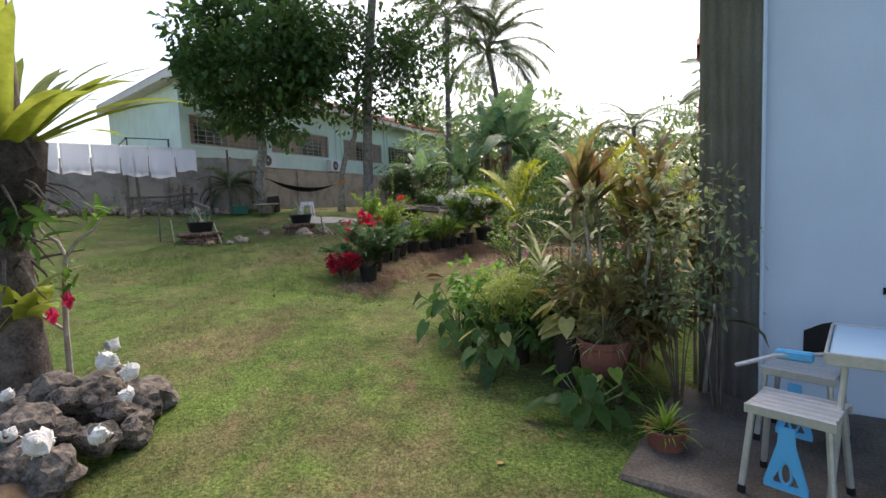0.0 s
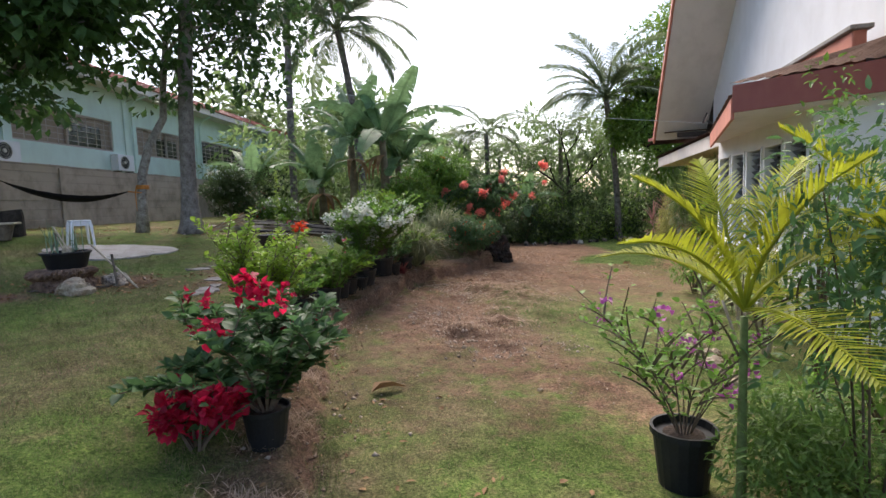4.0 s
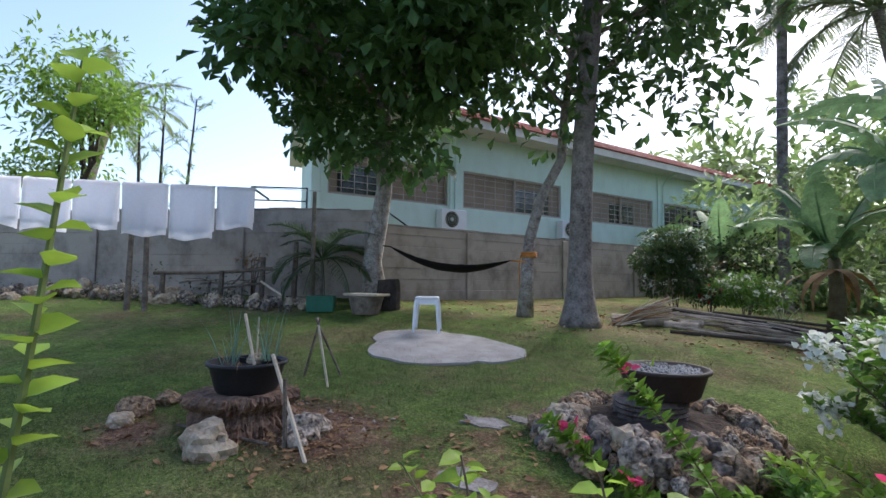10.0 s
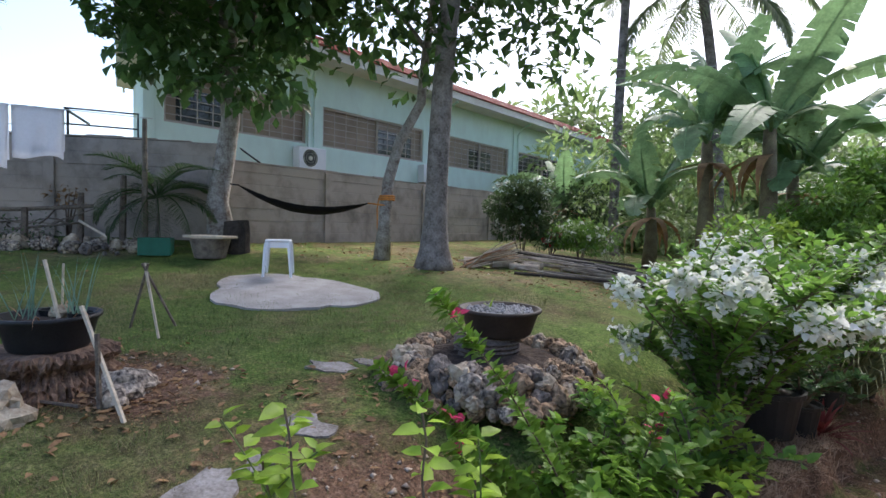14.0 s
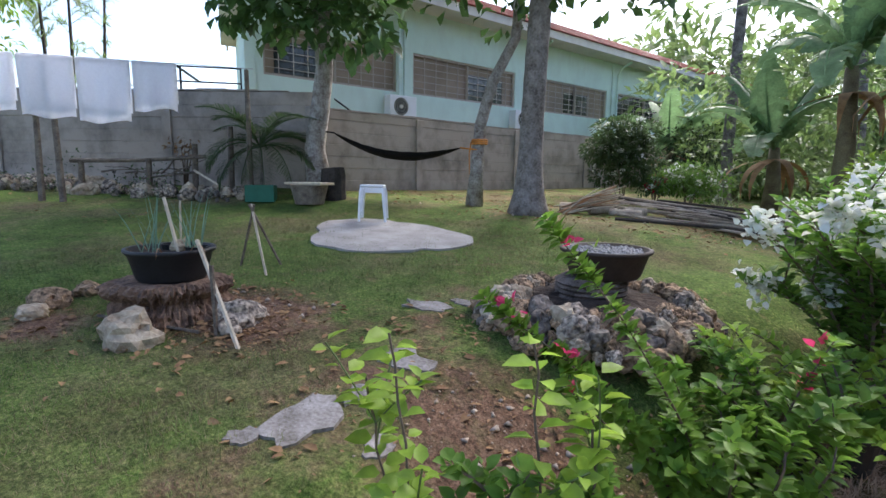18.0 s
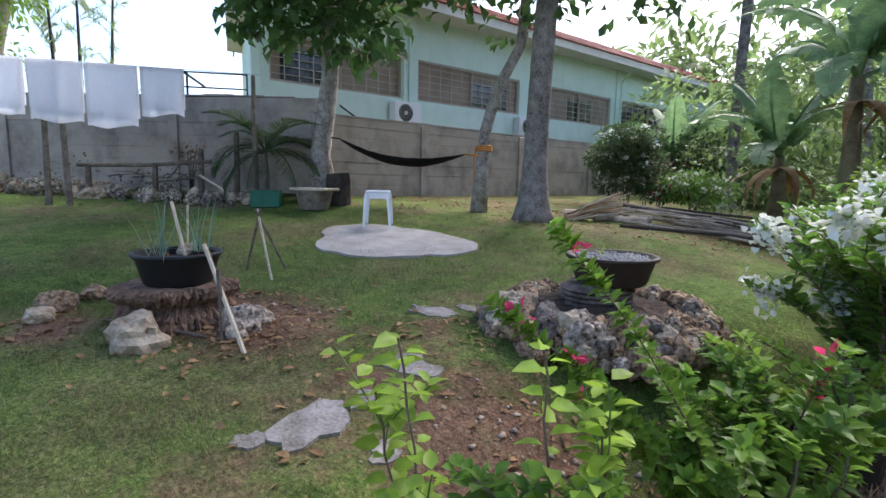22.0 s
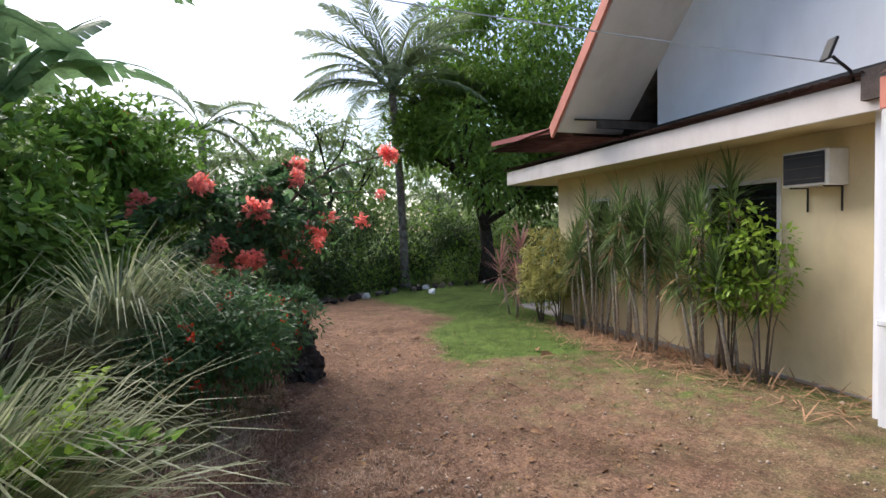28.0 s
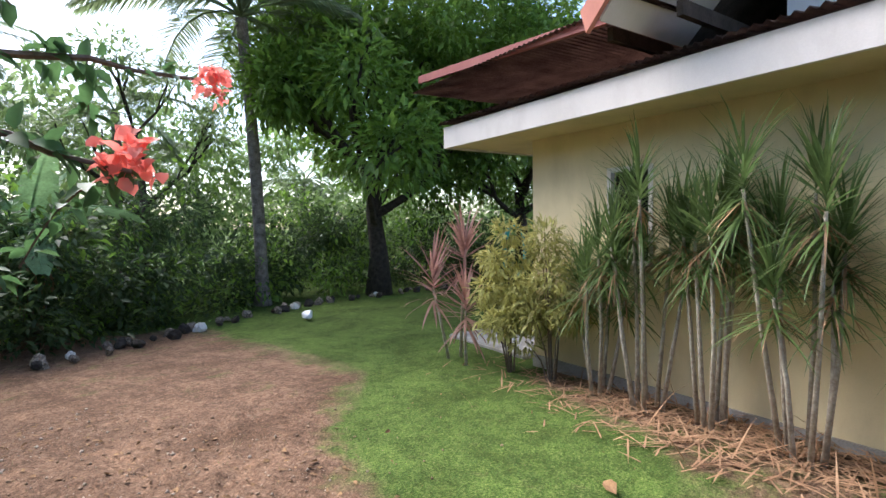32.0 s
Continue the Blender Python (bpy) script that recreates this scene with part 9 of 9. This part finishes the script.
ii = tt.astype(int)
TA = np.array(TOE)
cx_, cy_ = (TA[ii] + (TA[ii + 1] - TA[ii]) * (tt - ii)[:, None]).T
cx_, cy_ = cx_ + nr.normal(-0.05, 0.16, n), cy_ + nr.normal(0.03, 0.12, n)
hx = [(2.0, 8.7, 0.35, 0.7), (3.9, 11.7, 0.45, 0.5), (2.9, 10.2, 0.5, 0.7), (7.2, 16.2, 0.9, 0.9), (6.0, 14.6, 0.9, 0.9), (8.6, 17.6, 0.9, 0.8), (5.0, 13.2, 0.8, 0.8)]
for k, (mx_, my_, sx_, sy_) in enumerate(hx):
    q = slice(2200 + k * 450, 2650 + k * 450)
    cx_[q], cy_[q] = nr.normal(mx_, sx_, 450), nr.normal(my_, sy_, 450)
r = (0.004 + 0.017 * nr.random(n) ** 3)[:, None, None]
a = nr.uniform(0, 6.28, n)
R = np.stack([np.stack([np.cos(a), -np.sin(a), 0 * a], 1), np.stack([np.sin(a), np.cos(a), 0 * a], 1), np.stack([0 * a, 0 * a, 1 + 0 * a], 1)], 1)
co = np.einsum('nij,kj->nki', R, T) * r * nr.uniform(0.6, 1.5, (n, 5, 1)) + np.c_[cx_, cy_, sample(Zg, cx_, cy_) + 0.006][:, None, :]
f = (np.arange(n)[:, None, None] * 5 + np.array([(0, 1, 3), (1, 2, 3), (2, 0, 3), (1, 0, 4), (2, 1, 4), (0, 2, 4)])[None]).reshape(-1, 3)
o = new("soil_clods", tri_mesh("soil_clods", co.reshape(-1, 3), f, M_CLOD))
tagged(o, "crumbled reddish soil clods along bank and path", "soil", kind="stuff")
ST = [rock_mesh("stone", 0.05, 150 + k, M_TANROCK, 0.5, 2, 0.6) for k in range(3)]
rr = random.Random(9)
for k in range(26):
    x, y = rr.gauss(2.0, 0.35), rr.gauss(8.6, 0.8)
    o = new("stone", ST[k % 3])
    o.matrix_world = Matrix.Translation(gp(x, y, 0.012)) @ pose(0, 0, 0, 0, 0, rr.uniform(0, 360)) @ Matrix.Scale(rr.uniform(0.25, 0.75), 4)
    tagged(o, "small broken limestone lump on the bare path", "stone", "stones on the path")
for k, (x, y, s) in enumerate(((0.41, 7.1, 0.3), (0.7, 9.05, 0.14), (3.83, 12.9, 0.18), (2.66, 11.8, 0.15), (9.16, 14.7, 0.24), (9.5, 14.9, 0.18), (0.2, 3.3, 0.08), (-0.35, 4.1, 0.06), (6.4, 13.4, 0.12))):
    o = new("fallen_leaf", leaf_mesh("fallen_leaf", np.zeros((1, 3)), np.array([[1.0, 0.2, 0.25]]), s, s * 0.5, M_DEADLEAF, fold=0.35, droop=0.3))
    o.matrix_world = Matrix.Translation(gp(x, y, 0.02)) @ pose(0, 0, 0, 0, 0, k * 77)
    tagged(o, "large curled dry brown leaf on the ground", "leaf", "fallen leaves")
